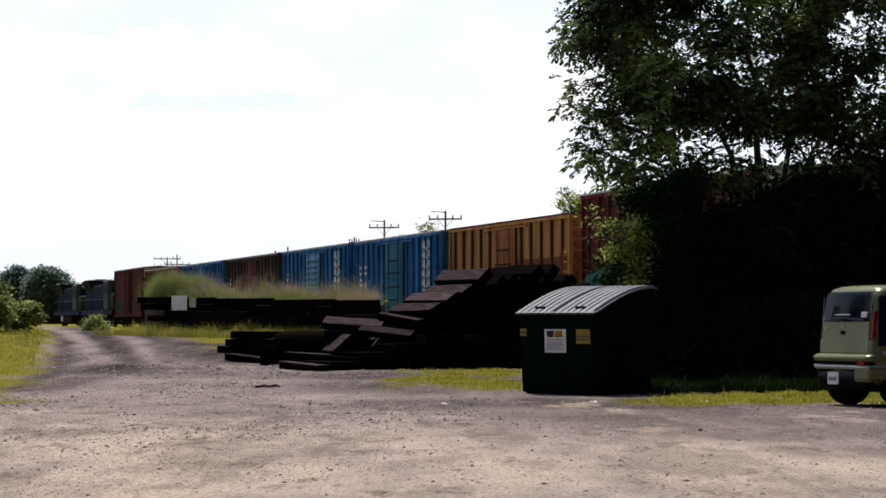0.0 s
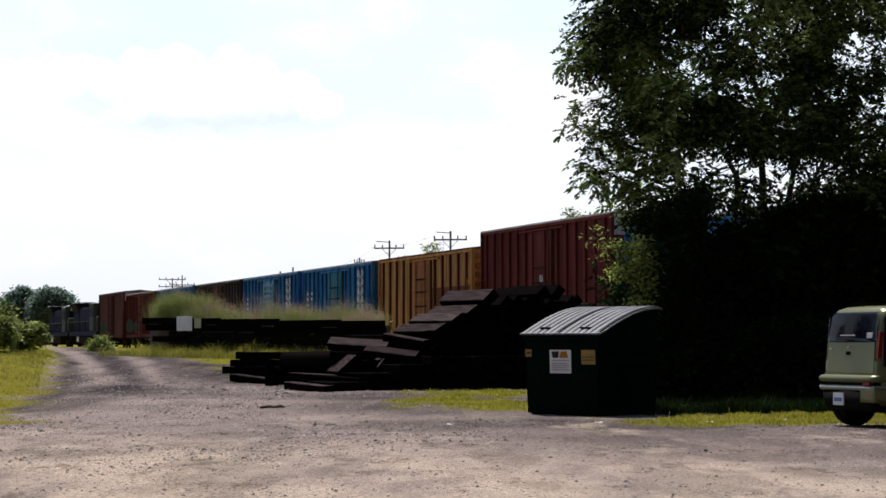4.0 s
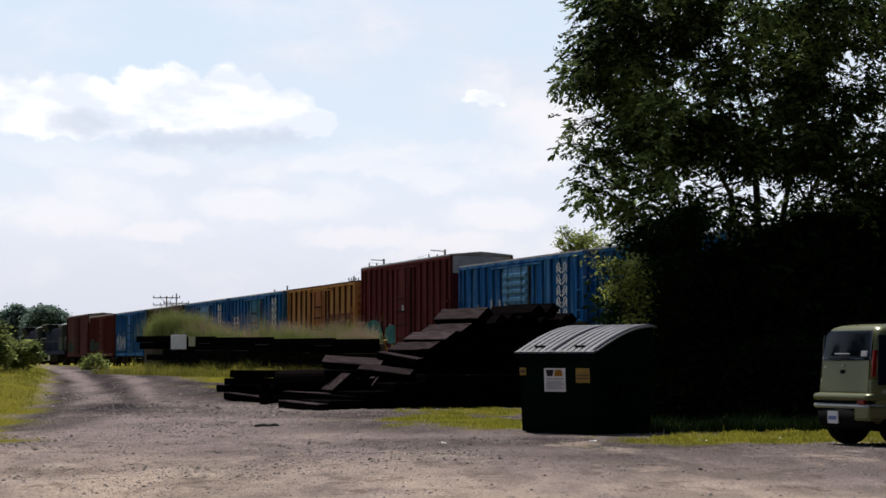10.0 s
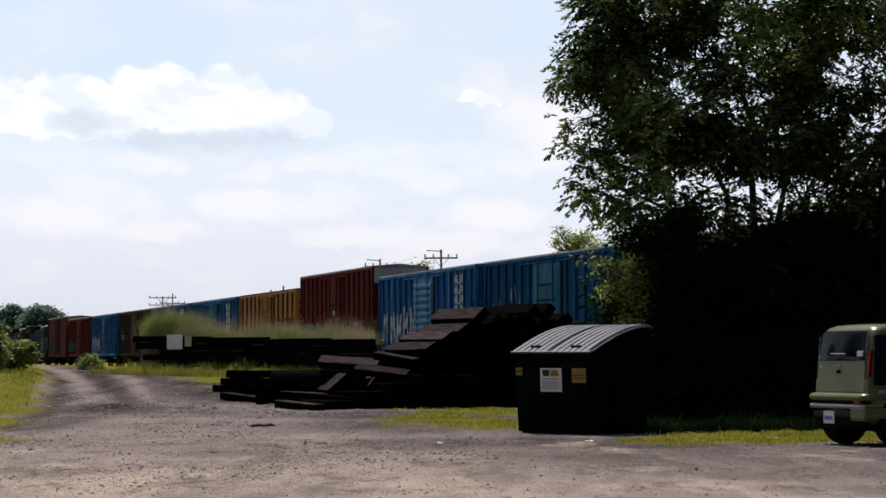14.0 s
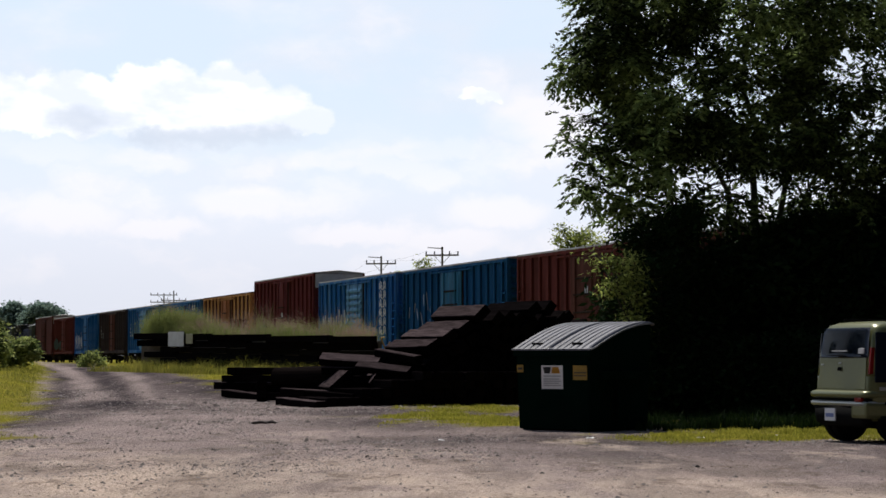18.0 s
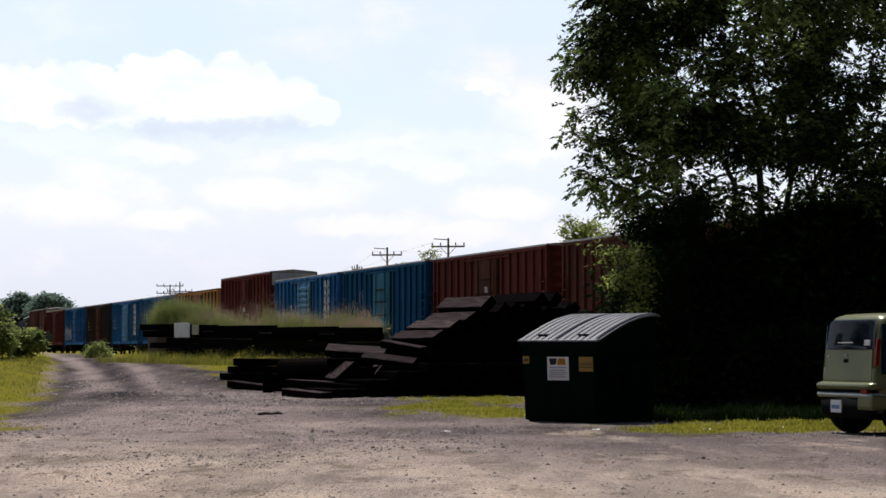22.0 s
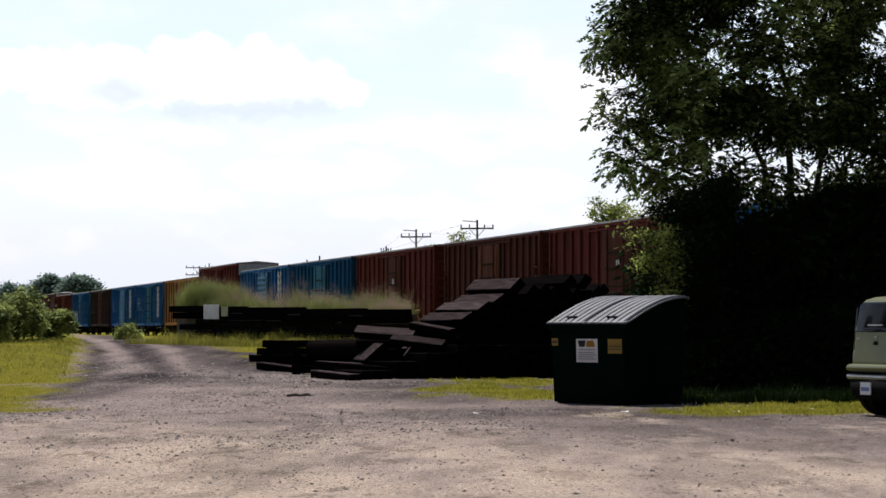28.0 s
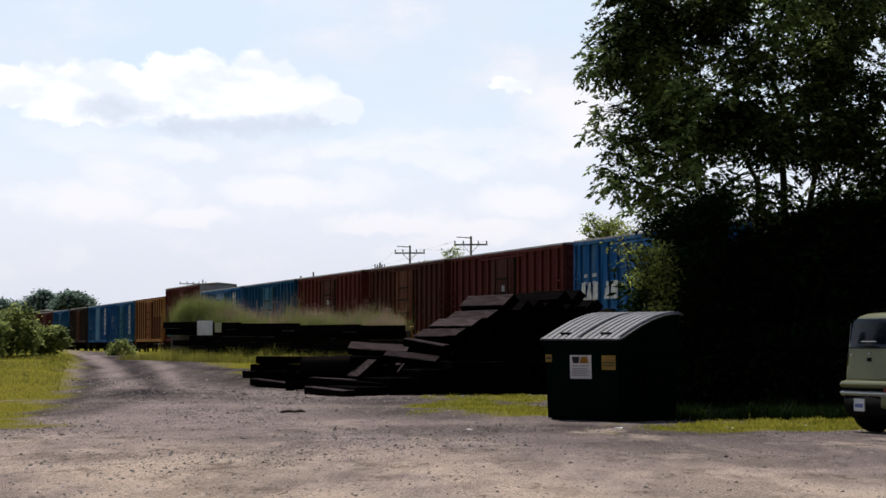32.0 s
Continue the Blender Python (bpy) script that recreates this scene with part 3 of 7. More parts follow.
def build_ground():
    xs = gap_line(-3500, 3500, -28, 20, 0.30, 1.22)
    ys = gap_line(-3500, 4200, 13, 128, 0.55, 1.16)
    verts = [(x, y, land(x, y)) for y in ys for x in xs]
    w = len(xs)
    faces = [(j * w + i, j * w + i + 1, (j + 1) * w + i + 1, (j + 1) * w + i) for j in range(len(ys) - 1) for i in range(w - 1)]
    me = mesh_from("ground", verts, faces, ground_material(), True)
    ga, da = me.attributes.new("grass", "FLOAT", "POINT"), me.attributes.new("dirt", "FLOAT", "POINT")
    ga.data.foreach_set("value", [grassy(x, y) if y > 25 else 0.0 for x, y, z in verts])
    # pale driven dirt near the viewer, dark ruts in the lane
    da.data.foreach_set("value", [max(0.0, min(1.0, 1.25 - abs(y - 20.0) / 9.5 - 0.075 * max(-4.0, min(4.0, x)) + 0.4 * noise.noise((x * 0.2, y * 0.3, 9)))) for x, y, z in verts])
    ra = me.attributes.new("rut", "FLOAT", "POINT")

    def strip(x, y, line, w):
        """1 on a wandering line of (x, y) corners, fading to 0 at its sides; w: half width."""
        for (x0, y0), (x1, y1) in zip(line, line[1:]):
            if y0 <= y <= y1:
                c = x0 + (x1 - x0) * (y - y0) / (y1 - y0) + 0.25 * noise.noise((y * 0.15, x0, 0))
                return 1 - smooth(w * 0.4, w * 1.5, abs(x - c))
        return 0.0

    def rut(x, y):
        n = noise.noise((x * 0.6 + y * 0.08, y * 0.10, 6.0))
        lane = 0.84 * smooth(-0.178 * y - 0.5, -0.172 * y + 0.5, x) * (1 - smooth(-0.085 * y, -0.085 * y + 3, x)) * smooth(58, 68, y) * (1 + 0.35 * n)
        # darker gravel between the lane and the timbers
        lane = max(lane, (0.72 + 0.3 * n) * smooth(68, 80, y) * (1 - smooth(97, 104, y)) * smooth(-0.150 * y + 1.2, -0.140 * y + 1.5, x) * (1 - smooth(-5.4, -4.6, x)))
        # pale wheel tracks
        for line, w in ((((-8.6, 55), (-9.74, 62.7), (-11.7, 74.1), (-14.54, 88.5), (-23.97, 139.3)), 0.55), (((-7.2, 58), (-7.98, 63.5), (-11.58, 85.1), (-14.28, 99.3), (-21.88, 143.2)), 0.50)):
            lane *= 1 - 0.80 * strip(x, y, line, w)
        # dark ruts, the broad one a worn puddle hollow
        for line, w, k in ((((-7.9, 40.5), (-8.7, 45.0), (-9.5, 52.0), (-10.6, 61.0), (-12.1, 70.9), (-14.46, 84.7), (-16.78, 95.7), (-21.85, 121.9)), 0.40, 0.90), (((-10.45, 70.5), (-11.55, 78.1), (-13.5, 89.4), (-15.45, 98.8), (-19.2, 119.0)), 0.60, 1.0),
                           (((-7.5, 62), (-7.8, 63.6), (-9.7, 75.6), (-12.1, 92.2)), 0.28, 0.7)):
            ends = smooth(line[0][1], line[0][1] + 2.5, y)
            lane = max(lane, k * strip(x, y, line, w) * ends * (1.05 + 0.4 * n))
        # dark damp crossing where the lane meets the yard, and stains
        lane = max(lane, (0.80 + 0.6 * n) * (1 - smooth(0.4, 1.6, math.hypot((x + 8.6) / 2.6, (y - 58.5) / 4.5))))
        lane = max(lane, (0.62 + 0.6 * n) * (1 - smooth(0.5, 1.5, math.hypot((x + 8.4 + 0.05 * (y - 48)) / 0.9, (y - 48) / 6.5))))
        lane = max(lane, (0.45 + 0.5 * n) * (1 - smooth(0.5, 1.4, math.hypot((x + 6.3) / 2.0, (y - 55) / 3.0))))
        lane = max(lane, (0.50 + 0.4 * n) * (1 - smooth(0.5, 1.4, math.hypot((x - 0.6) / 4.2, (y - 46.5) / 6.5))))
        lane = max(lane, (0.50 + 0.3 * n) * (1 - smooth(0.4, 1.6, math.hypot((x - 6.0) / 5.0, (y - 31.0) / 6.0))))
        lane = max(lane, 0.8 * (1 - smooth(0.6, 1.6, math.hypot((x + 0.5) / 3.2, (y - 54) / 3.4))))
        lane = max(lane, (0.74 + 0.4 * n) * (1 - smooth(0.5, 1.4, math.hypot((x - 3.2) / 4.6, (y - 37.0) / 3.4))))
        return max(0.0, min(1.0, lane))

    ra.data.foreach_set("value", [rut(x, y) if 25 < y < 250 else 0.0 for x, y, z in verts])
    ya = me.attributes.new("yard", "FLOAT", "POINT")
    ya.data.foreach_set("value", [1 - smooth(34, 46, y + 4 * noise.noise((x * 0.2, y * 0.1, 3))) for x, y, z in verts])
    tagged(new("ground", me), "grey-brown gravel and driven dirt with grassy patches", "ground", kind="structure")


build_ground()


def blades(name, spots, height, width, lean, material, label, category, wide=1.0):
    """One sheet of grass or weeds: many thin bent blades at the given places (x, y, z, size)."""
    verts, faces = [], []
    rnd = random.Random(name)
    for x, y, z, s in spots:
        a, h, w = rnd.uniform(0, 6.283), height * s * rnd.uniform(0.6, 1.25), width * rnd.uniform(0.6, 1.3)
        l, b = lean * rnd.uniform(0.1, 1.0) * h, rnd.uniform(0, 6.283)
        dx, dy = math.cos(a) * w / 2, math.sin(a) * w / 2
        ex, ey = math.cos(b) * l, math.sin(b) * l
        k = len(verts)
        verts += [(x - dx, y - dy, z - 0.02), (x + dx, y + dy, z - 0.02), (x + ex * 0.35 + dx * 0.8 * wide, y + ey * 0.35 + dy * 0.8 * wide, z + h * 0.6),
                  (x + ex * 0.35 - dx * 0.8 * wide, y + ey * 0.35 - dy * 0.8 * wide, z + h * 0.6), (x + ex, y + ey, z + h)]
        faces += [(k, k + 1, k + 2, k + 3), (k + 3, k + 2, k + 4)]
    return tagged(new(name, mesh_from(name, verts, faces, material)), label, category, kind="stuff")


def build_grass():
    rnd = random.Random(5)
    spots = []
    for n, (x0, x1, y0, y1) in ((40000, (2.5, 12.5, 34, 47)), (22000, (-1.5, 3.4, 39, 60)), (26000, (-22, -6.8, 37, 118)), (16000, (-20, -1.0, 92, 125))):
        for _ in range(n):
            x, y = rnd.uniform(x0, x1), rnd.uniform(y0, y1)
            g = grassy(x, y)
            if rnd.random() < g - 0.15 and noise.noise((x * 2.1, y * 0.9, 5.1)) > -0.28:
                spots.append((x, y, land(x, y), 0.5 + 0.6 * g + max(0.0, 0.8 * noise.noise((x * 0.7, y * 0.5, 2.2))) + 0.5 * smooth(60, 100, y)))
    for _ in range(9):
        cx, cy, k = rnd.uniform(4.2, 8.6), rnd.uniform(39.6, 41.6), rnd.uniform(0.8, 2.0)
        for _ in range(70):
            x, y = rnd.gauss(cx, 0.16), rnd.gauss(cy, 0.22)
            spots.append((x, y, land(x, y), k * rnd.uniform(0.5, 1.1)))
    blades("grass", spots, 0.050, 0.018, 0.9, M_GRASS, "sunlit yellow-green grass growing in the gravel", "grass")
    bank = []
    while len(bank) < 9000:
        x, y = rnd.uniform(-24, -10.5), rnd.uniform(58, 112)
        if x < -0.175 * y - 0.6 and rnd.random() < 0.35 + 0.9 * noise.noise((x * 0.55, y * 0.25, 4.0)):
            bank.append((x, y, land(x, y), 0.55 + 0.9 * max(0.0, noise.noise((x * 0.5, y * 0.2, 9.0)))))
    blades("bank_grass", bank, 0.17, 0.026, 1.3, M_VERGE, "rank yellow-green grass on the lane's bank", "grass")
    # dark blades stand in for shade over the ground behind the grass
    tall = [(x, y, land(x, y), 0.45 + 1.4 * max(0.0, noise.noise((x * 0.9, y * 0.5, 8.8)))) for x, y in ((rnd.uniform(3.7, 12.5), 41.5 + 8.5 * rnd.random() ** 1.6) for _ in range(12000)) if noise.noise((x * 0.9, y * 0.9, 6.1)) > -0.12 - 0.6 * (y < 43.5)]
    blades("tall_grass", tall, 0.32, 0.02, 0.6, M_SHADEWEED, "tall weeds coloured dark for the shade of the trees", "weeds")


build_grass()


def build_stones():
    """Loose stones on the yard, bigger ones in drifts."""
    rnd = random.Random(11)
    verts, faces = [], []
    shape = [(1, 0, 0), (-1, 0, 0), (0, 1, 0), (0, -1, 0), (0.2, 0.1, 0.75), (0.5, 0.6, 0.35), (-0.6, -0.4, 0.4)]
    tri = [(0, 5, 4), (5, 2, 4), (2, 1, 4), (1, 6, 4), (6, 3, 4), (3, 0, 4), (0, 2, 5), (1, 3, 6)]
    count = 0
    while count < 26000:
        y = 16 + 66 * rnd.random() ** 1.6
        x = rnd.uniform(-0.235, 0.235) * y
        if rnd.random() > (0.15 + 1.4 * max(0, noise.noise((x * 0.25, y * 0.2, 5.5)) + 0.15)) * (0.3 + 0.7 * smooth(20, 27, y)) * (1 - 0.8 * smooth(48, 78, y)):
            continue
        if y > 33 and grassy(x, y) > 0.45:
            continue
        s = (0.008 + 0.015 * rnd.random() ** 2 + (0.018 if rnd.random() < 0.04 else 0)) * (0.35 + y / 46)
        a, z, k = rnd.uniform(0, 6.283), land(x, y), len(verts)
        ca, sa = math.cos(a), math.sin(a)
        f = rnd.uniform(0.6, 1.3)
        verts += [(x + s * (px * ca - py * sa * f), y + s * (px * sa + py * ca * f), z + s * pz - 0.004) for px, py, pz in shape]
        faces += [tuple(k + i for i in t) for t in tri]
        count += 1
    m = leafy("loose_stones", (0.022, 0.019, 0.019), (0.40, 0.35, 0.33), 0.8, 0.0, 1.3)
    tagged(new("gravel", mesh_from("gravel", verts, faces, m)), "loose grey and dark stones lying on the yard", "gravel", kind="stuff")


build_stones()


# ---- railway track ----
def along(s, out=0.0, z=0.0):
    """A place s metres along the track and out metres beyond its middle."""
    return TRACK_FOOT + TRACK_DIR * s + TRACK_OUT * out + Vector((0, 0, z))


def build_track():
    turn = math.degrees(math.atan2(TRACK_DIR.y, TRACK_DIR.x))
    base = Matrix.Translation(along(0)) @ pose(0, 0, 0, 0, 0, turn)
    bed = thing("railway_track", base, "raised gravel bed with steel rails on wooden sleepers", "railway track", kind="structure")
    bm = bmesh.new()
    prof = [(-4.2, 0.2), (-1.9, RAIL_Z - 0.20), (1.9, RAIL_Z - 0.20), (4.2, 0.2)]
    n = 60
    rows = [[bm.verts.new((-40 + 520 * i / n, y + 0.15 * noise.noise((i, y, 0)), z)) for y, z in prof] for i in range(n + 1)]
    for a, b in zip(rows, rows[1:]):
        for i in range(3):
            bm.faces.new((a[i], b[i], b[i + 1], a[i + 1]))
    part("ballast", bm, surface("ballast_stone", (0.09, 0.085, 0.085), (0.26, 0.25, 0.24), 12, 0.9, bump=0.9, fine=40), bed)
    for y in (-0.755, 0.755):
        part("rail", boxes((-40, 480, y - 0.036, y + 0.036, RAIL_Z - 0.045, RAIL_Z), (-40, 480, y - 0.012, y + 0.012, RAIL_Z - 0.15, RAIL_Z - 0.045),
                           (-40, 480, y - 0.07, y + 0.07, RAIL_Z - 0.175, RAIL_Z - 0.15)), M_STEEL, bed)
    me = None
    for i in range(260):
        if me is None:
            ob = part("sleeper", boxes((-0.11, 0.11, -1.3, 1.3, -0.1, 0.04), bevel=0.01), M_TIE, bed, m=pose(120, 0, RAIL_Z - 0.215))
            me = ob.data
        else:
            part("sleeper", me, None, bed, m=pose(120 + i * 0.55, 0, RAIL_Z - 0.215, 0, 0, random.uniform(-1, 1)))


build_track()


# ---- the train ----
TRAIN = []          # (thing, distance of its middle behind or ahead of the tall maroon car's far end)
WHEELS = []
SPEED = 3.21
GONE = ((0, 85.9), (7, 108.45), (14, 130.6), (19, 146.45), (22.5, 157.6), (26, 169.3), (29, 179.6), (32, 189.3))      # seconds, metres along the track


def wheelset_mesh():
    bm = bmesh.new()
    for y in (-0.755, 0.755):
        disc(bm, (0, y, 0), "y", 0.42, 0.13, 18, 0.02)
        disc(bm, (0, y + math.copysign(0.02, y), 0), "y", 0.455, 0.03, 18)
    rod(bm, (0, -1.0, 0), (0, 1.0, 0), 0.08, n=8)
    # hub bosses and plate holes show the turning
    for k in range(4):
        a = k * math.pi / 2
        disc(bm, (0.24 * math.cos(a), 0.80, 0.24 * math.sin(a)), "y", 0.05, 0.1, 8)
    me = bpy.data.meshes.new("wheelset")
    bm.to_mesh(me)
    bm.free()
    me.materials.append(M_UNDER)
    return me


WHEELSET = wheelset_mesh()


def truck_mesh():
    bm = bmesh.new()
    for y in (-1.02, 1.02):
        box(bm, -1.25, 1.25, y - 0.08, y + 0.08, 0.52, 0.66, bevel=0.03)
        box(bm, -0.75, 0.75, y - 0.07, y + 0.07, 0.22, 0.34, bevel=0.03)
        for x in (-0.86, 0.86):
            box(bm, x - 0.20, x + 0.20, y - 0.1, y + 0.1, 0.32, 0.56, bevel=0.03)
        for x in (-0.2, 0.0, 0.2):
            rod(bm, (x, y, 0.32), (x, y, 0.56), 0.07, n=8)
    box(bm, -0.22, 0.22, -1.1, 1.1, 0.42, 0.74, bevel=0.03)
    me = bpy.data.meshes.new("truck")
    bm.to_mesh(me)
    bm.free()
    me.materials.append(M_UNDER)
    return me


TRUCK = truck_mesh()


def running_gear(car, xs, axles=(-0.86, 0.86)):
    for x in xs:
        part("truck", TRUCK, None, car, m=pose(x, 0, 0))
        for a in axles:
            WHEELS.append(part("wheelset", WHEELSET, None, car, m=pose(x + a, 0, 0.42)))


_shared = {}


def shared(key, make, material):
    if key not in _shared:
        me = bpy.data.meshes.new(key[0])
        bm = make()
        bm.to_mesh(me)
        bm.free()
        me.materials.append(material)
        _shared[key] = me
    return _shared[key]


def boxcar(name, label, body, top=4.81, door=None, ribs=True, door_w=3.05, marks="", door_at=0.0, roof=None, ends=None, patch=None, door_style="plug", posts=None, bays=6, hl=7.70):
    """A 50-foot boxcar standing on z = 0 (the rail's top), its length along x; +y is the side seen."""
    car = thing(name, Matrix.Identity(4), label, "boxcar", "cars of the freight train")
    hw, eave = 1.40, top - 0.22
    part("body", boxes((-hl, hl, -hw, hw, 1.05, eave)), body, car)
    bm = bmesh.new()
    rows = []
    for i in range(29):
        x = -hl - 0.06 + (2 * hl + 0.12) * i / 28
        up = 0.05 if i % 2 else 0.0
        rows.append([bm.verts.new((x, y, z + (up if abs(y) < 1.3 else 0))) for y, z in ((-1.47, eave - 0.02), (-1.47, eave + 0.05), (0, top - 0.05), (1.47, eave + 0.05), (1.47, eave - 0.02))])
    for a, b in zip(rows, rows[1:]):
        for k in range(4):
            bm.faces.new((a[k], b[k], b[k + 1], a[k + 1]))
    bm.faces.new(rows[0])
    bm.faces.new(rows[-1][::-1])
    part("roof", bm, roof or P_ROOF, car, "weathered metal roof")
    part("centre_sill", boxes((-hl + 1.5, hl - 1.5, -0.2, 0.2, 0.75, 1.04)), M_UNDER, car)
    for s in (-1, 1):
        part("side_sill", boxes((-hl, hl, s * 1.435 - 0.035, s * 1.435 + 0.035, 0.92, 1.16)), body, car)
        part("top_rail", boxes((-hl, hl, s * 1.4375 - 0.0375, s * 1.4375 + 0.0375, eave - 0.14, eave - 0.025)), body, car)
    if ribs:
        posts = posts or body
        key = ("side_post", posts.name, round(top, 2))
        me = shared(key, lambda: boxes((-0.075, 0.075, 0, 0.095, 1.16, eave - 0.14), bevel=0.025), posts)
        n = bays
        span = hl - door_w / 2 - 0.25
        for s in (-1, 1):
            for k in range(n):
                x = s * (door_w / 2 + 0.25 + span * (k + 0.35) / n) + door_at
                if abs(x) < hl - 0.1:
                    part("side_post", me, None, car, m=pose(x, hw, 0))
                    part("side_post", me, None, car, m=pose(x, -hw, 0, 0, 0, 180))
    for s in (-1, 1):
        for r in (-1, 1):
            part("corner_post", boxes((s * hl - 0.07, s * hl + 0.07, r * 1.405 - 0.075, r * 1.405 + 0.075, 1.05, eave)), body, car)
    # door with its frame, panels and locking bars
    dz1 = eave - 0.30
    d = part("door", boxes((door_at - door_w / 2, door_at + door_w / 2, hw + 0.02, hw + 0.10, 1.14, dz1), bevel=0.015), door or body, car)
    if door_style == "ribbed":
        me = shared(("door_rib", (door or body).name, door_w), lambda: boxes((-door_w / 2 + 0.08, door_w / 2 - 0.08, 0, 0.06, -0.09, 0.09), bevel=0.03), door or body)
        for k in range(9):
            part("door_rib", me, None, d, m=pose(door_at, hw + 0.10, 1.35 + k * (dz1 - 1.5) / 8.6))
    else:
        part("door_panel", boxes((door_at - door_w * 0.42, door_at + door_w * 0.42, hw + 0.10, hw + 0.125, 1.35, 2.45), (door_at - door_w * 0.42, door_at + door_w * 0.42, hw + 0.10, hw + 0.125, 2.6, dz1 - 0.15)), door or body, d)
    for x in (-0.28, 0.28):
        part("locking_bar", rod(bmesh.new(), (door_at + x * door_w, hw + 0.15, 1.1), (door_at + x * door_w, hw + 0.15, dz1), 0.03), door or body, d)
    for s in (-1, 1):
        xe = door_at + s * (door_w / 2 + 0.05)
        part("door_seal", boxes((xe - 0.045, xe + 0.045, hw + 0.004, hw + 0.05, 1.16, dz1)), M_UNDER, d, "dark gap beside the door")
    if door_style == "plug":
        for za, wide in ((1.55, 0.30), (2.18, 0.36), (2.85, 0.36), (3.45, 0.30)):
            part("door_bracket", boxes((door_at - door_w * wide, door_at + door_w * wide, hw + 0.125, hw + 0.165, za - 0.035, za + 0.035), bevel=0.01), M_UNDER, d, "dark worn locking bracket")
    for za in (dz1 + 0.02, 1.02):
        part("door_track", boxes((door_at - door_w * 1.02, door_at + door_w * 1.02, hw + 0.005, hw + 0.105, za, za + 0.07)), body, car)
    # ribbed ends, ladders, couplers
    # tall cars: light bounced off the next roof, put on as a grey box
    if top > 5:
        for s in (-1, 1):
            part("end_cap", boxes((min(s * hl, s * (hl + 0.105)), max(s * hl, s * (hl + 0.105)), -1.36, 1.36, eave - 0.80, eave - 0.04), bevel=0.01), P_ENDCAP, car, "upper end coloured grey for the light bounced onto it")
    me = shared(("end_rib", (ends or body).name, round(top, 2)), lambda: boxes((0, 0.09, -1.3, 1.3, -0.10, 0.10), bevel=0.04), ends or body)
    for s in (-1, 1):
        for k in range(8):
            part("end_rib", me, None, car, m=pose(s * hl, 0, 1.4 + k * (eave - 1.65) / 7.2, 0, 0, 0 if s > 0 else 180))
    for s in (-1, 1):
        bm = bmesh.new()
        for k in range(6):
            rod(bm, (s * (hl - 0.12), 1.50, 1.25 + k * 0.38), (s * (hl - 0.55), 1.50, 1.25 + k * 0.38), 0.018, n=5)
        rod(bm, (s * (hl - 0.12), 1.50, 0.7), (s * (hl - 0.12), 1.50, 3.3), 0.02, n=5)
        rod(bm, (s * (hl - 0.55), 1.50, 0.7), (s * (hl - 0.55), 1.50, 3.3), 0.02, n=5)
        part("ladder", bm, body, car)
        part("coupler", boxes((min(s * hl, s * (hl + 0.72)), max(s * hl, s * (hl + 0.72)), -0.14, 0.14, 0.74, 1.0), bevel=0.04), M_UNDER, car)
    running_gear(car, (-5.9, 5.9))
    y = hw + 0.012
    if "emblem" in marks:      # tall column of pale wing-like strokes near the trailing end
        for k in range(6):
            z = 1.65 + k * 0.44
            bm = bmesh.new()
            for s in (-1, 1):
                for a, b in (((0.06, 0.0), (0.42, 0.16)), ((0.42, 0.16), (0.52, 0.36)), ((0.10, 0.14), (0.30, 0.26)), ((0.52, 0.02), (0.56, 0.30)), ((0.20, 0.30), (0.40, 0.40))):
                    p, q = Vector((-5.55 + s * a[0], y + 0.10, z + a[1])), Vector((-5.55 + s * b[0], y + 0.10, z + b[1]))
                    side = (q - p).cross(Vector((0, 1, 0))).normalized() * 0.035
                    for face in ((p + side, q + side, q - side, p - side),):
                        vs = [bm.verts.new(c) for c in face] + [bm.verts.new(c + Vector((0, 0.012, 0))) for c in face]
                        for f in ((3, 2, 1, 0), (4, 5, 6, 7), (0, 1, 5, 4), (1, 2, 6, 5), (2, 3, 7, 6), (3, 0, 4, 7)):
                            bm.faces.new([vs[i] for i in f])
            part("painted_emblem", bm, M_MARK, car, "column of pale painted strokes")
    if "rows" in marks:        # small unreadable lettering as bars
        rnd = random.Random(name + label)
        for z in (2.35, 2.62, 2.95, 3.25):
            for x in (6.55, 5.6):
                if rnd.random() < 0.8:
                    w = rnd.uniform(0.25, 0.55)
                    part("marking_bar", boxes((x - w / 2, x + w / 2, y + 0.002, y + 0.014, z - 0.07, z + 0.07)), M_MARK, car)
    if "name" in marks:        # big name as plain slanting white shapes
        x = 6.85
        for k, (w, gap, lean_in) in enumerate(((0.50, 0.12, 0.06), (0.58, 0.10, 0.20), (0.55, 0.70, 0.04), (0.58, 0.10, 0.20), (0.72, 0.12, 0.05))):
            bm = bmesh.new()
            z0, z1, yy = 2.32, 2.98, y + 0.088
            vs = [(x, z0), (x - lean_in - 0.06, z1), (x - w + lean_in - 0.06, z1), (x - w, z0)]
            f = bm.faces.new([bm.verts.new((a, yy, b)) for a, b in vs])
            ex = bmesh.ops.extrude_face_region(bm, geom=[f])
            bmesh.ops.translate(bm, verts=[v for v in ex["geom"] if isinstance(v, bmesh.types.BMVert)], vec=(0, 0.012, 0))
            bmesh.ops.recalc_face_normals(bm, faces=bm.faces)
            part("painted_shape", bm, M_MARK, car, "large white painted shape")
            x -= w + gap
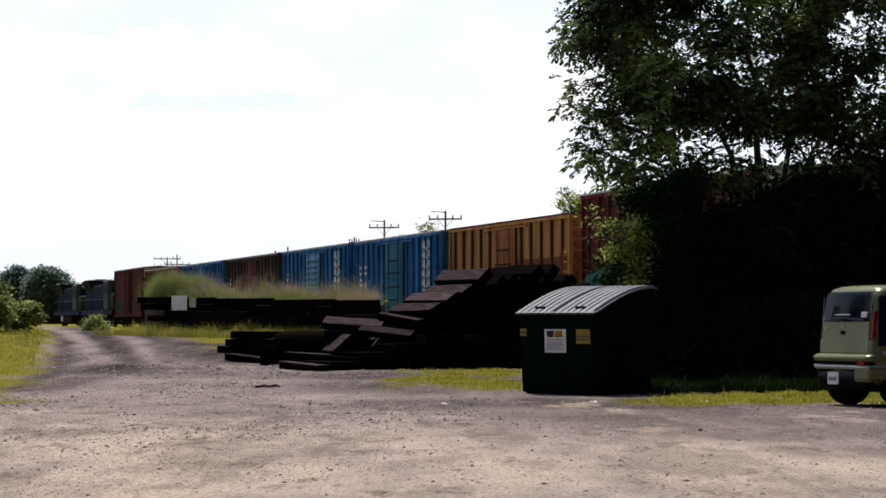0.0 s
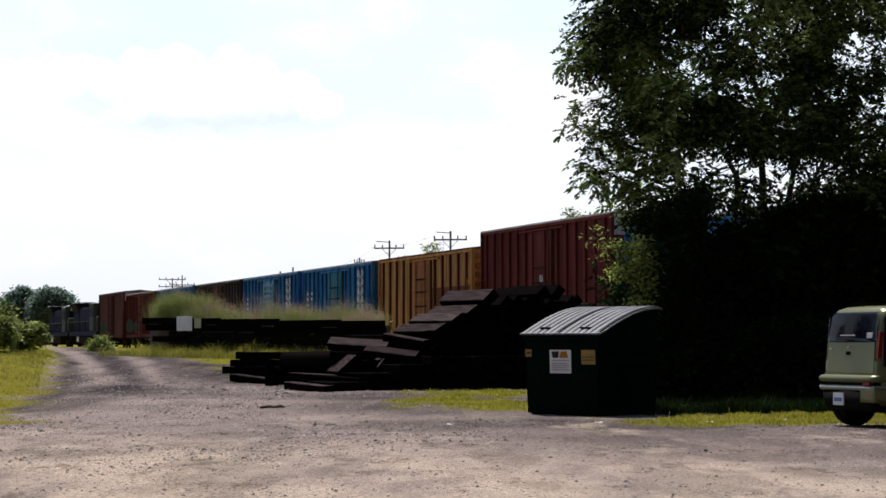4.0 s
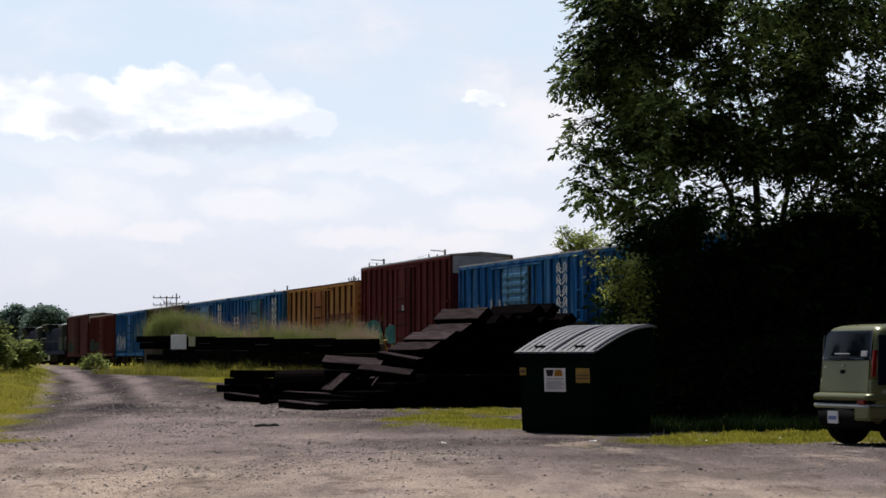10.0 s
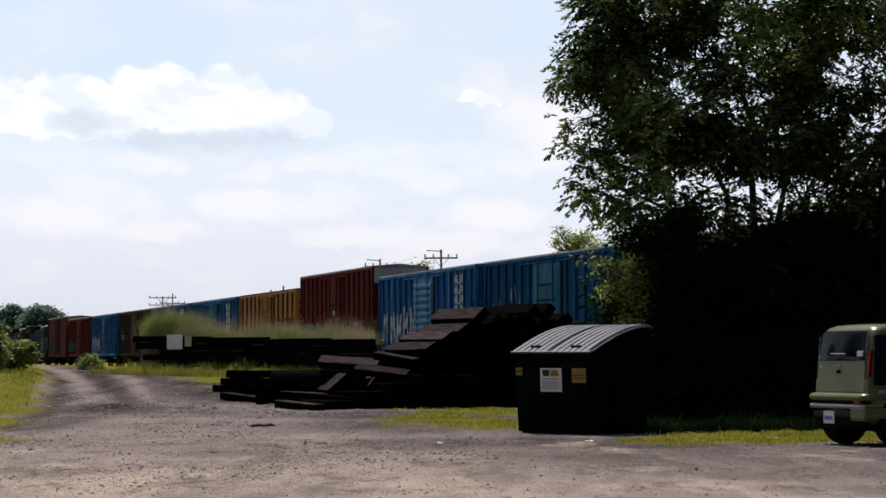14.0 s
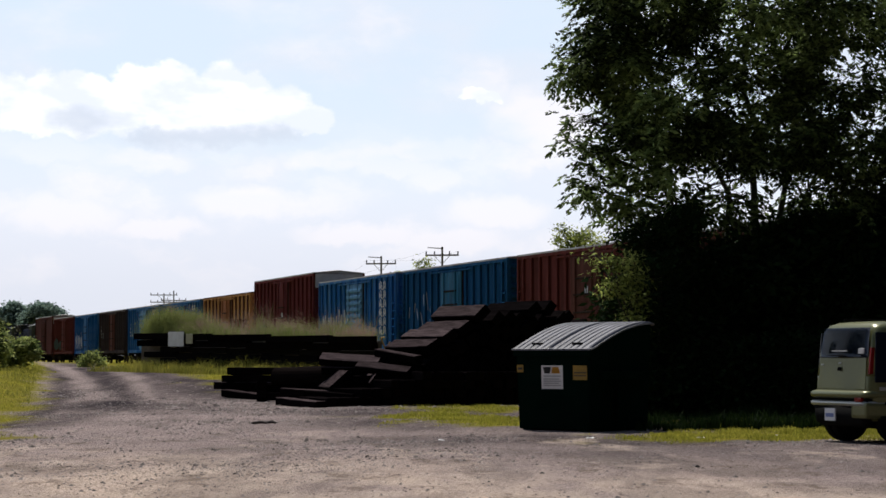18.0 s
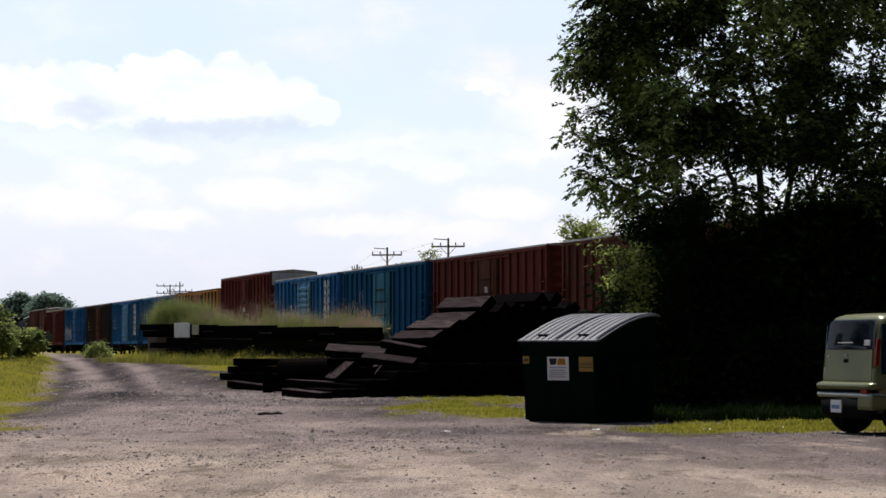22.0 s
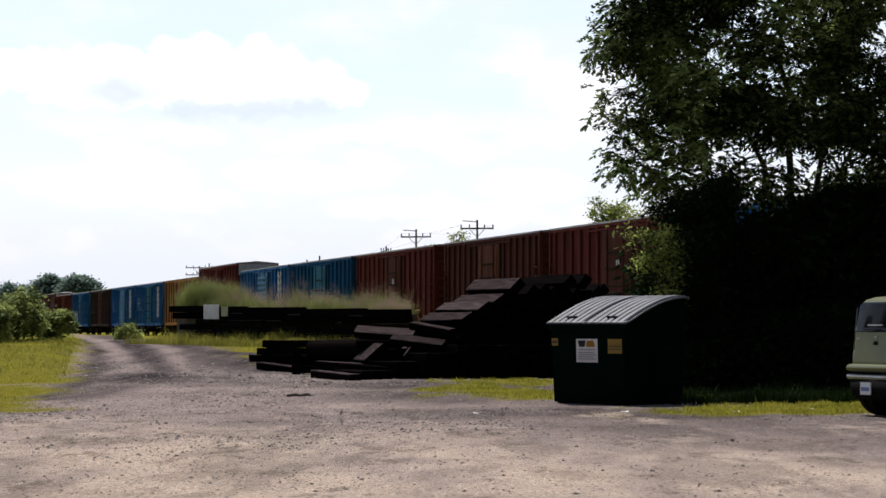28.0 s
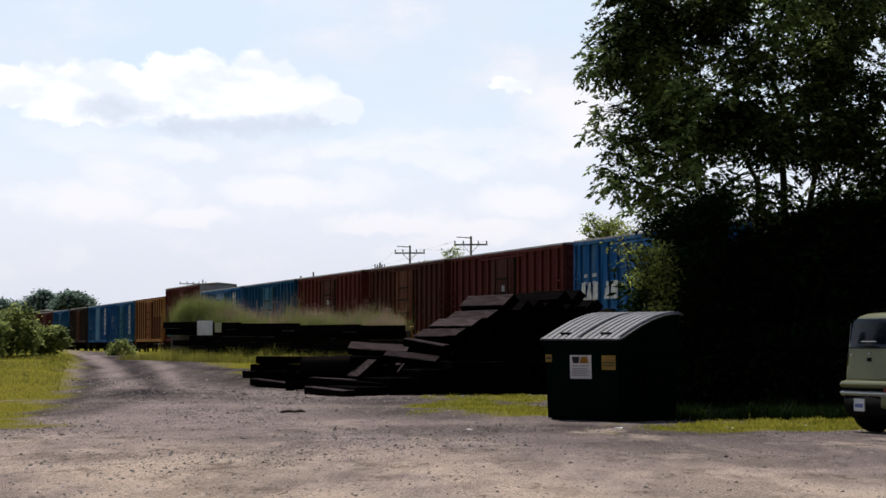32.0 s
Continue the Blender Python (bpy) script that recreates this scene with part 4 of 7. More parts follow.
    if "tag" in marks:         # sprayed patches low on the side
        rnd = random.Random(label)
        mat, word = (P_GRAF, "turquoise sprayed patch") if body is P_MAROON else (P_GRAFDIM, "dim green sprayed patch")
        for x, w, h in ((5.3, 4.2, 1.35), (1.9, 2.4, 1.1)):
            bm = bmesh.new()
            ring = [bm.verts.new((x + w / 2 * math.cos(a) * rnd.uniform(0.8, 1.1), y + (0.088 if ribs else 0.0), 1.22 + h / 2 + h / 2 * math.sin(a) * rnd.uniform(0.8, 1.0))) for a in [2 * math.pi * k / 14 for k in range(14)]]
            f = bm.faces.new(ring)
            ex = bmesh.ops.extrude_face_region(bm, geom=[f])
            bmesh.ops.translate(bm, verts=[v for v in ex["geom"] if isinstance(v, bmesh.types.BMVert)], vec=(0, 0.008, 0))
            bmesh.ops.recalc_face_normals(bm, faces=bm.faces)
            part("sprayed_patch", bm, mat, car, word)
    if "scrawl" in marks:      # pale sprayed strokes
        rnd = random.Random(label + "s")
        for k in range(10):
            x, z = rnd.uniform(2.2, hl - 0.7), rnd.uniform(1.3, 2.9)
            bm = bmesh.new()
            w, h, l = rnd.uniform(0.05, 0.12), rnd.uniform(0.4, 1.0), rnd.uniform(-0.4, 0.4)
            p = [(x, z), (x + w, z), (x + l + w, z + h), (x + l, z + h)]
            vs = [bm.verts.new((a, y + 0.0, c)) for a, c in p] + [bm.verts.new((a, y + 0.01, c)) for a, c in p]
            for f in ((3, 2, 1, 0), (4, 5, 6, 7), (0, 1, 5, 4), (1, 2, 6, 5), (2, 3, 7, 6), (3, 0, 4, 7)):
                bm.faces.new([vs[i] for i in f])
            bmesh.ops.recalc_face_normals(bm, faces=bm.faces)
            part("sprayed_stroke", bm, P_GRAFW, car)
    if "letters" in marks:     # tall sprayed figures of crooked strokes, unreadable
        rnd = random.Random(label + "g")
        x = hl - 0.9
        while x > (2.0 if door_w < 4 else 0.0):
            bm = bmesh.new()
            path = [(x - rnd.uniform(0, 0.15), 1.35), (x - rnd.uniform(0, 0.3), rnd.uniform(2.5, 3.1)), (x - rnd.uniform(0.35, 0.6), rnd.uniform(1.6, 2.2)), (x - rnd.uniform(0.6, 0.85), rnd.uniform(2.4, 3.0)), (x - rnd.uniform(0.65, 0.9), 1.4)]
            for (xa, za), (xb, zb) in zip(path, path[1:]):
                side = Vector((zb - za, 0, xa - xb)).normalized() * rnd.uniform(0.05, 0.10)
                a, b = Vector((xa, y + 0.088, za)), Vector((xb, y + 0.088, zb))
                vs = [bm.verts.new(q) for q in (a + side, b + side, b - side, a - side)]
                vs += [bm.verts.new(v.co + Vector((0, 0.012, 0))) for v in vs]
                for f in ((3, 2, 1, 0), (4, 5, 6, 7), (0, 1, 5, 4), (1, 2, 6, 5), (2, 3, 7, 6), (3, 0, 4, 7)):
                    bm.faces.new([vs[i] for i in f])
            bmesh.ops.recalc_face_normals(bm, faces=bm.faces)
            part("sprayed_figure", bm, P_GRAFW, car, "tall pale sprayed figure")
            x -= rnd.uniform(1.05, 1.35)
    if "peel" in marks:        # paint flaked off low on the side, down to pale primer
        rnd = random.Random(label + "p")
        for k in range(46):
            x, z, w, h = rnd.uniform(-hl + 0.3, hl - 0.3), 1.18 + 1.25 * rnd.random() ** 1.8, rnd.uniform(0.05, 0.20), rnd.uniform(0.10, 0.50)
            if abs(x - door_at) > door_w / 2 + 0.2:
                bm = bmesh.new()
                f = bm.faces.new([bm.verts.new((x + w * 0.5 * math.cos(a) * rnd.uniform(0.5, 1.1), y + 0.006, z + h * 0.5 * math.sin(a) * rnd.uniform(0.5, 1.1))) for a in [2 * math.pi * q / 8 for q in range(8)]])
                ex = bmesh.ops.extrude_face_region(bm, geom=[f])
                bmesh.ops.translate(bm, verts=[v for v in ex["geom"] if isinstance(v, bmesh.types.BMVert)], vec=(0, 0.008, 0))
                bmesh.ops.recalc_face_normals(bm, faces=bm.faces)
                part("bare_patch", bm, P_PEEL, car)
    if "plate" in marks:       # small white squares by the door
        part("data_panel", boxes((door_at - 0.42, door_at - 0.30, hw + 0.13, hw + 0.14, 2.85, 3.15), (door_at - 0.20, door_at - 0.08, hw + 0.13, hw + 0.14, 2.85, 3.15)), M_MARK, car)
        part("data_panel", boxes((door_at + 2.35, door_at + 2.55, y, y + 0.012, 2.1, 2.3)), M_MARK, car)
    if patch:
        part("repainted_patch", boxes((-hl + 0.1, -door_w / 2 - 0.1, y - 0.004, y + 0.004, 1.16, 3.0)), patch, car, "rust-brown lower panels")
    return car


def locomotive(name, label):
    """A road diesel with its wide cab at the trailing end, standing on z = 0, its length along x."""
    eng = thing(name, Matrix.Identity(4), label, "locomotive", "engines of the freight train")
    part("frame", boxes((-10.2, 10.2, -1.5, 1.5, 1.15, 1.55), bevel=0.04), P_LOCO, eng)
    hood = part("long_hood", boxes((-5.2, 5.3, -1.05, 1.05, 1.55, 3.9), bevel=0.12), P_LOCO, eng)
    for k in range(9):
        part("hood_door", boxes((-4.9 + 1.12 * k, -3.9 + 1.12 * k, 1.05, 1.075, 1.75, 3.35), bevel=0.008), P_LOCO, hood)
    part("hood_cap", boxes((-5.1, 5.2, -0.85, 0.85, 3.88, 4.02), bevel=0.04), P_LOCOGREY, eng)
    rad = part("radiator", boxes((5.3, 9.5, -1.1, 1.1, 1.55, 3.55), bevel=0.10), P_LOCO, eng)
    wing = bmesh.new()
    box(wing, 5.2, 9.4, -1.55, 1.55, 3.55, 4.45)
    for v in wing.verts:
        if v.co.z < 3.6:
            v.co.y *= 0.72
        elif v.co.x > 9:
            v.co.z -= 0.12
    part("radiator_wing", wing, P_LOCOGREY, rad, "flared grey radiator housing")
    part("radiator_roof", boxes((5.4, 9.2, -1.35, 1.35, 4.44, 4.50), bevel=0.02), P_ENGINEROOF, eng, "roof panel, sunlight put into its pale colour")
    part("yellow_panel", boxes((-5.0, -3.4, 1.05, 1.085, 2.3, 3.7), bevel=0.006), P_ENGINEYEL, hood, "faded orange-yellow panel")
    cab = part("cab", boxes((-8.3, -5.2, -1.52, 1.52, 1.55, 4.25), bevel=0.16), P_CAB, eng)
    roof = bmesh.new()
    rows = [[roof.verts.new((x, y, 4.12 + 0.42 * (1 - (y / 1.6) ** 2))) for y in (-1.55, -1.2, -0.6, 0.0, 0.6, 1.2, 1.55)] for x in (-8.45, -8.3, -5.2, -5.05)]
    for a, b in zip(rows, rows[1:]):
        for k in range(6):
            roof.faces.new((a[k], b[k], b[k + 1], a[k + 1]))
    bmesh.ops.solidify(roof, geom=roof.faces[:], thickness=0.06)
    part("cab_roof", roof, P_ENGINEROOF, cab, "curved cab roof, highlight put into its pale colour")
    for x in (-7.5, -6.1):
        part("cab_window", boxes((x - 0.40, x + 0.40, 1.505, 1.535, 2.95, 3.75), bevel=0.01), P_LOCO, cab, "dark side window")
    part("number_board", boxes((-8.36, -8.30, -0.95, -0.35, 3.85, 4.1), (-8.36, -8.30, 0.35, 0.95, 3.85, 4.1)), M_WHITE, cab, "pale unreadable number boards")
    part("windscreen", boxes((-8.34, -8.29, -1.1, -0.1, 3.0, 3.7), (-8.34, -8.29, 0.1, 1.1, 3.0, 3.7)), P_LOCO, cab)
    part("nose", boxes((-9.9, -8.25, -1.35, 1.35, 1.55, 3.05), bevel=0.25), P_CAB, eng)
    for x in (6.2, 7.6):
        part("roof_fan", disc(bmesh.new(), (0, 0, 0), "y", 0.6, 0.12, 16), P_LOCOGREY, eng, m=pose(x, 0, 4.52, 90))
    part("exhaust_housing", boxes((0.2, 1.6, -0.5, 0.5, 3.98, 4.35), bevel=0.06), M_UNDER, eng)
    part("horn_rack", boxes((-4.6, -3.9, -0.25, 0.25, 4.0, 4.3), bevel=0.05), M_UNDER, eng)
    part("fuel_tank", boxes((-3.2, 3.2, -1.4, 1.4, 0.35, 1.15), bevel=0.15), M_UNDER, eng)
    part("air_tank", boxes((3.4, 5.0, 0.9, 1.4, 0.55, 1.1), bevel=0.10), P_ENDCAP, eng, "pale grey air tank")
    for y in (-1.45, 1.45):
        part("handrail", rod(bmesh.new(), (-10.1, y, 2.55), (10.1, y, 2.55), 0.03, n=5), P_CAB, eng)
        for k in range(11):
            part("stanchion", rod(bmesh.new(), (-10 + 2 * k, y, 1.5), (-10 + 2 * k, y, 2.55), 0.022, n=5), P_LOCOGREY, eng)
    for x in (-10.25, 10.25):
        part("plow" if x > 0 else "pilot", boxes((x - 0.08, x + 0.08, -1.35, 1.35, 0.25, 1.2), bevel=0.03), M_UNDER, eng)
        part("coupler", boxes((min(x, x * 1.06), max(x, x * 1.06), -0.14, 0.14, 0.74, 1.0), bevel=0.04), M_UNDER, eng)
    for x, z in ((-9.92, 2.4), (9.52, 3.1)):
        for y in (-0.25, 0.25):
            part("headlight", disc(bmesh.new(), (x, y, z), "x", 0.12, 0.1, 12), M_CHROME, eng)
    running_gear(eng, (-6.6, 6.6), (-1.6, 0.0, 1.6))
    return eng


def build_train():
    L = 16.8
    half = 7.7
    P_RUSTDOOR = paint("rusty_orange_door_paint", (0.150, 0.058, 0.038), 0.55, worn=(0.06, 0.028, 0.022))
    P_RUSTLOW = paint("rusty_lower_paint", (0.15, 0.055, 0.03), 0.5)
    cars = (
        (7, boxcar("boxcar", "tall dark red boxcar coupled behind the engines", P_OLDRED, 5.15, marks="tag", roof=P_ROOF, ribs=False)),
        (6, boxcar("boxcar", "oxide red boxcar with dim sprayed patches", P_RED, 4.81, marks="tag")),
        (5, boxcar("boxcar", "blue boxcar with tall pale sprayed figures", P_BLUE, 4.81, P_BLUE, marks="letters")),
        (4, boxcar("boxcar", "dark brown weathered boxcar", P_DARK, 4.81, P_BROWN, marks="rows")),
        (3, boxcar("boxcar", "blue boxcar with pale blue ribbed door", P_BLUE, 4.81, P_SKYBLUE, marks="emblem rows", door_style="ribbed")),
        (2, boxcar("boxcar", "blue boxcar with faded blue door", P_BLUE, 4.81, P_TEALDOOR, marks="emblem rows scrawl")),
        (1, boxcar("boxcar", "rusty ochre yellow boxcar with tan door", P_TAN, 4.81, P_TANDOOR, marks="", roof=P_BROWN, ends=P_TANDOOR, posts=P_BROWN, bays=5, door_w=2.7, patch=P_RUSTLOW)),
        (0, boxcar("boxcar", "tall maroon boxcar with turquoise sprayed patch", P_MAROON, 5.42, marks="tag plate peel", door_w=2.6)),
        (-1, boxcar("boxcar", "blue boxcar with pale ribbed door and sprayed figures", P_BLUE, 4.81, P_SKYBLUE, marks="emblem letters", door_style="ribbed")),
        (-2, boxcar("boxcar", "teal blue boxcar with ribbed teal door", P_TEAL, 4.81, P_TEALDOOR, marks="scrawl", door_style="plug")),
        (-3, boxcar("boxcar", "oxide red boxcar with white data panel", P_RED, 4.81, P_BROWN, marks="plate peel")),
        (-4, boxcar("boxcar", "brown-red boxcar with lighter rusty door", P_BROWN, 4.81, P_RUSTDOOR, marks="peel", hl=6.95)),
        (-5, boxcar("boxcar", "faded oxide red boxcar with white data panel", P_RED, 4.81, P_BROWN, marks="plate peel")),
        (-6, boxcar("boxcar", "bright blue boxcar with large white shapes", P_BLUE, 4.81, P_BLUE, marks="name rows")),
        (-7, boxcar("boxcar", "oxide red boxcar behind the trees", P_RED, 4.81, marks="plate")),
        (-8, boxcar("boxcar", "blue boxcar behind the trees", P_BLUE, 4.81, P_SKYBLUE, marks="rows")),
    )
    for i, car in cars:
        TRAIN.append((car, i * L - half + (1.05 if i < -4 else 0.25 if i == -4 else 0.0)))
    TRAIN.append((locomotive("locomotive", "dark blue-grey diesel engine pulling boxcars"), 7 * L + 1.4 + 10.3))
    TRAIN.append((locomotive("locomotive", "leading dark blue-grey diesel engine"), 7 * L + 1.4 + 10.3 + 21.6))


build_train()


# ---- platform of old timbers ----
M_DOCK = surface("grey_black_old_timber", (0.005, 0.005, 0.006), (0.020, 0.019, 0.022), 3.0, 0.85, bump=0.5, fine=35, stretch=(0.6, 6, 6), vary=0.4, spec=0.0)


def build_platform():
    a, b = Vector((-2.25, 90.0, 0)), Vector((-13.95, 103.3, 0))
    run = b - a
    length = run.length
    turn = math.degrees(math.atan2(run.y, run.x))
    dock = thing("loading_platform", Matrix.Translation(a) @ pose(0, 0, 0, 0, 0, turn), "low loading platform walled with black timbers, weeds on top", "platform", kind="structure")
    rise = 0.31 / length
    fill = bmesh.new()
    n = 24
    rows = []
    for i in range(n + 1):
        x = 0.15 + (length - 0.15) * i / n
        xb, xc = 7.0 + (length - 7.0) * i / n, 9.4 + (length - 9.4) * i / n
        z = 2.02 + rise * x + 0.05 * noise.noise((x, 0, 0))
        rows.append([fill.verts.new((x, -0.05, 0.2)), fill.verts.new((x, -0.05, z)), fill.verts.new((xb, -5.5, z + 0.08)), fill.verts.new((xc, -7.5, 0.3))])
    for p, q in zip(rows, rows[1:]):
        for k in range(3):
            fill.faces.new((p[k], q[k], q[k + 1], p[k + 1]))
    fill.faces.new(rows[0])
    fill.faces.new(rows[-1][::-1])
    bmesh.ops.recalc_face_normals(fill, faces=fill.faces)
    part("earth_fill", fill, surface("platform_soil", (0.06, 0.05, 0.035), (0.16, 0.13, 0.09), 3, 0.95, bump=0.5), dock, "weedy earth")
    rnd = random.Random(3)
    # recessed lower courses of weathered timbers
    short = shared(("timber",), lambda: boxes((-1.29, 1.29, 0, 0.24, -0.125, 0.125), bevel=0.02), M_DOCK)
    for row in range(5):
        x = (row % 2) * 1.32 + 1.45
        while x < length - 0.9:
            part("timber", short, None, dock, m=pose(x, -0.06 + rnd.uniform(-0.03, 0.03), 0.42 + row * 0.265 + rise * x, rnd.uniform(-3, 3), rnd.uniform(-0.4, 0.4), rnd.uniform(-0.5, 0.5)))
            x += 2.63
    # two heavy black beams along the top, standing proud
    beam = shared(("beam",), lambda: boxes((-2.14, 2.14, 0, 0.34, -0.145, 0.145), bevel=0.025), M_TIE)
    stub = shared(("beam end",), lambda: boxes((-1.39, 1.39, 0, 0.34, -0.145, 0.145), bevel=0.025), M_TIE)
    for row in range(2):
        spots = [(beam, 2.88 + 2.155 + 4.31 * k) for k in range(3)] + [(stub, 1.47), (stub, length - 1.75)] if row else [(beam, 0.08 + 2.14 + 4.29 * k) for k in range(4)]
        for me, x in spots:
            part("beam", me, None, dock, "heavy black creosoted beam", m=pose(x, 0.22 + 0.05 * row + rnd.uniform(-0.03, 0.03), 1.76 + row * 0.295 + rise * x + rnd.uniform(-0.012, 0.012), rnd.uniform(-2, 2), rnd.uniform(-0.3, 0.3), rnd.uniform(-0.4, 0.4)))
    return a, run.normalized(), length


DOCK_A, DOCK_RUN, DOCK_LEN = build_platform()


def build_weeds():
    rnd = random.Random(8)
    back = Vector((DOCK_RUN.y, -DOCK_RUN.x, 0))

    def place(s, d):
        p = DOCK_A + DOCK_RUN * s + back * d
        return p.x, p.y, 2.04 + 0.31 * s / DOCK_LEN

    low, plume = [], []
    for _ in range(13000):
        s, d = rnd.uniform(0.4, DOCK_LEN), rnd.uniform(0.1, 5)
        q = 0.42 + 1.1 * max(-0.2, noise.noise((s * 0.6, d * 0.3, 1))) + 0.55 * noise.noise((s * 2.1, d, 1))
        if s > 0.5 + 1.2 * d and rnd.random() < 0.25 + 1.1 * noise.noise((s * 0.9, d * 0.7, 6)) + 0.35:
            (plume if rnd.random() < 0.16 + 0.9 * max(0.0, noise.noise((s * 0.55, d * 0.3, 11.0))) else low).append((*place(s, d), max(0.2, q)))
    for _ in range(6500):       # the tall feathery stand
        s = rnd.gauss(16.5, 0.85)
        if s > DOCK_LEN + 0.2:
            continue
        d = rnd.uniform(0.1, 2.4)
        q = max(0.3, 1.08 - 0.24 * (s - 16.6) ** 2 + 0.35 * noise.noise((s * 1.4, d, 1)))
        (plume if rnd.random() < 0.03 else low).append((*place(s, d), q))
    low += [(x + rnd.gauss(0, 0.25), y + rnd.gauss(0, 0.25), z, q * rnd.uniform(0.5, 0.9)) for x, y, z, q in low]
    blades("platform_weeds", low, 1.08, 0.011, 0.65, M_WEED, "tall dry green weeds on the platform", "weeds", 0.8)
    blades("seed_heads", plume, 1.38, 0.010, 0.45, M_PLUME, "pale feathery seed heads among the weeds", "weeds", 1.0)
    # fine leaves and fluffy heads that soften the stand
    rs = np.random.RandomState(17)
    tips = [(x, y, z + q * rs.uniform(0.15, 1.0)) for x, y, z, q in low[::3]]
    v, f = leaf_cloud(rs, tips, 5, 0.11, 0.085, droop=-0.3, slim=0.20, flat=1.2)
    tagged(new("weed_leaves", fast_mesh("weed_leaves", v, f, M_WEED)), "fine grey-green leaves of the platform weeds", "weeds", kind="stuff")
    heads = [(x, y, z + q * rs.uniform(0.65, 1.25)) for x, y, z, q in plume]
    v, f = leaf_cloud(rs, heads, 16, 0.075, 0.055, droop=0.0, slim=0.25, flat=1.6)
    tagged(new("seed_fluff", fast_mesh("seed_fluff", v, f, M_PLUME)), "pinkish fluffy heads of flowering weeds", "weeds", kind="stuff")
    foot = []
    for _ in range(9000):
        s, d = rnd.uniform(-1, DOCK_LEN), -rnd.uniform(0.25, 3.0)
        p = DOCK_A + DOCK_RUN * s + back * d
        foot.append((p.x, p.y, land(p.x, p.y), 0.45 + 0.5 * smooth(-1.6, -0.4, d) + 0.7 * max(0, noise.noise((s * 0.8, d * 0.6, 4)))))
    blades("verge_weeds", foot, 0.56, 0.020, 0.8, M_VERGE, "weeds along the foot of the timber wall", "weeds")
    rs = np.random.RandomState(23)
    spots = [(x, y, z + 0.42 * q) for x, y, z, q in foot[::50] if noise.noise((x * 0.9, y * 0.9, 3.0)) > 0.12]
    v, f = leaf_cloud(rs, spots, 14, 0.07, 0.06, droop=-0.2, slim=0.5, flat=1.3)
    tagged(new("yellow_flowers", fast_mesh("yellow_flowers", v, f, M_FLOWER)), "small yellow flower heads at the wall's foot", "flowers", kind="stuff")


build_weeds()


def build_sign():
    s = 13.9
    p = DOCK_A + DOCK_RUN * s
    turn = math.degrees(math.atan2(DOCK_RUN.y, DOCK_RUN.x))
    sign = thing("sign_board", Matrix.Translation((p.x, p.y, 2.22)) @ pose(0, 0, 0, 0, 0, turn), "blank white sheet-metal sign fixed to the timber wall", "sign")
    part("panel", boxes((-0.66, 0.56, 0.66, 0.68, -0.36, 0.30), bevel=0.006), M_WHITE, sign)
    for x in (-0.36, 0.36):
        part("batten", boxes((x - 0.04, x + 0.04, 0.45, 0.66, -0.40, 0.34)), M_POLE, sign)
    s = 12.85
    p = DOCK_A + DOCK_RUN * s
    scrap = thing("small_placard", Matrix.Translation((p.x, p.y, 2.2)) @ pose(0, 0, 0, 0, 0, turn), "small faded yellowish placard on the timbers", "sign")
    part("panel", boxes((-0.30, 0.22, 0.655, 0.67, -0.22, 0.22), bevel=0.004), surface("faded_yellow", (0.32, 0.30, 0.16), (0.5, 0.48, 0.32), 5, 0.7), scrap)
    hook = thing("yellow_bracket", Matrix.Translation((DOCK_A.x + 0.15, DOCK_A.y - 0.2, 1.9)), "bent yellow steel bracket at the platform's end", "bracket")
    bm = bmesh.new()
    rod(bm, (-0.25, 0, 0.25), (-0.02, 0, -0.30), 0.03)
    rod(bm, (-0.02, 0, -0.30), (0.12, 0, 0.10), 0.03)
    rod(bm, (-0.25, 0, 0.25), (-0.10, 0.1, 0.28), 0.03)
    part("bar", bm, M_YELLOW, hook)


build_sign()


# ---- stacks of old railway ties ----


def tie_mesh(w, h, length, seed, lit_top=False):
    """A worn squared timber, its length along x, with chipped ends and uneven faces; with the flag, its upper side is a
    paler grey for weathering and for the light on it.
    """
    rnd = random.Random(seed)
    bm = bmesh.new()
    n = 5
    rings = []
    for i in range(n + 1):
        x = length * (i / n - 0.5) + (rnd.uniform(-0.03, 0.03) if i in (0, n) else 0)
        c = 0.018
        prof = [(-w / 2 + c, -h / 2), (w / 2 - c, -h / 2), (w / 2, -h / 2 + c), (w / 2, h / 2 - c), (w / 2 - c, h / 2), (-w / 2 + c, h / 2), (-w / 2, h / 2 - c), (-w / 2, -h / 2 + c)]
        rings.append([bm.verts.new((x + rnd.uniform(-0.008, 0.008), y + rnd.uniform(-0.007, 0.007), z + rnd.uniform(-0.007, 0.007))) for y, z in prof])
    for a, b in zip(rings, rings[1:]):
        for k in range(8):
            j = (k + 1) % 8
            bm.faces.new((a[k], a[j], b[j], b[k]))
    bm.faces.new(rings[0][::-1])
    bm.faces.new(rings[-1])
    bmesh.ops.recalc_face_normals(bm, faces=bm.faces)
    if lit_top:
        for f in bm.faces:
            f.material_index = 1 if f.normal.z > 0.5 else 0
    me = bpy.data.meshes.new("railway_tie")
    bm.to_mesh(me)
    bm.free()
    me.materials.append(M_TIE)
    if lit_top:
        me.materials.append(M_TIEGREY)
    return me


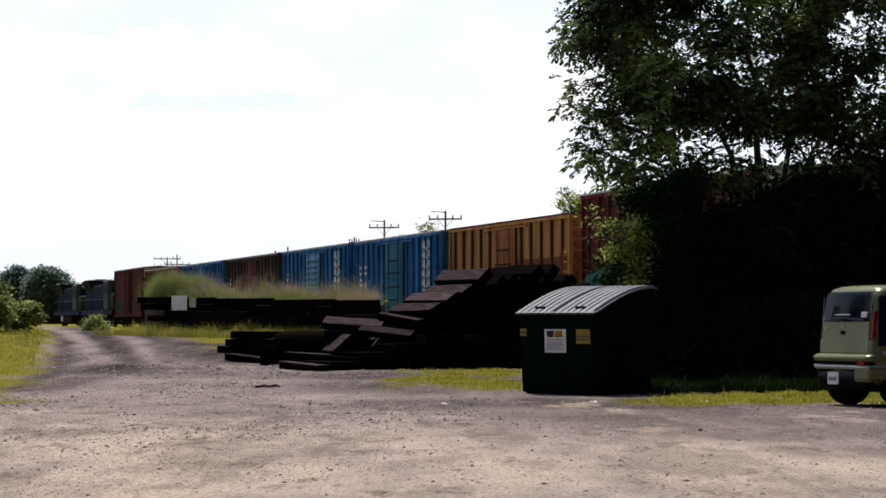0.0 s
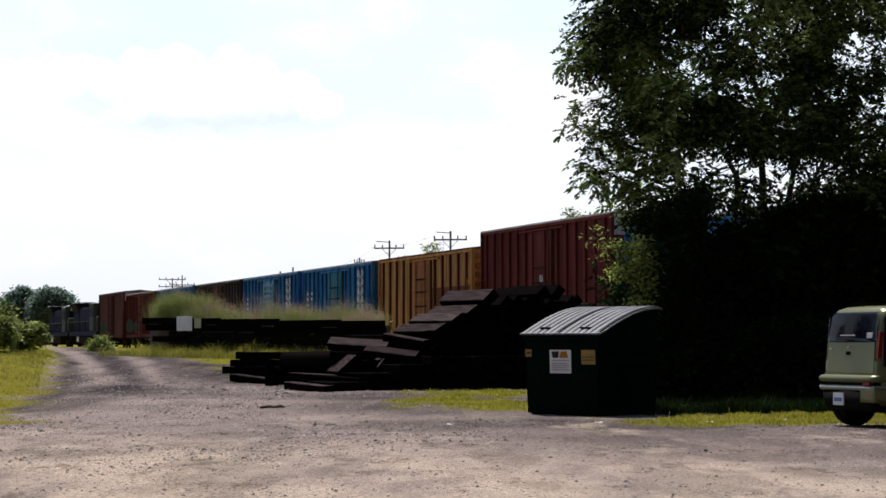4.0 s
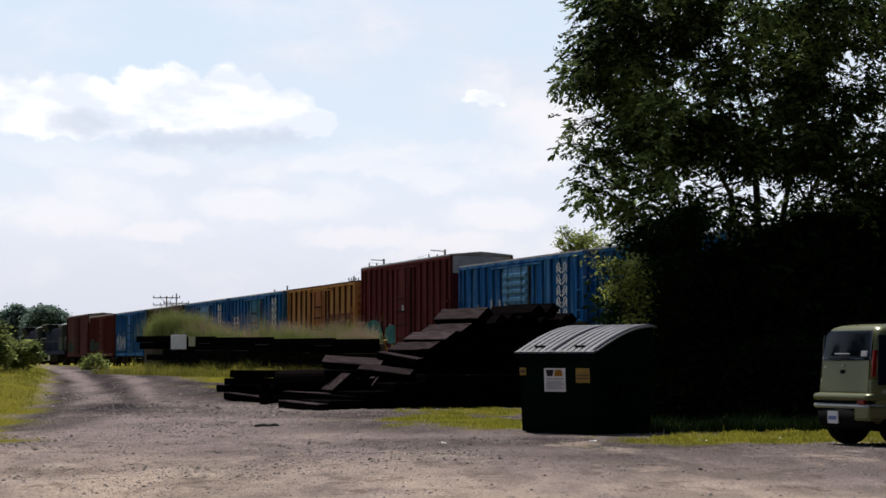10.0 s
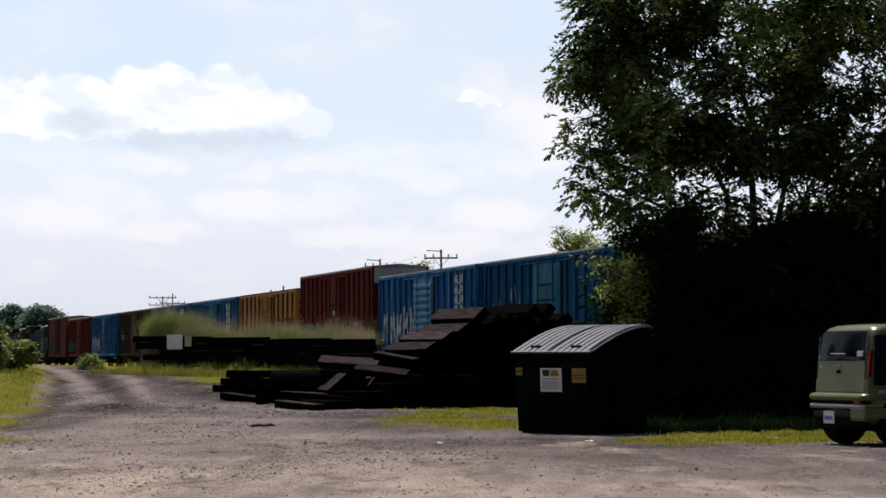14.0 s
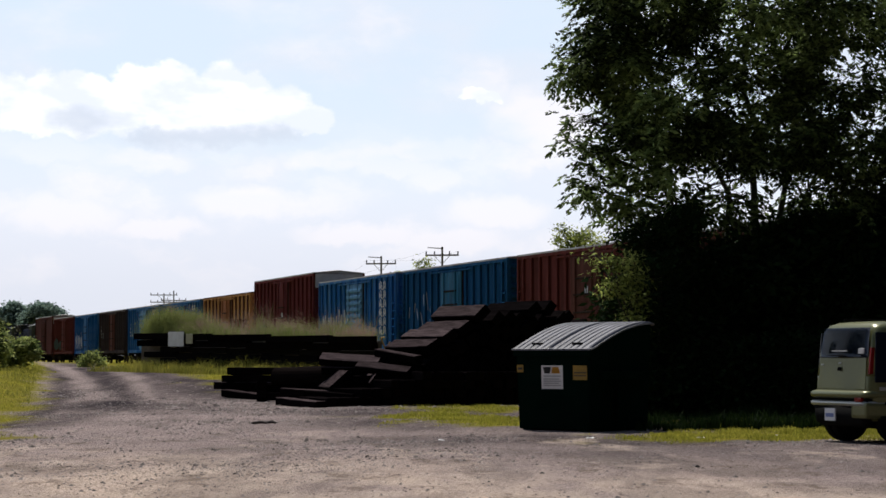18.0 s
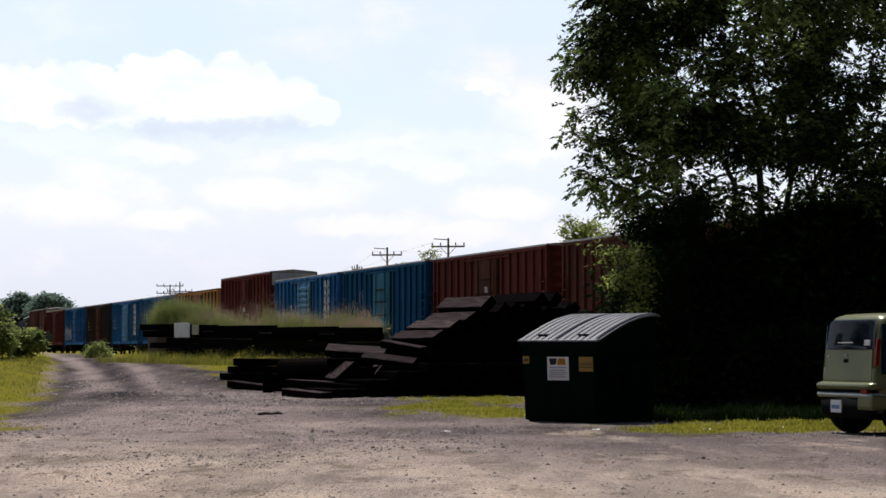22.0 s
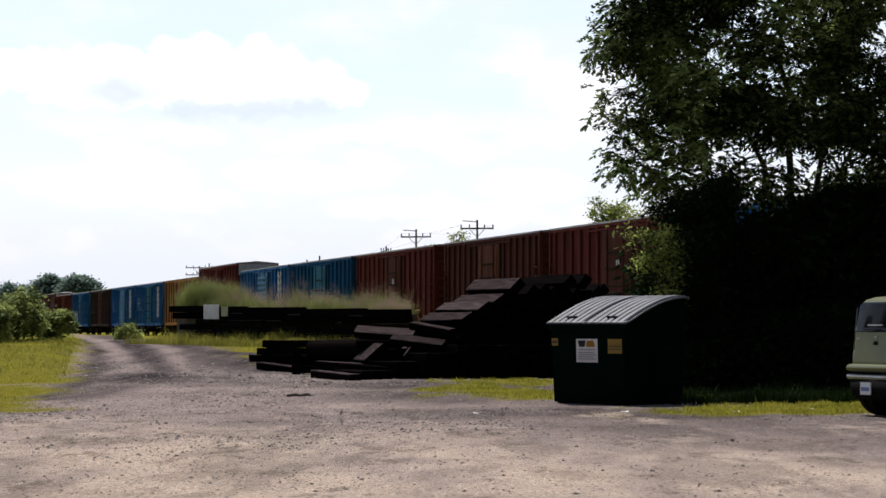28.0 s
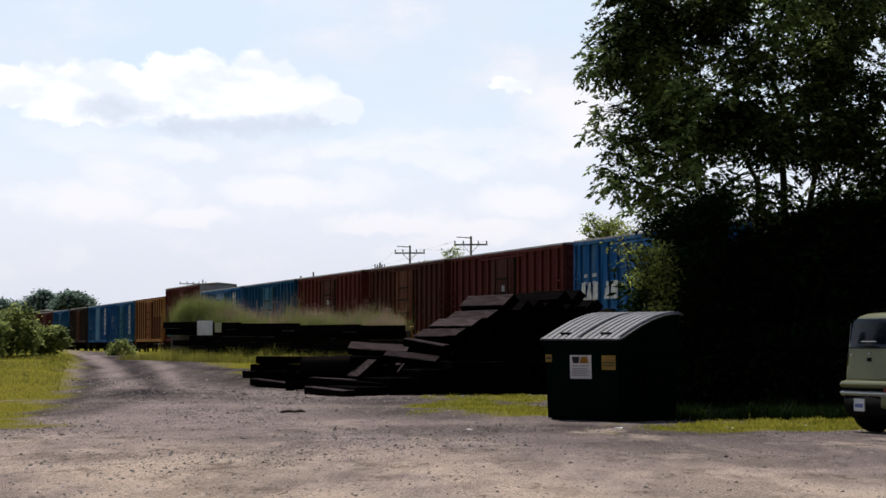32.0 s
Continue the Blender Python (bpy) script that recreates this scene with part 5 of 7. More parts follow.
def build_ties():
    rnd = random.Random(21)
    big = [tie_mesh(0.33, 0.30, 2.6, s) for s in range(6)]
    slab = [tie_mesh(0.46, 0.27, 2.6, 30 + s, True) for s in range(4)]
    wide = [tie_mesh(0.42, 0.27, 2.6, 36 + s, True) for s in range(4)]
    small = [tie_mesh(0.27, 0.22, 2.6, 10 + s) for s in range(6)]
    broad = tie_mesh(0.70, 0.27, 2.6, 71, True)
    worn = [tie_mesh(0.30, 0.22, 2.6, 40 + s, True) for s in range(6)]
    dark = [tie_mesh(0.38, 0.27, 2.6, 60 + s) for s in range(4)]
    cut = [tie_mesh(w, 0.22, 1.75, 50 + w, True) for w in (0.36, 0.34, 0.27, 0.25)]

    def tie(me, m, label, group):
        tagged(new("railway_tie", me), label, "railway tie", group).matrix_basis = m

    # the high stack: timbers tipped on edge, leaning on one another, their near ends in a row
    axis, across = Vector((-0.47, 0.883, 0)), Vector((0.883, 0.47, 0))
    turn = math.degrees(math.atan2(axis.y, axis.x))
    first = Vector((-1.25, 60.0, 0))

    def leaning(u, ridge, tip, w, me, label, back=0.0):
        """A timber whose upper edge ends u metres along the row at height ridge; tip: slope of its lit face."""
        h, c, si = 0.27, math.cos(radians(tip)), math.sin(radians(tip))
        p = first + across * (u - w / 2 * c + h / 2 * si) + axis * (1.3 + back)
        z = ridge - w / 2 * si - h / 2 * c
        tie(me, Matrix.Translation((p.x, p.y, z)) @ pose(0, 0, 0, 0, 0, turn + rnd.uniform(-1, 1)) @ pose(0, 0, 0, -tip, rnd.uniform(-0.4, 0.4), 0), label, "ties in the high stack")

    ridges = ((1.405, 1.872, 32), (1.90, 2.165, 33), (2.416, 2.389, 34), (2.883, 2.833, 43), (3.335, 2.665, 50), (3.68, 2.685, 46), (4.06, 2.62, 42), (4.469, 2.933, 40), (5.061, 2.988, 52), (5.42, 2.66, 45), (5.697, 2.708, 46), (6.243, 2.456, 44))
    grey = "grey-brown weathered timber tipped on the stack's shoulder"
    black = "black creosoted timber tipped on edge in a high stack"
    for k, (u, z, tip) in enumerate(ridges):
        me, w = (slab[k % 4], 0.46) if k == 3 else (wide[k % 4], 0.42) if k < 3 else (dark[k % 4], 0.38)
        leaning(u, z, tip, w, me, grey if k < 4 else black, rnd.uniform(-0.12, 0.12) if k > 3 else 0.0)
    # black timbers packed under the crest
    def crest(u):
        for (u0, z0, a), (u1, z1, b) in zip(ridges, ridges[1:]):
            if u <= u1:
                return z0 + (z1 - z0) * max(0.0, (u - u0) / (u1 - u0))
        return 2.4

    for k in range(19):
        u = 0.55 + 0.33 * k
        top = (1.05 + 0.75 * smooth(0.3, 1.4, u) if u < 1.4 else crest(u)) - 0.50
        n = max(2, round(top / 0.40))
        for i in range(n):
            p = first + across * u + axis * (1.36 + rnd.uniform(-0.10, 0.10))
            z = 0.22 + land(p.x, p.y) + (top - 0.44) * i / (n - 1)
            tie(big[(i + k) % 6], Matrix.Translation((p.x, p.y, z)) @ pose(0, 0, 0, 0, 0, turn + rnd.uniform(-2, 2)) @ pose(0, 0, 0, -42 + rnd.uniform(-7, 7), rnd.uniform(-1, 1), 0), black, "ties in the high stack")

    # timbers of the low pile from end to end: near upper edge (x, y, z) to (x, y, z), tip towards the viewer
    def thrown(a, b, tip, me, w, h, label, length=2.6):
        a, b = Vector(a), Vector(b)
        d = (b - a).normalized()
        q = Matrix((d, Vector((-d.y, d.x, 0)).normalized(), d.cross(Vector((-d.y, d.x, 0)).normalized()))).transposed().to_4x4()
        mid = a + d * (length / 2)
        tie(me, Matrix.Translation(mid) @ q @ pose(0, 0, 0, tip, 0, 0) @ pose(0, w / 2, -h / 2), label, "ties in the low pile")

    low, pale = "old black railway tie thrown on a low loose pile", "grey-brown weathered tie slung across the low pile"
    for a, b, tip, kind in (
            ((-6.17, 66.6, 1.04), (-4.92, 68.4, 1.03), 3, 0), ((-6.32, 66.4, 0.82), (-5.04, 68.2, 0.81), 0, 0), ((-6.51, 66.2, 0.62), (-5.12, 67.9, 0.60), 0, 1), ((-6.50, 66.1, 0.40), (-5.0, 63.9, 0.27), 0, 1),
            ((-5.95, 66.9, 0.82), (-4.7, 68.7, 0.80), 0, 0), ((-6.1, 66.7, 0.60), (-4.8, 68.5, 0.60), 0, 0), ((-6.2, 66.6, 0.38), (-4.9, 68.4, 0.38), 0, 0), ((-5.8, 67.1, 0.38), (-4.5, 68.9, 0.38), 0, 0),
            ((-4.88, 62.8, 0.66), (-5.1, 65.3, 0.62), 4, 0), ((-4.90, 62.75, 0.43), (-5.1, 65.3, 0.42), 0, 0), ((-4.90, 62.85, 0.21), (-5.1, 65.3, 0.22), 0, 0),
            ((-4.42, 61.5, 0.50), (-2.01, 60.0, 0.40), 0, 1), ((-4.30, 61.6, 0.27), (-1.9, 60.1, 0.24), 0, 0), ((-4.39, 59.6, 0.28), (-3.36, 57.6, 0.22), 0, 1), ((-4.1, 60.0, 0.25), (-3.0, 58.0, 0.22), 0, 0),
            ((-3.8, 60.3, 0.25), (-2.7, 58.2, 0.22), 0, 0), ((-3.45, 60.6, 0.27), (-2.3, 58.5, 0.24), 0, 0), ((-3.7, 60.6, 0.45), (-2.6, 58.9, 0.40), 0, 0)):
        thrown(a, b, tip, (worn if kind else small)[rnd.randrange(6)], 0.30 if kind else 0.27, 0.22, pale if kind else low)
    # broad weathered slabs tipped towards the yard
    thrown((-3.36, 62.1, 1.30), (-1.0, 61.2, 1.17), 34, cut[0], 0.36, 0.22, pale, 1.75)
    thrown((-3.30, 62.0, 1.08), (-0.9, 61.3, 1.05), 8, cut[1], 0.36, 0.22, pale, 1.75)
    thrown((-2.31, 60.6, 1.12), (-0.2, 59.2, 0.88), 36, cut[2], 0.27, 0.22, pale, 1.75)
    thrown((-1.78, 61.2, 1.58), (-0.3, 59.5, 1.33), 6, cut[3], 0.25, 0.22, pale, 1.75)
    for x, y, z, a, tip, me, w in ((-2.47, 60.2, 1.01, 101, 42, broad, 0.70), (-1.70, 60.0, 0.91, 100, 52, worn[3], 0.30)):
        h, c, si = (0.27, math.cos(radians(tip)), math.sin(radians(tip))) if w > 0.4 else (0.22, math.cos(radians(tip)), math.sin(radians(tip)))
        d, side = Vector((math.cos(radians(a)), math.sin(radians(a)), 0)), Vector((math.sin(radians(a)), -math.cos(radians(a)), 0))
        p = Vector((x, y, z)) - side * (w / 2 * c - h / 2 * si) + d * 1.3 - Vector((0, 0, w / 2 * si + h / 2 * c))
        tie(me, Matrix.Translation(p) @ pose(0, 0, 0, 0, 0, a) @ pose(0, 0, 0, -tip, 0, 0), "weathered tie with its broad face tipped up", "ties in the low pile")
    # black timbers that carry them
    for x, y, z, a in ((-3.4, 62.6, 0.16, 155), (-2.6, 62.9, 0.16, 150), (-3.2, 63.0, 0.38, 150), (-2.4, 62.4, 0.38, 140), (-2.3, 62.5, 0.60, 150), (-1.9, 62.0, 0.16, 140), (-1.7, 62.1, 0.38, 130), (-1.8, 62.1, 0.60, 135), (-2.2, 62.2, 0.82, 150), (-1.6, 61.9, 0.82, 125), (-1.3, 61.7, 1.02, 125), (-1.5, 61.8, 1.2, 130), (-4.0, 62.3, 0.16, 150), (-3.9, 62.9, 0.38, 152), (-2.7, 61.6, 0.2, 120), (-2.3, 61.5, 0.45, 118), (-2.4, 61.5, 0.66, 112)):
        tie(small[rnd.randrange(6)], pose(x, y, z + land(x, y), rnd.uniform(-2, 2), rnd.uniform(-1, 1), a + rnd.uniform(-4, 4)), low, "ties in the low pile")
    # stacked ends along the foot of both stacks
    for k in range(19):
        for lev in range(1 if k < 3 else 2 if k < 6 else 3 if k < 9 else 4):
            x, y = -2.75 + k * 0.275 + rnd.uniform(-0.02, 0.02), 57.6 + 0.14 * k + rnd.uniform(-0.10, 0.10)
            tie(small[rnd.randrange(6)], pose(x - 0.46, y + 1.2, 0.12 + 0.22 * lev + land(x, y + 1), 0, 0, 111 + rnd.uniform(-2, 2)), "old black railway tie stacked at the foot of the pile", "ties in the low pile")
    # a round timber among them
    log = bmesh.new()
    rod(log, (-1.40, 0, 0), (1.35, 0, 0), 0.31, 0.28, 20)
    for v in log.verts:
        v.co += v.co.normalized() * 0.02 * noise.noise(v.co * 3.0)
    me = bpy.data.meshes.new("log")
    log.to_mesh(me)
    log.free()
    me.materials.append(M_LOG)
    tagged(new("round_timber", me), "thick round brown timber lying in the pile", "timber").matrix_basis = pose(-3.50, 62.7, 0.81, 0, 1, 150)


build_ties()


# ---- waste container ----
def build_bin():
    W, D, H0, H1 = 1.76, 1.94, 1.53, 2.03
    binn = thing("waste_container", pose(1.47, 41.95, land(1.47, 41.9), 0, 0, -40), "dark green steel waste container with grey ribbed lids on grass", "dumpster")

    def rise(f):
        return H0 + (H1 - H0) * math.sin(math.pi / 2 * min(1.0, max(0.0, f)))

    # shell: side walls follow the lid's curve, slightly narrower at the foot
    def wall(points, thick, name):
        bm = bmesh.new()
        f = bm.faces.new([bm.verts.new(p) for p in points])
        ex = bmesh.ops.extrude_face_region(bm, geom=[f])
        bmesh.ops.translate(bm, verts=[v for v in ex["geom"] if isinstance(v, bmesh.types.BMVert)], vec=thick)
        bmesh.ops.recalc_face_normals(bm, faces=bm.faces)
        return part(name, bm, M_BIN, binn)

    c = 0.05
    curve = [(D * k / 12, rise(k / 12) - 0.03) for k in range(13)]
    for x0, t in ((0.0, 0.03), (W, -0.03)):
        k = c if t > 0 else -c
        wall([(x0 + k, c, 0.03), *[(x0, y, z) for y, z in curve], (x0 + k, D - c, 0.03)], (t, 0, 0), "side_wall")
    wall([(c, c, 0.03), (W - c, c, 0.03), (W, 0, H0 - 0.03), (0, 0, H0 - 0.03)], (0, 0.03, 0), "front_wall")
    wall([(c, D - c, 0.03), (W - c, D - c, 0.03), (W, D, H1 - 0.03), (0, D, H1 - 0.03)], (0, -0.03, 0), "back_wall")
    part("floor_plate", boxes((c, W - c, c, D - c, 0.09, 0.13)), M_BIN, binn)
    part("rim", boxes((-0.03, W + 0.03, -0.045, 0.005, H0 - 0.14, H0 - 0.03), bevel=0.012), M_BIN, binn)
    for x in (0.22, W - 0.22):
        part("skid", boxes((x - 0.09, x + 0.09, 0.0 + c, D - c, -0.03, 0.09), bevel=0.01), M_BIN, binn)
    for s, x in ((-1, -0.02), (1, W + 0.02)):
        part("fork_pocket", boxes((min(x, x + s * 0.13), max(x, x + s * 0.13), 0.25, D - 0.25, 0.95, 1.12), bevel=0.012), M_BIN, binn)
        part("side_rib", boxes((min(x, x + s * 0.05), max(x, x + s * 0.05), 0.78, 0.88, 0.15, 0.94), bevel=0.01), M_BIN, binn)
    # two lids, each a curved ribbed sheet
    for x0, x1 in ((-0.05, W / 2 - 0.012), (W / 2 + 0.012, W + 0.05)):
        bm = bmesh.new()
        nx, ny = 72, 18
        grid = {}
        for j in range(ny + 1):
            f = j / ny
            y = -0.07 + (D + 0.10) * f
            for i in range(nx + 1):
                u = i / nx
                r = 0.030 * min(1.0, min(u * 6.5 % 1, 1 - u * 6.5 % 1) / 0.18) if 0.04 < f < 0.98 and 0.03 < u < 0.97 else 0.0
                lip = 0.02 if u in (0, 1) else 0
                for layer, dz in ((0, 0.0), (1, -0.03)):
                    grid[i, j, layer] = bm.verts.new((x0 + (x1 - x0) * u, y, rise((y + 0.02) / D) + 0.0 + (r if layer == 0 else 0) + dz - lip * 0))
        for j in range(ny):
            for i in range(nx):
                bm.faces.new((grid[i, j, 0], grid[i + 1, j, 0], grid[i + 1, j + 1, 0], grid[i, j + 1, 0]))
                bm.faces.new((grid[i, j + 1, 1], grid[i + 1, j + 1, 1], grid[i + 1, j, 1], grid[i, j, 1]))
        for i in range(nx):
            bm.faces.new((grid[i, 0, 1], grid[i + 1, 0, 1], grid[i + 1, 0, 0], grid[i, 0, 0]))
            bm.faces.new((grid[i, ny, 0], grid[i + 1, ny, 0], grid[i + 1, ny, 1], grid[i, ny, 1]))
        for j in range(ny):
            bm.faces.new((grid[0, j, 0], grid[0, j + 1, 0], grid[0, j + 1, 1], grid[0, j, 1]))
            bm.faces.new((grid[nx, j, 1], grid[nx, j + 1, 1], grid[nx, j + 1, 0], grid[nx, j, 0]))
        lid = part("lid", bm, M_LID, binn, "grey ribbed plastic lid", smooth=False)
        xm = (x0 + x1) / 2
        part("grip", boxes((xm - 0.11, xm + 0.11, 0.10, 0.18, rise(0.09) + 0.015, rise(0.09) + 0.05), bevel=0.012), M_BLACK, lid)
    part("hinge_rod", rod(bmesh.new(), (-0.06, D + 0.03, H1 - 0.03), (W + 0.06, D + 0.03, H1 - 0.03), 0.02), M_STEEL, binn)
    # stickers on the front, which leans out a little towards the top

    def sticker(name, x0, x1, z0, z1, mat, label, parent=None, up=0.0):
        bm = boxes((x0, x1, -0.006 - up, -0.001 - up, z0, z1))
        for v in bm.verts:
            v.co.y += c * (1 - (v.co.z - 0.12) / (H0 - 0.15))
        return part(name, bm, mat, parent or binn, label)

    lab = sticker("label", 0.60, 1.10, 0.78, 1.22, M_WHITE, "white printed label")
    up = 0.006
    for x0, x1, mat in ((0.645, 0.83, M_PRINT), (0.835, 1.04, M_GOLD)):
        bm = bmesh.new()
        q = [(x0 + 0.03, 1.07), (x1 - 0.03, 1.07), (x1, 1.19), (x0, 1.19)] if mat is M_PRINT else [(x0, 1.07), (x1, 1.07), (x1 - 0.03, 1.19), (x0 + 0.03, 1.19)]
        bm.faces.new([bm.verts.new((x, -0.012 + c * (1 - (z - 0.12) / (H0 - 0.15)), z)) for x, z in q])
        bmesh.ops.solidify(bm, geom=bm.faces[:], thickness=0.004)
        part("printed_shape", bm, mat, lab)
    for z, x1 in ((1.02, 1.05), (0.965, 1.02), (0.925, 1.06), (0.885, 1.0), (0.845, 1.05)):
        sticker("print_bar", 0.65, x1, z - 0.010, z + 0.010, M_GREYPRINT, "", lab, up)
    y1 = sticker("warning_sticker", 0.02, 0.17, 1.09, 1.23, M_YELLOW, "small yellow sticker")
    sticker("print_bar", 0.045, 0.145, 1.14, 1.18, M_PRINT, "", y1, up)
    y2 = sticker("warning_sticker", 1.34, 1.66, 0.95, 1.22, M_YELLOW, "yellow sticker with dark bars")
    for z in (1.085, 1.03):
        sticker("print_bar", 1.36, 1.64, z - 0.008, z + 0.008, M_PRINT, "", y2, up)


build_bin()


# ---- parked car ----
def build_car():
    car = thing("parked_car", pose(6.46, 35.35, land(6.5, 35.3), 0, 0, 20.5), "pale green boxy small sport utility car parked on gravel", "car")
    hw = 0.87
    # smooth lofted hulls: height, rear, front, half width, corner radius
    def hull(name, rings, mat=M_CARPAINT, parent=None, label=""):
        bm = bmesh.new()
        loops = []
        for z, x0, x1, w, rad in rings:
            loop = []
            for cx, cy, a0 in ((x1 - rad, w - rad, 0), (x0 + rad, w - rad, 90), (x0 + rad, -w + rad, 180), (x1 - rad, -w + rad, 270)):
                for k in range(7):
                    a = radians(a0 + 15 * k)
                    loop.append(bm.verts.new((cx + rad * math.cos(a), cy + rad * math.sin(a), z)))
            loops.append(loop)
        for p, q in zip(loops, loops[1:]):
            for k in range(len(p)):
                n = (k + 1) % len(p)
                bm.faces.new((p[k], p[n], q[n], q[k]))
        bm.faces.new(loops[0][::-1])
        bm.faces.new(loops[-1])
        return part(name, bm, mat, parent or car, label, smooth=True)

    hull("body", ((0.36, 0.06, 3.98, 0.83, 0.14), (0.44, 0.0, 4.04, hw, 0.15), (0.80, -0.01, 4.06, hw + 0.01, 0.15), (1.02, 0.0, 4.04, hw, 0.15), (1.08, 0.01, 4.0, hw - 0.005, 0.16), (1.10, 0.03, 3.95, hw - 0.03, 0.17)))
    hull("cabin", ((1.07, 0.005, 3.05, hw - 0.005, 0.13), (1.40, 0.05, 2.66, hw - 0.020, 0.13), (1.70, 0.10, 2.36, hw - 0.045, 0.13), (1.82, 0.135, 2.24, hw - 0.070, 0.14), (1.88, 0.18, 2.16, hw - 0.115, 0.16), (1.92, 0.26, 2.06, hw - 0.23, 0.18), (1.94, 0.42, 1.9, hw - 0.4, 0.2)))
    part("bonnet", boxes((2.9, 4.0, -hw + 0.04, hw - 0.04, 1.02, 1.16), bevel=0.05), M_CARPAINT, car)

    def rear(name, y0, y1, z0, z1, d, mat, label="", parent=None, thick=0.02):
        """A panel on the leaning tailgate; d: how far it stands proud."""
        bm = boxes((-thick, 0, y0, y1, z0, z1), bevel=0.008)
        for v in bm.verts:
            v.co.x += 0.005 + max(0, v.co.z - 1.07) * 0.145 - d
            if v.co.z > 1.06:
                v.co.y *= 1 - 0.07 * (v.co.z - 1.06) / 0.87
        return part(name, bm, mat, parent or car, label)

    gate = rear("tailgate", -0.72, 0.72, 0.86, 1.36, 0.002, M_CARPAINT)
    pane = bmesh.new()
    grid = [[pane.verts.new((0.005 + (z - 1.07) * 0.145 - 0.012 - 0.05 * (1 - (y / 0.75) ** 2) - 0.010 * (1 - ((z - 1.60) / 0.23) ** 2), (y - 0.01) * (1 - 0.07 * (z - 1.06) / 0.87), z))
             for y in [-0.75 + 0.125 * i for i in range(13)]] for z in [1.375 + 0.0575 * j for j in range(9)]]
    for p, q in zip(grid, grid[1:]):
        for i in range(12):
            pane.faces.new((p[i + 1], p[i], q[i], q[i + 1]))
    bmesh.ops.solidify(pane, geom=pane.faces[:], thickness=0.01)
    bmesh.ops.recalc_face_normals(pane, faces=pane.faces)
    part("rear_window", pane, M_GLASS, car, "dark curved tinted rear window", smooth=True)
    rear("window_sticker", -0.70, -0.52, 1.42, 1.51, 0.046, M_GREYPRINT, "pale square sticker")
    rear("window_sticker", -0.20, 0.28, 1.458, 1.474, 0.072, M_GREYPRINT, "pale strip sticker")
    rear("wiper", -0.15, 0.4, 1.385, 1.405, 0.07, M_PLASTIC)
    rear("badge", 0.03, 0.11, 1.26, 1.29, 0.014, M_CHROME, "bright badge", gate)
    rear("lock", 0.02, 0.12, 1.15, 1.21, 0.014, M_PLASTIC, "", gate)
    rear("badge", 0.58, 0.67, 1.235, 1.26, 0.012, M_CHROME, "small lettering as bars", gate)
    rear("gate_seam", -0.745, 0.765, 1.362, 1.374, 0.01, M_PLASTIC)
    for y in (-1,):
        rear("tail_light", min(y * (0.79 if y < 0 else 0.862), y * (0.84 if y < 0 else 0.876)), max(y * (0.79 if y < 0 else 0.862), y * (0.84 if y < 0 else 0.876)), 1.10, 1.52, -0.10, M_TAIL, "tall red tail light", thick=0.115 if y < 0 else 0.08)
    # bumper: painted lip, dark recess, bright strip, black lower apron
    bump = hull("rear_bumper", ((0.715, -0.06, 0.5, 0.85, 0.12), (0.745, -0.115, 0.5, 0.885, 0.14), (0.79, -0.12, 0.5, 0.89, 0.14), (0.825, -0.09, 0.5, 0.87, 0.13), (0.84, -0.03, 0.5, 0.84, 0.12)))
    part("recess", boxes((-0.06, 0.3, -0.84, 0.84, 0.66, 0.73)), M_PLASTIC, bump)
    hull("bumper_strip", ((0.585, -0.07, 0.4, 0.85, 0.12), (0.61, -0.115, 0.4, 0.875, 0.14), (0.65, -0.12, 0.4, 0.88, 0.14), (0.675, -0.08, 0.4, 0.86, 0.12)), M_CHROME, bump, "satin silver bumper strip")
    hull("bumper_end", ((0.40, 0.06, 0.45, 0.82, 0.10), (0.48, -0.02, 0.45, 0.865, 0.12), (0.59, -0.06, 0.45, 0.872, 0.12)), M_CARPAINT, bump)
    part("bumper_corner", boxes((-0.105, 0.55, -0.89, -0.42, 0.40, 0.66), bevel=0.06), M_CARPAINT, bump)
    hull("apron", ((0.27, 0.02, 0.35, 0.70, 0.08), (0.33, -0.07, 0.35, 0.76, 0.10), (0.595, -0.09, 0.35, 0.80, 0.10)), M_PLASTIC, bump)
    for y in (-0.66,):
        part("reflector", boxes((-0.118, -0.06, y - 0.10, y + 0.10, 0.665, 0.735), bevel=0.01), M_TAIL, bump)
    plate = part("number_plate", boxes((-0.112, -0.088, 0.04, 0.36, 0.35, 0.55), bevel=0.006), M_WHITE, bump, "white number plate, unreadable")
    part("plate_bar", boxes((-0.118, -0.113, 0.08, 0.32, 0.41, 0.47)), surface("blue_print", (0.10, 0.14, 0.35), (0.16, 0.2, 0.4), 5, 0.6, bump=0), plate)
    # sides: glass, trim, sills
    for s in (-1, 1):
        for x0, x1 in ((0.07, 0.98), (1.08, 1.85), (1.95, 2.55)):
            bm = boxes((x0, x1, -0.012, 0.012, 0.97 if x0 < 0.5 else 1.12, 1.76), bevel=0.006)
            for v in bm.verts:
                v.co.y += s * (hw + 0.006 - 0.0609 * max(0, v.co.z - 1.06) / 0.87)
                if v.co.z > 1.4:
                    v.co.x += 0.05 if x0 < 0.5 else 0
            part("side_window", bm, M_GLASS, car, "dark tinted side window")
        part("side_trim", boxes((0.15, 3.9, s * hw - 0.02, s * hw + 0.02, 0.84, 0.90), bevel=0.008), M_CHROME, car)
        part("sill", boxes((0.95, 3.0, s * hw - 0.03, s * hw + 0.03, 0.30, 0.46), bevel=0.02), M_PLASTIC, car)
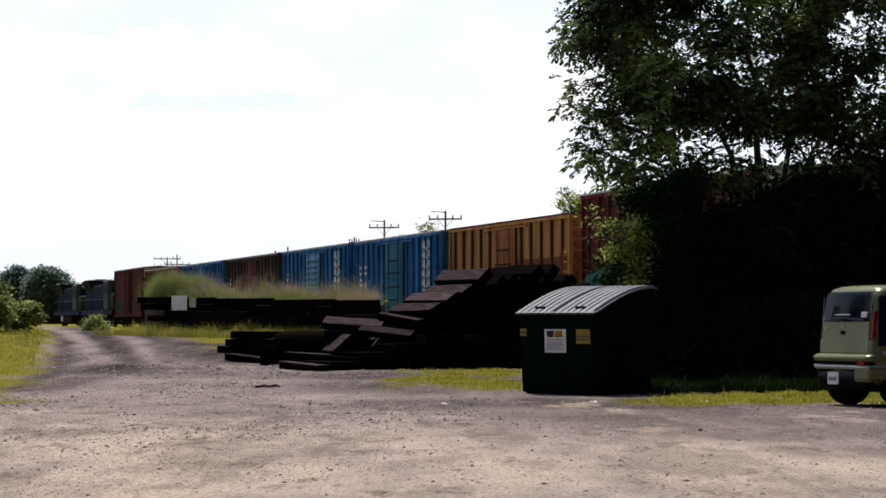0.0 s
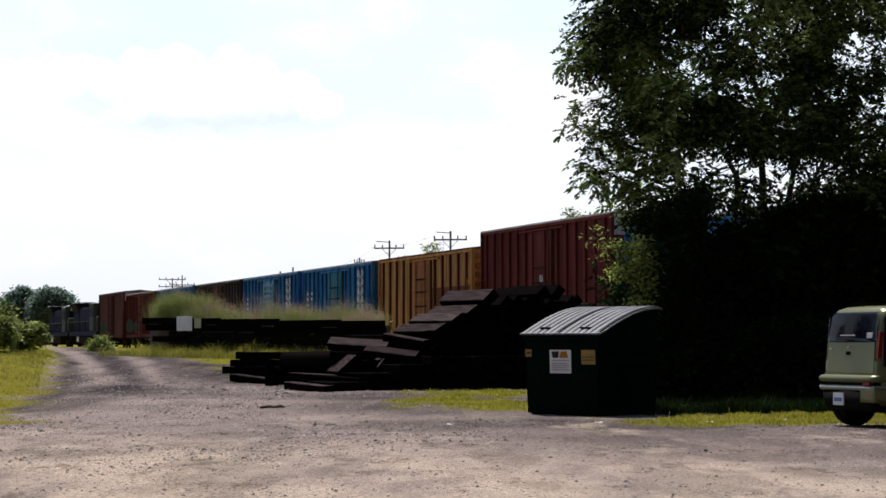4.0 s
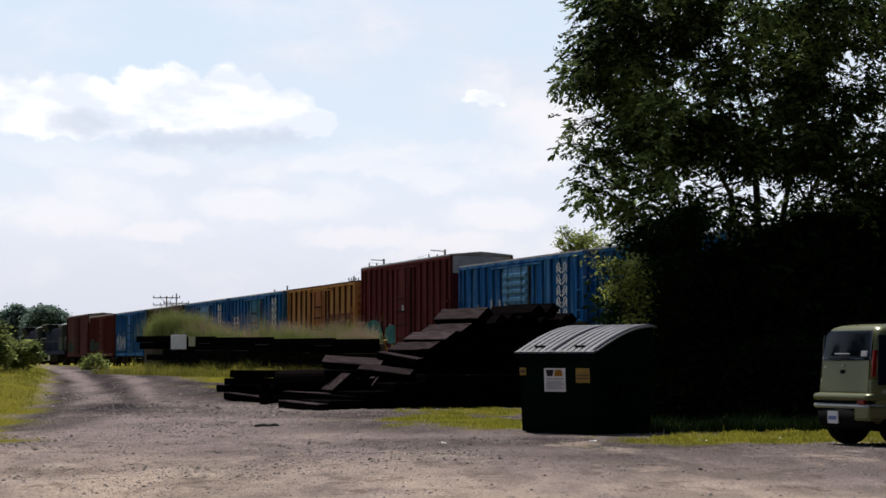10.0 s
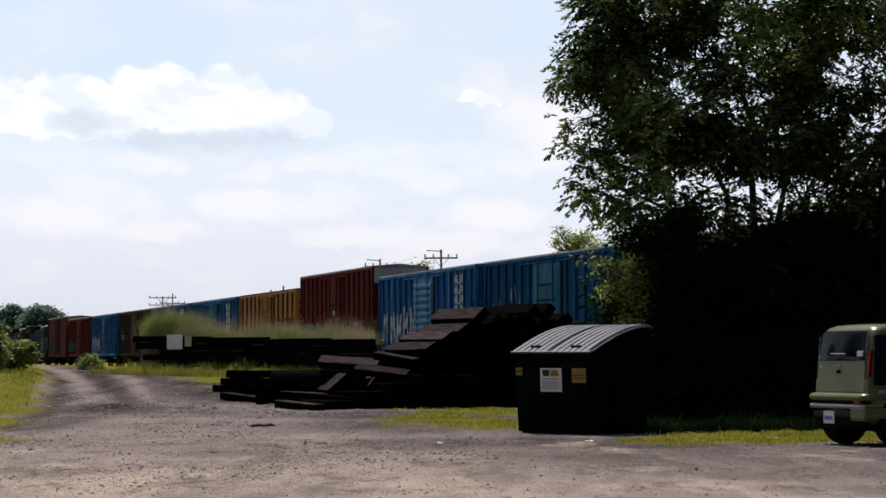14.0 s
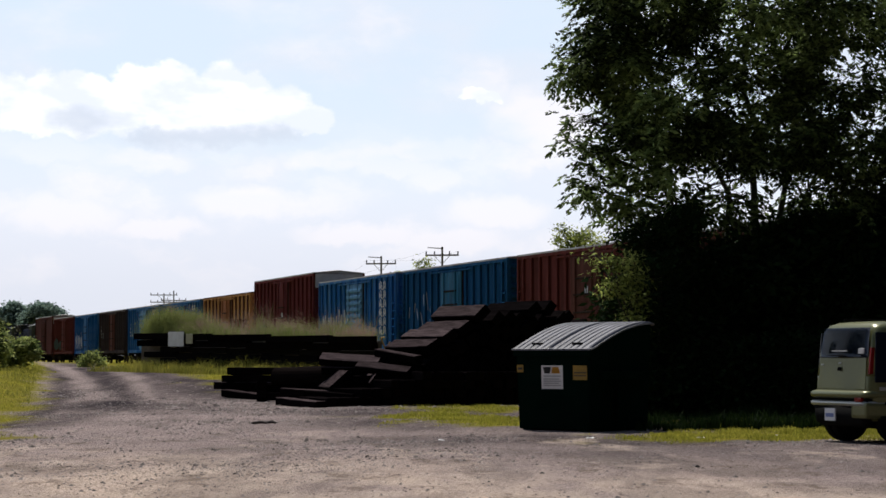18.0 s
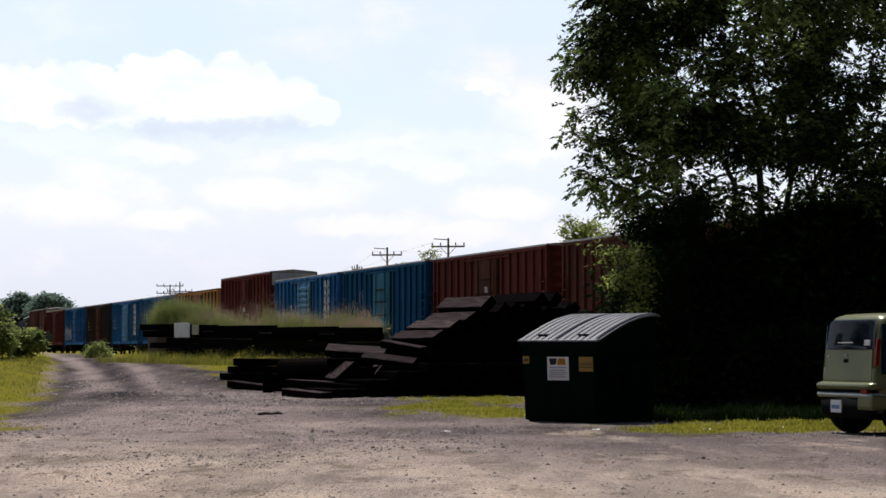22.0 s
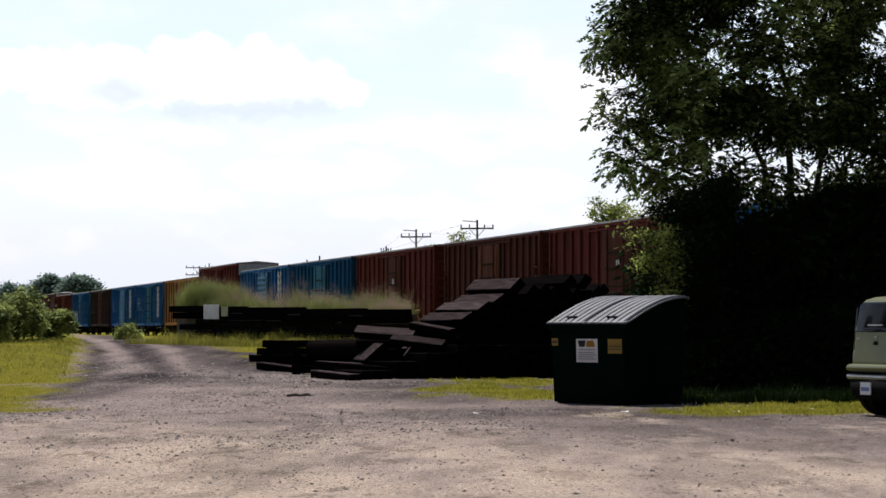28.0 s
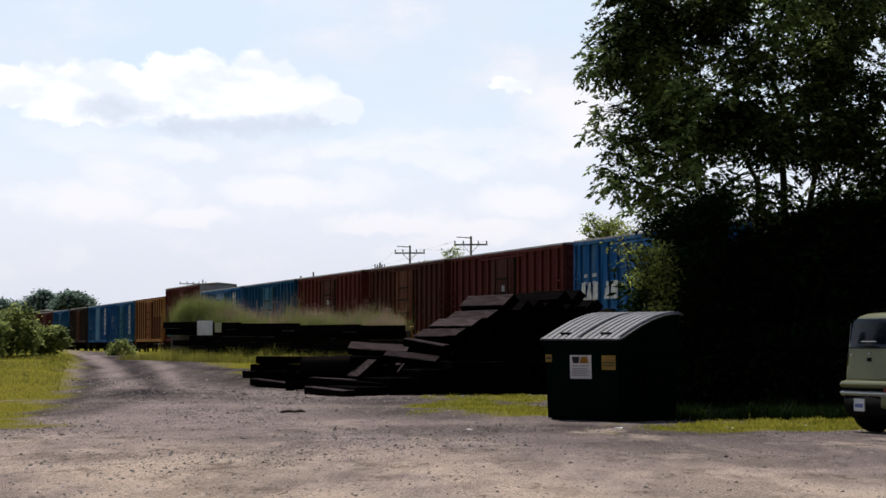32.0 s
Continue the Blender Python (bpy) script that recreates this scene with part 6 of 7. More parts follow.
        part("door_panel", boxes((0.95, 2.0, s * hw - 0.012, s * hw + 0.012, 0.48, 0.83), bevel=0.006), M_PLASTIC, car)
        part("roof_rail", boxes((0.45, 2.1, s * 0.66 - 0.02, s * 0.66 + 0.02, 1.95, 1.99), (0.5, 0.6, s * 0.66 - 0.02, s * 0.66 + 0.02, 1.90, 1.97), (1.95, 2.05, s * 0.66 - 0.02, s * 0.66 + 0.02, 1.90, 1.97), bevel=0.006), M_PLASTIC, car)
        for x in (0.55, 3.20):
            w = part("wheel", disc(bmesh.new(), (0, 0, 0), "y", 0.24, 0.20, 20, 0.02), M_CHROME, car, m=pose(x, s * 0.76, 0.345))
            part("tyre", disc(bmesh.new(), (0, -0.002 * s, 0), "y", 0.345, 0.215, 28, 0.045), M_BLACK, w)
            part("wheel_arch", disc(bmesh.new(), (x, s * 0.80, 0.40), "y", 0.41, 0.17, 24, 0.02), M_PLASTIC, car)
    part("antenna", rod(bmesh.new(), (0.35, 0.1, 1.86), (0.28, 0.1, 1.95), 0.008), M_PLASTIC, car)
    part("underbody", boxes((0.25, 3.8, -0.7, 0.7, 0.24, 0.40), bevel=0.03), M_PLASTIC, car)
    part("windscreen", boxes((2.42, 2.46, -0.66, 0.66, 1.2, 1.75)), M_GLASS, car, m=pose(1.05, 0, -0.52, 0, -38, 0))
    for s in (-1, 1):
        part("headlight", boxes((3.98, 4.06, s * 0.66 - 0.14, s * 0.66 + 0.14, 0.78, 0.96), bevel=0.02), M_CHROME, car)


build_car()


# ---- trees and bushes ----
def tube(verts, faces, pts, radii, n=7):
    """A tapering limb along a line of points, appended to verts and faces."""
    rings = []
    for i, p in enumerate(pts):
        d = (pts[min(i + 1, len(pts) - 1)] - pts[max(i - 1, 0)]).normalized()
        q = d.to_track_quat("Z", "Y")
        k = len(verts)
        for j in range(n):
            a = 2 * math.pi * j / n
            v = p + q @ Vector((radii[i] * math.cos(a), radii[i] * math.sin(a), 0))
            verts.append((v.x, v.y, v.z))
        rings.append(k)
    for a, b in zip(rings, rings[1:]):
        for j in range(n):
            faces.append((a + j, a + (j + 1) % n, b + (j + 1) % n, b + j))
    faces.append(tuple(rings[-1] + j for j in range(n)))


def limb(verts, faces, a, b, r0, r1, sag, rnd, n=6, sides=6):
    pts = []
    for i in range(n + 1):
        t = i / n
        p = a.lerp(b, t)
        p = p + Vector((rnd.uniform(-1, 1), rnd.uniform(-1, 1), rnd.uniform(-0.5, 0.5))) * 0.035 * (b - a).length * (1 if 0 < i < n else 0)
        p.z += sag * math.sin(math.pi * t)
        pts.append(p)
    tube(verts, faces, pts, [r0 + (r1 - r0) * i / n for i in range(n + 1)], sides)
    return pts


def in_blobs(rs, blobs, count, shell=0.55, holes=0.0, hole_scale=0.9, airy=None):
    """Places for leaf sprigs inside ellipsoids (x, y, z, rx, ry, rz), thicker towards the skin, with gaps."""
    out = []
    vol = np.array([b[3] * b[4] * b[5] for b in blobs])
    for b, n in zip(blobs, np.maximum(1, (count * vol / vol.sum())).astype(int)):
        got = 0
        while got < n:
            d = rs.normal(0, 1, 3)
            d /= np.linalg.norm(d)
            r = (shell ** 3 + (1 - shell ** 3) * rs.uniform()) ** (1 / 3) if rs.uniform() < 0.8 else rs.uniform(0.2, 1) ** 0.5
            r *= 1 + 0.22 * noise.noise(Vector(d * 2.2) + Vector(b[:3]))
            r = min(r, 1.1)
            p = np.array(b[:3]) + d * r * np.array(b[3:6])
            got += 1
            more = 0.14 * (smooth(airy[0], airy[0] + 0.6, p[2]) - smooth(airy[1], airy[1] + 1.5, p[2])) if airy else 0.0
            if holes and noise.noise(Vector(p) * hole_scale) < holes + more - 0.5:
                continue
            out.append(p)
    return out


def tree(name, label, foot, blobs, sprigs, per, size, spread, bark, leaves, trunk_r, stems=1, holes=0.0, seed=1, category="tree", hole_scale=0.9, airy=None, flat=0.6):
    rnd, rs = random.Random(seed), np.random.RandomState(seed)
    t = thing(name, pose(*foot), label, category)
    o = Vector(foot)
    verts, faces = [], []
    low = min(b[2] for b in blobs)
    for s in range(stems):
        a = 2 * math.pi * s / max(1, stems) + 0.5
        base = Vector((math.cos(a), math.sin(a), 0)) * (0.0 if stems == 1 else trunk_r * 1.2)
        fork = base + Vector((math.cos(a) * 0.5 * (stems > 1), math.sin(a) * 0.4 * (stems > 1), (low - o.z) * 0.55))
        limb(verts, faces, base + Vector((0, 0, -0.15)), fork, trunk_r, trunk_r * 0.75, 0, rnd, 5, 9)
        mine = [b for i, b in enumerate(blobs) if i % stems == s]
        for b in mine:
            c = Vector(b[:3]) - o
            mid = fork.lerp(c, 0.55) + Vector((0, 0, 0.1 * (c - fork).length))
            limb(verts, faces, fork, mid, trunk_r * 0.55, trunk_r * 0.36, 0, rnd, 5, 7)
            limb(verts, faces, mid, c + Vector((0, 0, b[5] * 0.4)), trunk_r * 0.36, trunk_r * 0.10, 0.1, rnd, 5, 6)
            for _ in range(7):
                d = Vector((rnd.gauss(0, 1), rnd.gauss(0, 1), rnd.gauss(0.3, 0.7))).normalized()
                tip = c + Vector((d.x * b[3], d.y * b[4], d.z * b[5])) * 0.85
                st = mid.lerp(c, rnd.uniform(0, 1))
                pts = limb(verts, faces, st, tip, trunk_r * 0.16, trunk_r * 0.04, 0.15, rnd, 5, 5)
                for k in range(2):
                    q = pts[rnd.randrange(2, 5)]
                    limb(verts, faces, q, q + Vector((rnd.uniform(-1, 1), rnd.uniform(-1, 1), rnd.uniform(-0.3, 0.8))) * 0.9, trunk_r * 0.07, trunk_r * 0.02, 0, rnd, 3, 4)
    part("trunk", mesh_from("trunk", verts, faces, bark, True), None, t)
    places = in_blobs(rs, blobs, sprigs, holes=holes, hole_scale=hole_scale, airy=airy)
    places = [p - np.array(foot) for p in places]
    v, f = leaf_cloud(rs, places, per, spread, size, flat=flat)
    part("crown", fast_mesh("crown", v, f, leaves), None, t)
    return t


def spray_crown(rs, blobs, clumps, sprays, leaflets, size, gaps):
    """A crown of drooping sprays with paired leaflets, in flattened clumps that fill ellipsoids; gaps(p) tells how thin it grows."""
    vol = np.array([b[3] * b[4] * b[5] for b in blobs]) ** 0.85
    cs, outs = [], []
    for b, n in zip(blobs, (clumps * vol / vol.sum()).astype(int)):
        for _ in range(n):
            d = rs.normal(0, 1, 3)
            d /= np.linalg.norm(d)
            r = rs.uniform(0.25, 1.0) ** 0.6 * (1 + 0.18 * noise.noise(Vector(d * 2.0) + Vector(b[:3])))
            p = np.array(b[:3]) + d * r * np.array((b[3], b[4] * 0.8, b[5]))
            if rs.uniform() < gaps(p):
                continue
            cs.append(p)
            outs.append(d)
    cs, outs = np.array(cs), np.array(outs)
    c, o = np.repeat(cs, sprays, axis=0), np.repeat(outs, sprays, axis=0)
    n = len(c)
    off = rs.normal(0, 1, (n, 3))
    off *= (rs.uniform(0, 1, n) ** 0.4 / np.linalg.norm(off, axis=1))[:, None]
    start = c + off * np.array([0.42, 0.42, 0.20])
    way = o * np.array([0.7, 0.7, 0.25]) + off * 0.8 + rs.normal(0, 0.35, (n, 3))
    way[:, 2] -= 0.25
    way /= np.linalg.norm(way, axis=1)[:, None]
    long = rs.uniform(0.24, 0.42, n)
    f = np.tile(np.linspace(0.25, 1.0, leaflets), n)
    side = np.cross(way, np.array([0, 0, 1.0]))
    side /= np.linalg.norm(side, axis=1)[:, None] + 1e-6
    flip = np.tile(np.where(np.arange(leaflets) % 2, 1.0, -1.0), n)
    way, side, start, long = (np.repeat(v, leaflets, axis=0) for v in (way, side, start, long))
    k = len(f)
    at = start + way * (long * f)[:, None]
    at[:, 2] -= 0.10 * f ** 2
    d = way * 0.55 + side * (flip * 0.85)[:, None] + rs.normal(0, 0.22, (k, 3))
    d[:, 2] -= 0.28
    d /= np.linalg.norm(d, axis=1)[:, None]
    wide = np.cross(d, rs.normal(0, 0.7, (k, 3)) + np.array([0, -0.5, 0.8]))
    wide /= np.linalg.norm(wide, axis=1)[:, None] + 1e-6
    l = (size * rs.uniform(0.65, 1.25, k))[:, None]
    v = np.stack([at, at + d * l * 0.45 + wide * l * 0.22, at + d * l, at + d * l * 0.45 - wide * l * 0.22], 1).reshape(-1, 3)
    return v, np.arange(4 * k).reshape(-1, 4)


def big_tree(name, label, foot, blobs, forks, clumps, leaves, seed):
    rnd, rs = random.Random(seed), np.random.RandomState(seed)
    t = thing(name, pose(*foot), label, "tree")
    o = Vector(foot)
    verts, faces = [], []
    tips = []
    for k, (fx, fy, fz, r) in enumerate(forks):
        base = Vector((0.3 * (k - 1.5), 0.15 * (k % 2), -0.15))
        top = Vector((fx, fy, fz)) - o
        mid = base.lerp(top, 0.45) + Vector((0, 0, 0.4))
        pts = limb(verts, faces, base, mid, r * 0.9, r * 0.65, 0, rnd, 4, 9)
        pts += limb(verts, faces, mid, top, r * 0.65, r * 0.30, 0, rnd, 6, 9)
        tips.append((pts, r))
    for i, b in enumerate(blobs):
        c = Vector(b[:3]) - o
        pts, r = min(tips, key=lambda q: (q[0][-1] - c).length)
        st = min(pts[4:], key=lambda q: (q - c).length + 0.8 * abs(q.z - (c.z - 1.0)))
        bough = limb(verts, faces, st, c, r * 0.42, r * 0.14, 0.25, rnd, 6, 6)
        for _ in range(9):
            d = Vector((rnd.gauss(0, 1), rnd.gauss(0, 1), rnd.gauss(0.15, 0.5))).normalized()
            tip = c + Vector((d.x * b[3], d.y * b[4], d.z * b[5])) * 0.68
            q = limb(verts, faces, bough[rnd.randrange(2, 6)], tip, r * 0.13, r * 0.04, 0.15, rnd, 5, 5)
            for _ in range(3):
                w = q[rnd.randrange(2, 6)]
                limb(verts, faces, w, w + Vector((rnd.uniform(-1, 1), rnd.uniform(-1, 1), rnd.uniform(-0.3, 0.5))) * 0.45, r * 0.05, r * 0.02, 0, rnd, 3, 4)
    part("trunk", mesh_from("trunk", verts, faces, M_BARK, True), None, t)

    # openings between the boughs: middle x and height, half width, half height
    opens = ((5.95, 8.50, 0.42, 0.20), (7.15, 7.45, 0.40, 0.40), (6.70, 9.20, 0.35, 0.28), (7.35, 8.60, 0.22, 0.40), (9.72, 8.65, 0.24, 0.26), (3.88, 7.55, 0.36, 0.18), (3.70, 6.72, 0.36, 0.20), (5.60, 6.05, 0.50, 0.10), (6.65, 5.50, 0.30, 0.18),
             (7.80, 5.42, 0.26, 0.40), (9.25, 6.38, 0.35, 0.12), (9.35, 5.72, 0.36, 0.13), (5.60, 5.05, 0.60, 0.10), (4.80, 4.62, 0.6, 0.08), (6.05, 4.58, 0.4, 0.10), (8.7, 9.3, 0.2, 0.3), (9.2, 7.25, 0.3, 0.2), (8.2, 6.9, 0.25, 0.2), (10.2, 7.2, 0.25, 0.3),
             (4.7, 9.2, 0.3, 0.2), (4.25, 7.0, 0.3, 0.12), (4.6, 5.6, 0.35, 0.10), (4.0, 5.95, 0.2, 0.14), (4.9, 6.5, 0.3, 0.10), (4.1, 4.95, 0.3, 0.10), (5.3, 5.4, 0.4, 0.09), (4.3, 8.05, 0.25, 0.12), (5.0, 7.9, 0.2, 0.15), (5.2, 7.0, 0.3, 0.15), (6.2, 7.6, 0.25, 0.25), (8.1, 8.2, 0.2, 0.35), (8.3, 10.0, 0.3, 0.3), (6.0, 9.9, 0.3, 0.25),
             (10.3, 8.25, 0.34, 0.30), (10.6, 6.75, 0.40, 0.14), (10.95, 7.4, 0.22, 0.22), (10.2, 6.2, 0.40, 0.11), (10.9, 5.75, 0.30, 0.12), (10.9, 8.9, 0.25, 0.25), (9.9, 9.6, 0.2, 0.3))

    def gaps(p):
        # thinner in the open storey between crown and underwood
        band = smooth(4.3, 4.8, p[2]) * (1 - smooth(5.8, 6.7, p[2]))
        n = 0.8 * noise.noise(Vector(p) * 0.95) + 0.35 * noise.noise(Vector(p) * 2.3)
        far = min(math.hypot((p[0] - x) / a, (p[2] - z) / b) for x, z, a, b in opens)
        thin = smooth(0.0, -0.24, n - 0.10 * band - 0.05 * smooth(6.8, 8.0, p[2]) * smooth(6.0, 8.0, p[0])) * (0.80 + 0.10 * band)
        return max(thin, 0.97 * (1 - smooth(1.0, 1.7, far)))

    v, f = spray_crown(rs, blobs, clumps, 13, 9, 0.165, gaps)
    part("crown", fast_mesh("crown", v - np.array(foot), f, leaves), None, t)
    return t


# the big ash at the yard's edge
big_tree("tree", "large leafy tree dark against the sky", (7.9, 54.6, 0.0),
         [(3.65, 52.4, 8.40, 0.75, 1.2, 0.45), (3.05, 52.4, 7.98, 0.36, 0.9, 0.24), (3.38, 52.4, 6.95, 0.22, 0.8, 0.32), (3.42, 52.4, 6.25, 0.36, 1.0, 0.48), (3.58, 52.4, 5.40, 0.36, 1.0, 0.48), (4.0, 52.4, 9.2, 0.80, 1.4, 0.60), (4.3, 52.4, 4.75, 0.5, 1.0, 0.35), (11.2, 52.4, 6.2, 1.2, 1.8, 0.9), (9.2, 52.6, 5.9, 1.0, 1.6, 0.4),
          (4.5, 52.4, 8.3, 1.25, 2.0, 1.0), (4.6, 52.4, 6.1, 1.10, 1.8, 0.95), (4.8, 52.4, 4.75, 1.15, 1.4, 0.55), (4.7, 52.4, 7.2, 1.0, 1.6, 0.7), (5.3, 52.4, 9.9, 1.8, 2.6, 1.2), (5.6, 52.3, 7.4, 1.5, 2.6, 1.2), (7.5, 52.2, 9.7, 2.1, 2.8, 1.4),
          (7.5, 52.4, 7.7, 1.6, 2.4, 0.9), (9.3, 52.3, 7.9, 1.3, 2.4, 1.2), (9.5, 52.4, 9.9, 1.5, 2.8, 1.4), (10.9, 52.6, 7.6, 1.15, 2.0, 1.2), (10.2, 52.4, 6.2, 1.4, 2.2, 0.8),
          (5.4, 52.4, 5.7, 1.2, 2.0, 0.50), (6.6, 52.4, 6.4, 1.2, 2.0, 0.5), (6.0, 52.4, 4.85, 1.1, 1.4, 0.35), (9.6, 52.6, 5.2, 1.3, 1.6, 0.5), (8.8, 52.8, 5.4, 0.9, 1.2, 0.45), (7.0, 53.0, 5.1, 0.8, 1.0, 0.5), (7.4, 52.6, 5.6, 0.9, 1.4, 0.4), (8.6, 52.5, 6.7, 1.0, 2.0, 0.5), (7.6, 52.2, 6.2, 1.2, 1.8, 0.45), (13.0, 53.5, 7.0, 2.0, 2.8, 2.4)],
         [(5.0, 53.0, 6.5, 0.10), (6.3, 53.4, 9.4, 0.11), (7.4, 53.2, 10.6, 0.14), (8.4, 53.0, 10.0, 0.12), (9.3, 53.2, 8.0, 0.08)], 1950, M_LEAF, 4)
# dense understorey, the big tree's shade put into its leaf colour
tree("understorey_tree", "dense young trees coloured dark for the big tree's shade", (7.6, 54.5, 0.1),
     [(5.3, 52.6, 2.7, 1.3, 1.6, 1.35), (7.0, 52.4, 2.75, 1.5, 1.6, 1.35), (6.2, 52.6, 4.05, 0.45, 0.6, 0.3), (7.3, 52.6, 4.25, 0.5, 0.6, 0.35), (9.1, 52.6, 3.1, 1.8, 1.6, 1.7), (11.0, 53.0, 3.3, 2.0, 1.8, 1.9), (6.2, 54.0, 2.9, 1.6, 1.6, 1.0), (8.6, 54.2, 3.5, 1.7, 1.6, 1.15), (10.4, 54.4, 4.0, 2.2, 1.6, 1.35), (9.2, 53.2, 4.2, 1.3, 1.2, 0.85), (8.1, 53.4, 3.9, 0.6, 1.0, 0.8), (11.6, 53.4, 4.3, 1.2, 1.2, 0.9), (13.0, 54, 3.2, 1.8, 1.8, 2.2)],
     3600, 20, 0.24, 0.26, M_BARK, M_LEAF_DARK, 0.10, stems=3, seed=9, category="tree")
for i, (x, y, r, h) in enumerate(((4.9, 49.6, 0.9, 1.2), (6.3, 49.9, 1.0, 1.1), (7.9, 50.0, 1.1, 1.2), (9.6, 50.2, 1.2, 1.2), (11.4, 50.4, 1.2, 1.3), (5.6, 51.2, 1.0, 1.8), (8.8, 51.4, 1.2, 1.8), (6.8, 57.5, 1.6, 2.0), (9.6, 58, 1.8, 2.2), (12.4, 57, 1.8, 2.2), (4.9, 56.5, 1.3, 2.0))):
    tree("shrub", "shrub under the trees, shade put into its leaf colour", (x, y, land(x, y)), [(x, y, h * 0.75, r, r * 0.9, h * 0.7), (x + 0.4, y + 0.3, h * 1.2, r * 0.7, r * 0.7, h * 0.5), (x - 0.2, y, h * 0.35, r * 1.1, r, h * 0.35)],
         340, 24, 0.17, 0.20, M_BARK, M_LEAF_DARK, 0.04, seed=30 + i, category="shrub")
tree("bush", "green bush with sunlit yellow-green tips beside the tree", (4.6, 49.3, 0.0),
     [(3.40, 49.2, 3.72, 0.22, 0.4, 0.13), (3.75, 49.2, 3.42, 0.30, 0.5, 0.26), (3.95, 49.2, 2.95, 0.34, 0.5, 0.26), (4.30, 49.3, 3.35, 0.36, 0.5, 0.34), (4.25, 49.3, 2.55, 0.34, 0.5, 0.34), (4.45, 49.3, 2.75, 0.30, 0.6, 0.45), (4.40, 49.3, 2.1, 0.30, 0.5, 0.4)],
     210, 17, 0.12, 0.13, M_BARK, M_LEAF_YELLOW, 0.04, seed=51, category="bush", holes=0.40, hole_scale=2.6)
tree("shrub", "shrub under the trees, shade put into its leaf colour", (4.9, 49.6, 0.0), [(5.0, 49.0, 3.2, 0.34, 0.3, 0.55), (4.95, 49.0, 2.3, 0.30, 0.3, 0.6), (5.1, 50.2, 3.3, 0.55, 0.6, 0.5), (4.95, 50.2, 2.4, 0.6, 0.6, 0.7), (4.9, 50.2, 1.4, 0.6, 0.6, 0.7), (5.15, 50.2, 4.0, 0.6, 0.6, 0.45), (4.6, 50.3, 4.1, 0.45, 0.5, 0.28), (5.6, 50.3, 4.4, 0.5, 0.6, 0.4)],
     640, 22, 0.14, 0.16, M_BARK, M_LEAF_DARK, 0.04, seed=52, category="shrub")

# trees out to the side, mirrored in the parked car
for i, (x, y, h) in enumerate(((-22.0, 52.0, 11.0), (-33.0, 62.0, 14.0), (-25.0, 68.0, 9.0))):
    tree("tree", "green tree standing off beside the yard", (x, y, land(x, y)), [(x, y, h * 0.62, h * 0.26, h * 0.26, h * 0.34), (x - h * 0.14, y, h * 0.42, h * 0.2, h * 0.2, h * 0.22), (x + h * 0.14, y + 0.5, h * 0.45, h * 0.2, h * 0.2, h * 0.2)],
         420, 14, 0.34, 0.32, M_BARK, M_LEAF, 0.16, seed=120 + i)

# left side of the lane: rank bushes, their sprigs standing out unevenly
for i, (x, y, w, h) in enumerate(((-19.3, 93, 1.4, 2.6), (-18.2, 96, 0.8, 1.7), (-19.9, 90, 1.4, 2.5), (-21.6, 92, 1.6, 3.3))):
    rb = random.Random(140 + i)
    z = land(x, y)
    lobes = [(x, y, z + h * 0.35, w * 0.85, w * 0.8, h * 0.34)]
    for k in range(11):
        a, q = rb.uniform(0, 6.283), rb.uniform(0.35, 1.0)
        lobes.append((x + w * 0.85 * q * math.cos(a), y + w * 0.7 * q * math.sin(a), z + h * rb.uniform(0.30, 0.88) * (1.1 - 0.35 * q), w * rb.uniform(0.20, 0.38), w * 0.3, h * rb.uniform(0.09, 0.16)))
    tree("roadside_bush", "sunlit green bush on the grassy bank by the lane", (x, y, z), lobes, 260, 15, 0.27, 0.17, M_BARK, M_LEAF_BUSH, 0.04, seed=60 + i, category="bush", holes=0.36, hole_scale=1.6)
tree("small_bush", "low sunlit bush at the lane's edge", (-20.6, 130, land(-20.6, 130)), [(-20.8, 130, 1.05, 0.42, 0.5, 0.40), (-20.4, 130, 1.45, 0.35, 0.4, 0.35), (-20.0, 130, 1.0, 0.40, 0.4, 0.35)],
     150, 18, 0.15, 0.15, M_BARK, M_LEAF_BUSH, 0.03, seed=70, category="bush", holes=0.35, hole_scale=2.0)
# woods and single trees beyond the railway
for i, (x, y, h, w) in enumerate(((-75, 420, 12.0, 5.0), (-82, 425, 12.0, 5.0), (-90, 430, 10.5, 5.0), (-98, 430, 10.5, 5.5), (-106, 430, 9, 5), (-71.5, 420, 8.5, 3.0))):
    tree("far_tree", "round green tree beyond the railway", (x, y, 0.5), [(x, y, h * 0.62, w * 0.8, w * 0.8, h * 0.36), (x - w * 0.4, y, h * 0.42, w * 0.6, w * 0.6, h * 0.32), (x + w * 0.4, y, h * 0.40, w * 0.6, w * 0.6, h * 0.3)],
         1500, 26, 0.75, 0.6, M_BARK, M_LEAF_FAR, 0.3, seed=80 + i)
tree("sapling", "young tree rising behind the boxcars", (8.6, 128.0, 0.5), [(7.2, 128, 8.7, 0.4, 0.5, 0.5), (7.6, 128, 8.0, 0.8, 0.7, 0.7), (8.7, 128, 8.0, 0.9, 0.8, 1.0), (9.0, 128, 6.2, 1.5, 1.0, 1.2)],
     300, 20, 0.24, 0.22, M_BARK, M_LEAF_YELLOW, 0.08, seed=91, holes=0.2)
tree("sapling", "small tree top showing above the boxcars", (-0.9, 170.0, 0.5), [(-1.1, 170, 8.35, 0.75, 0.7, 0.6), (-1.4, 170, 7.3, 1.0, 0.9, 0.6), (-1.3, 170, 6.0, 1.2, 1.0, 1.2)],
     150, 18, 0.3, 0.25, M_BARK, M_LEAF_BUSH, 0.08, seed=92)
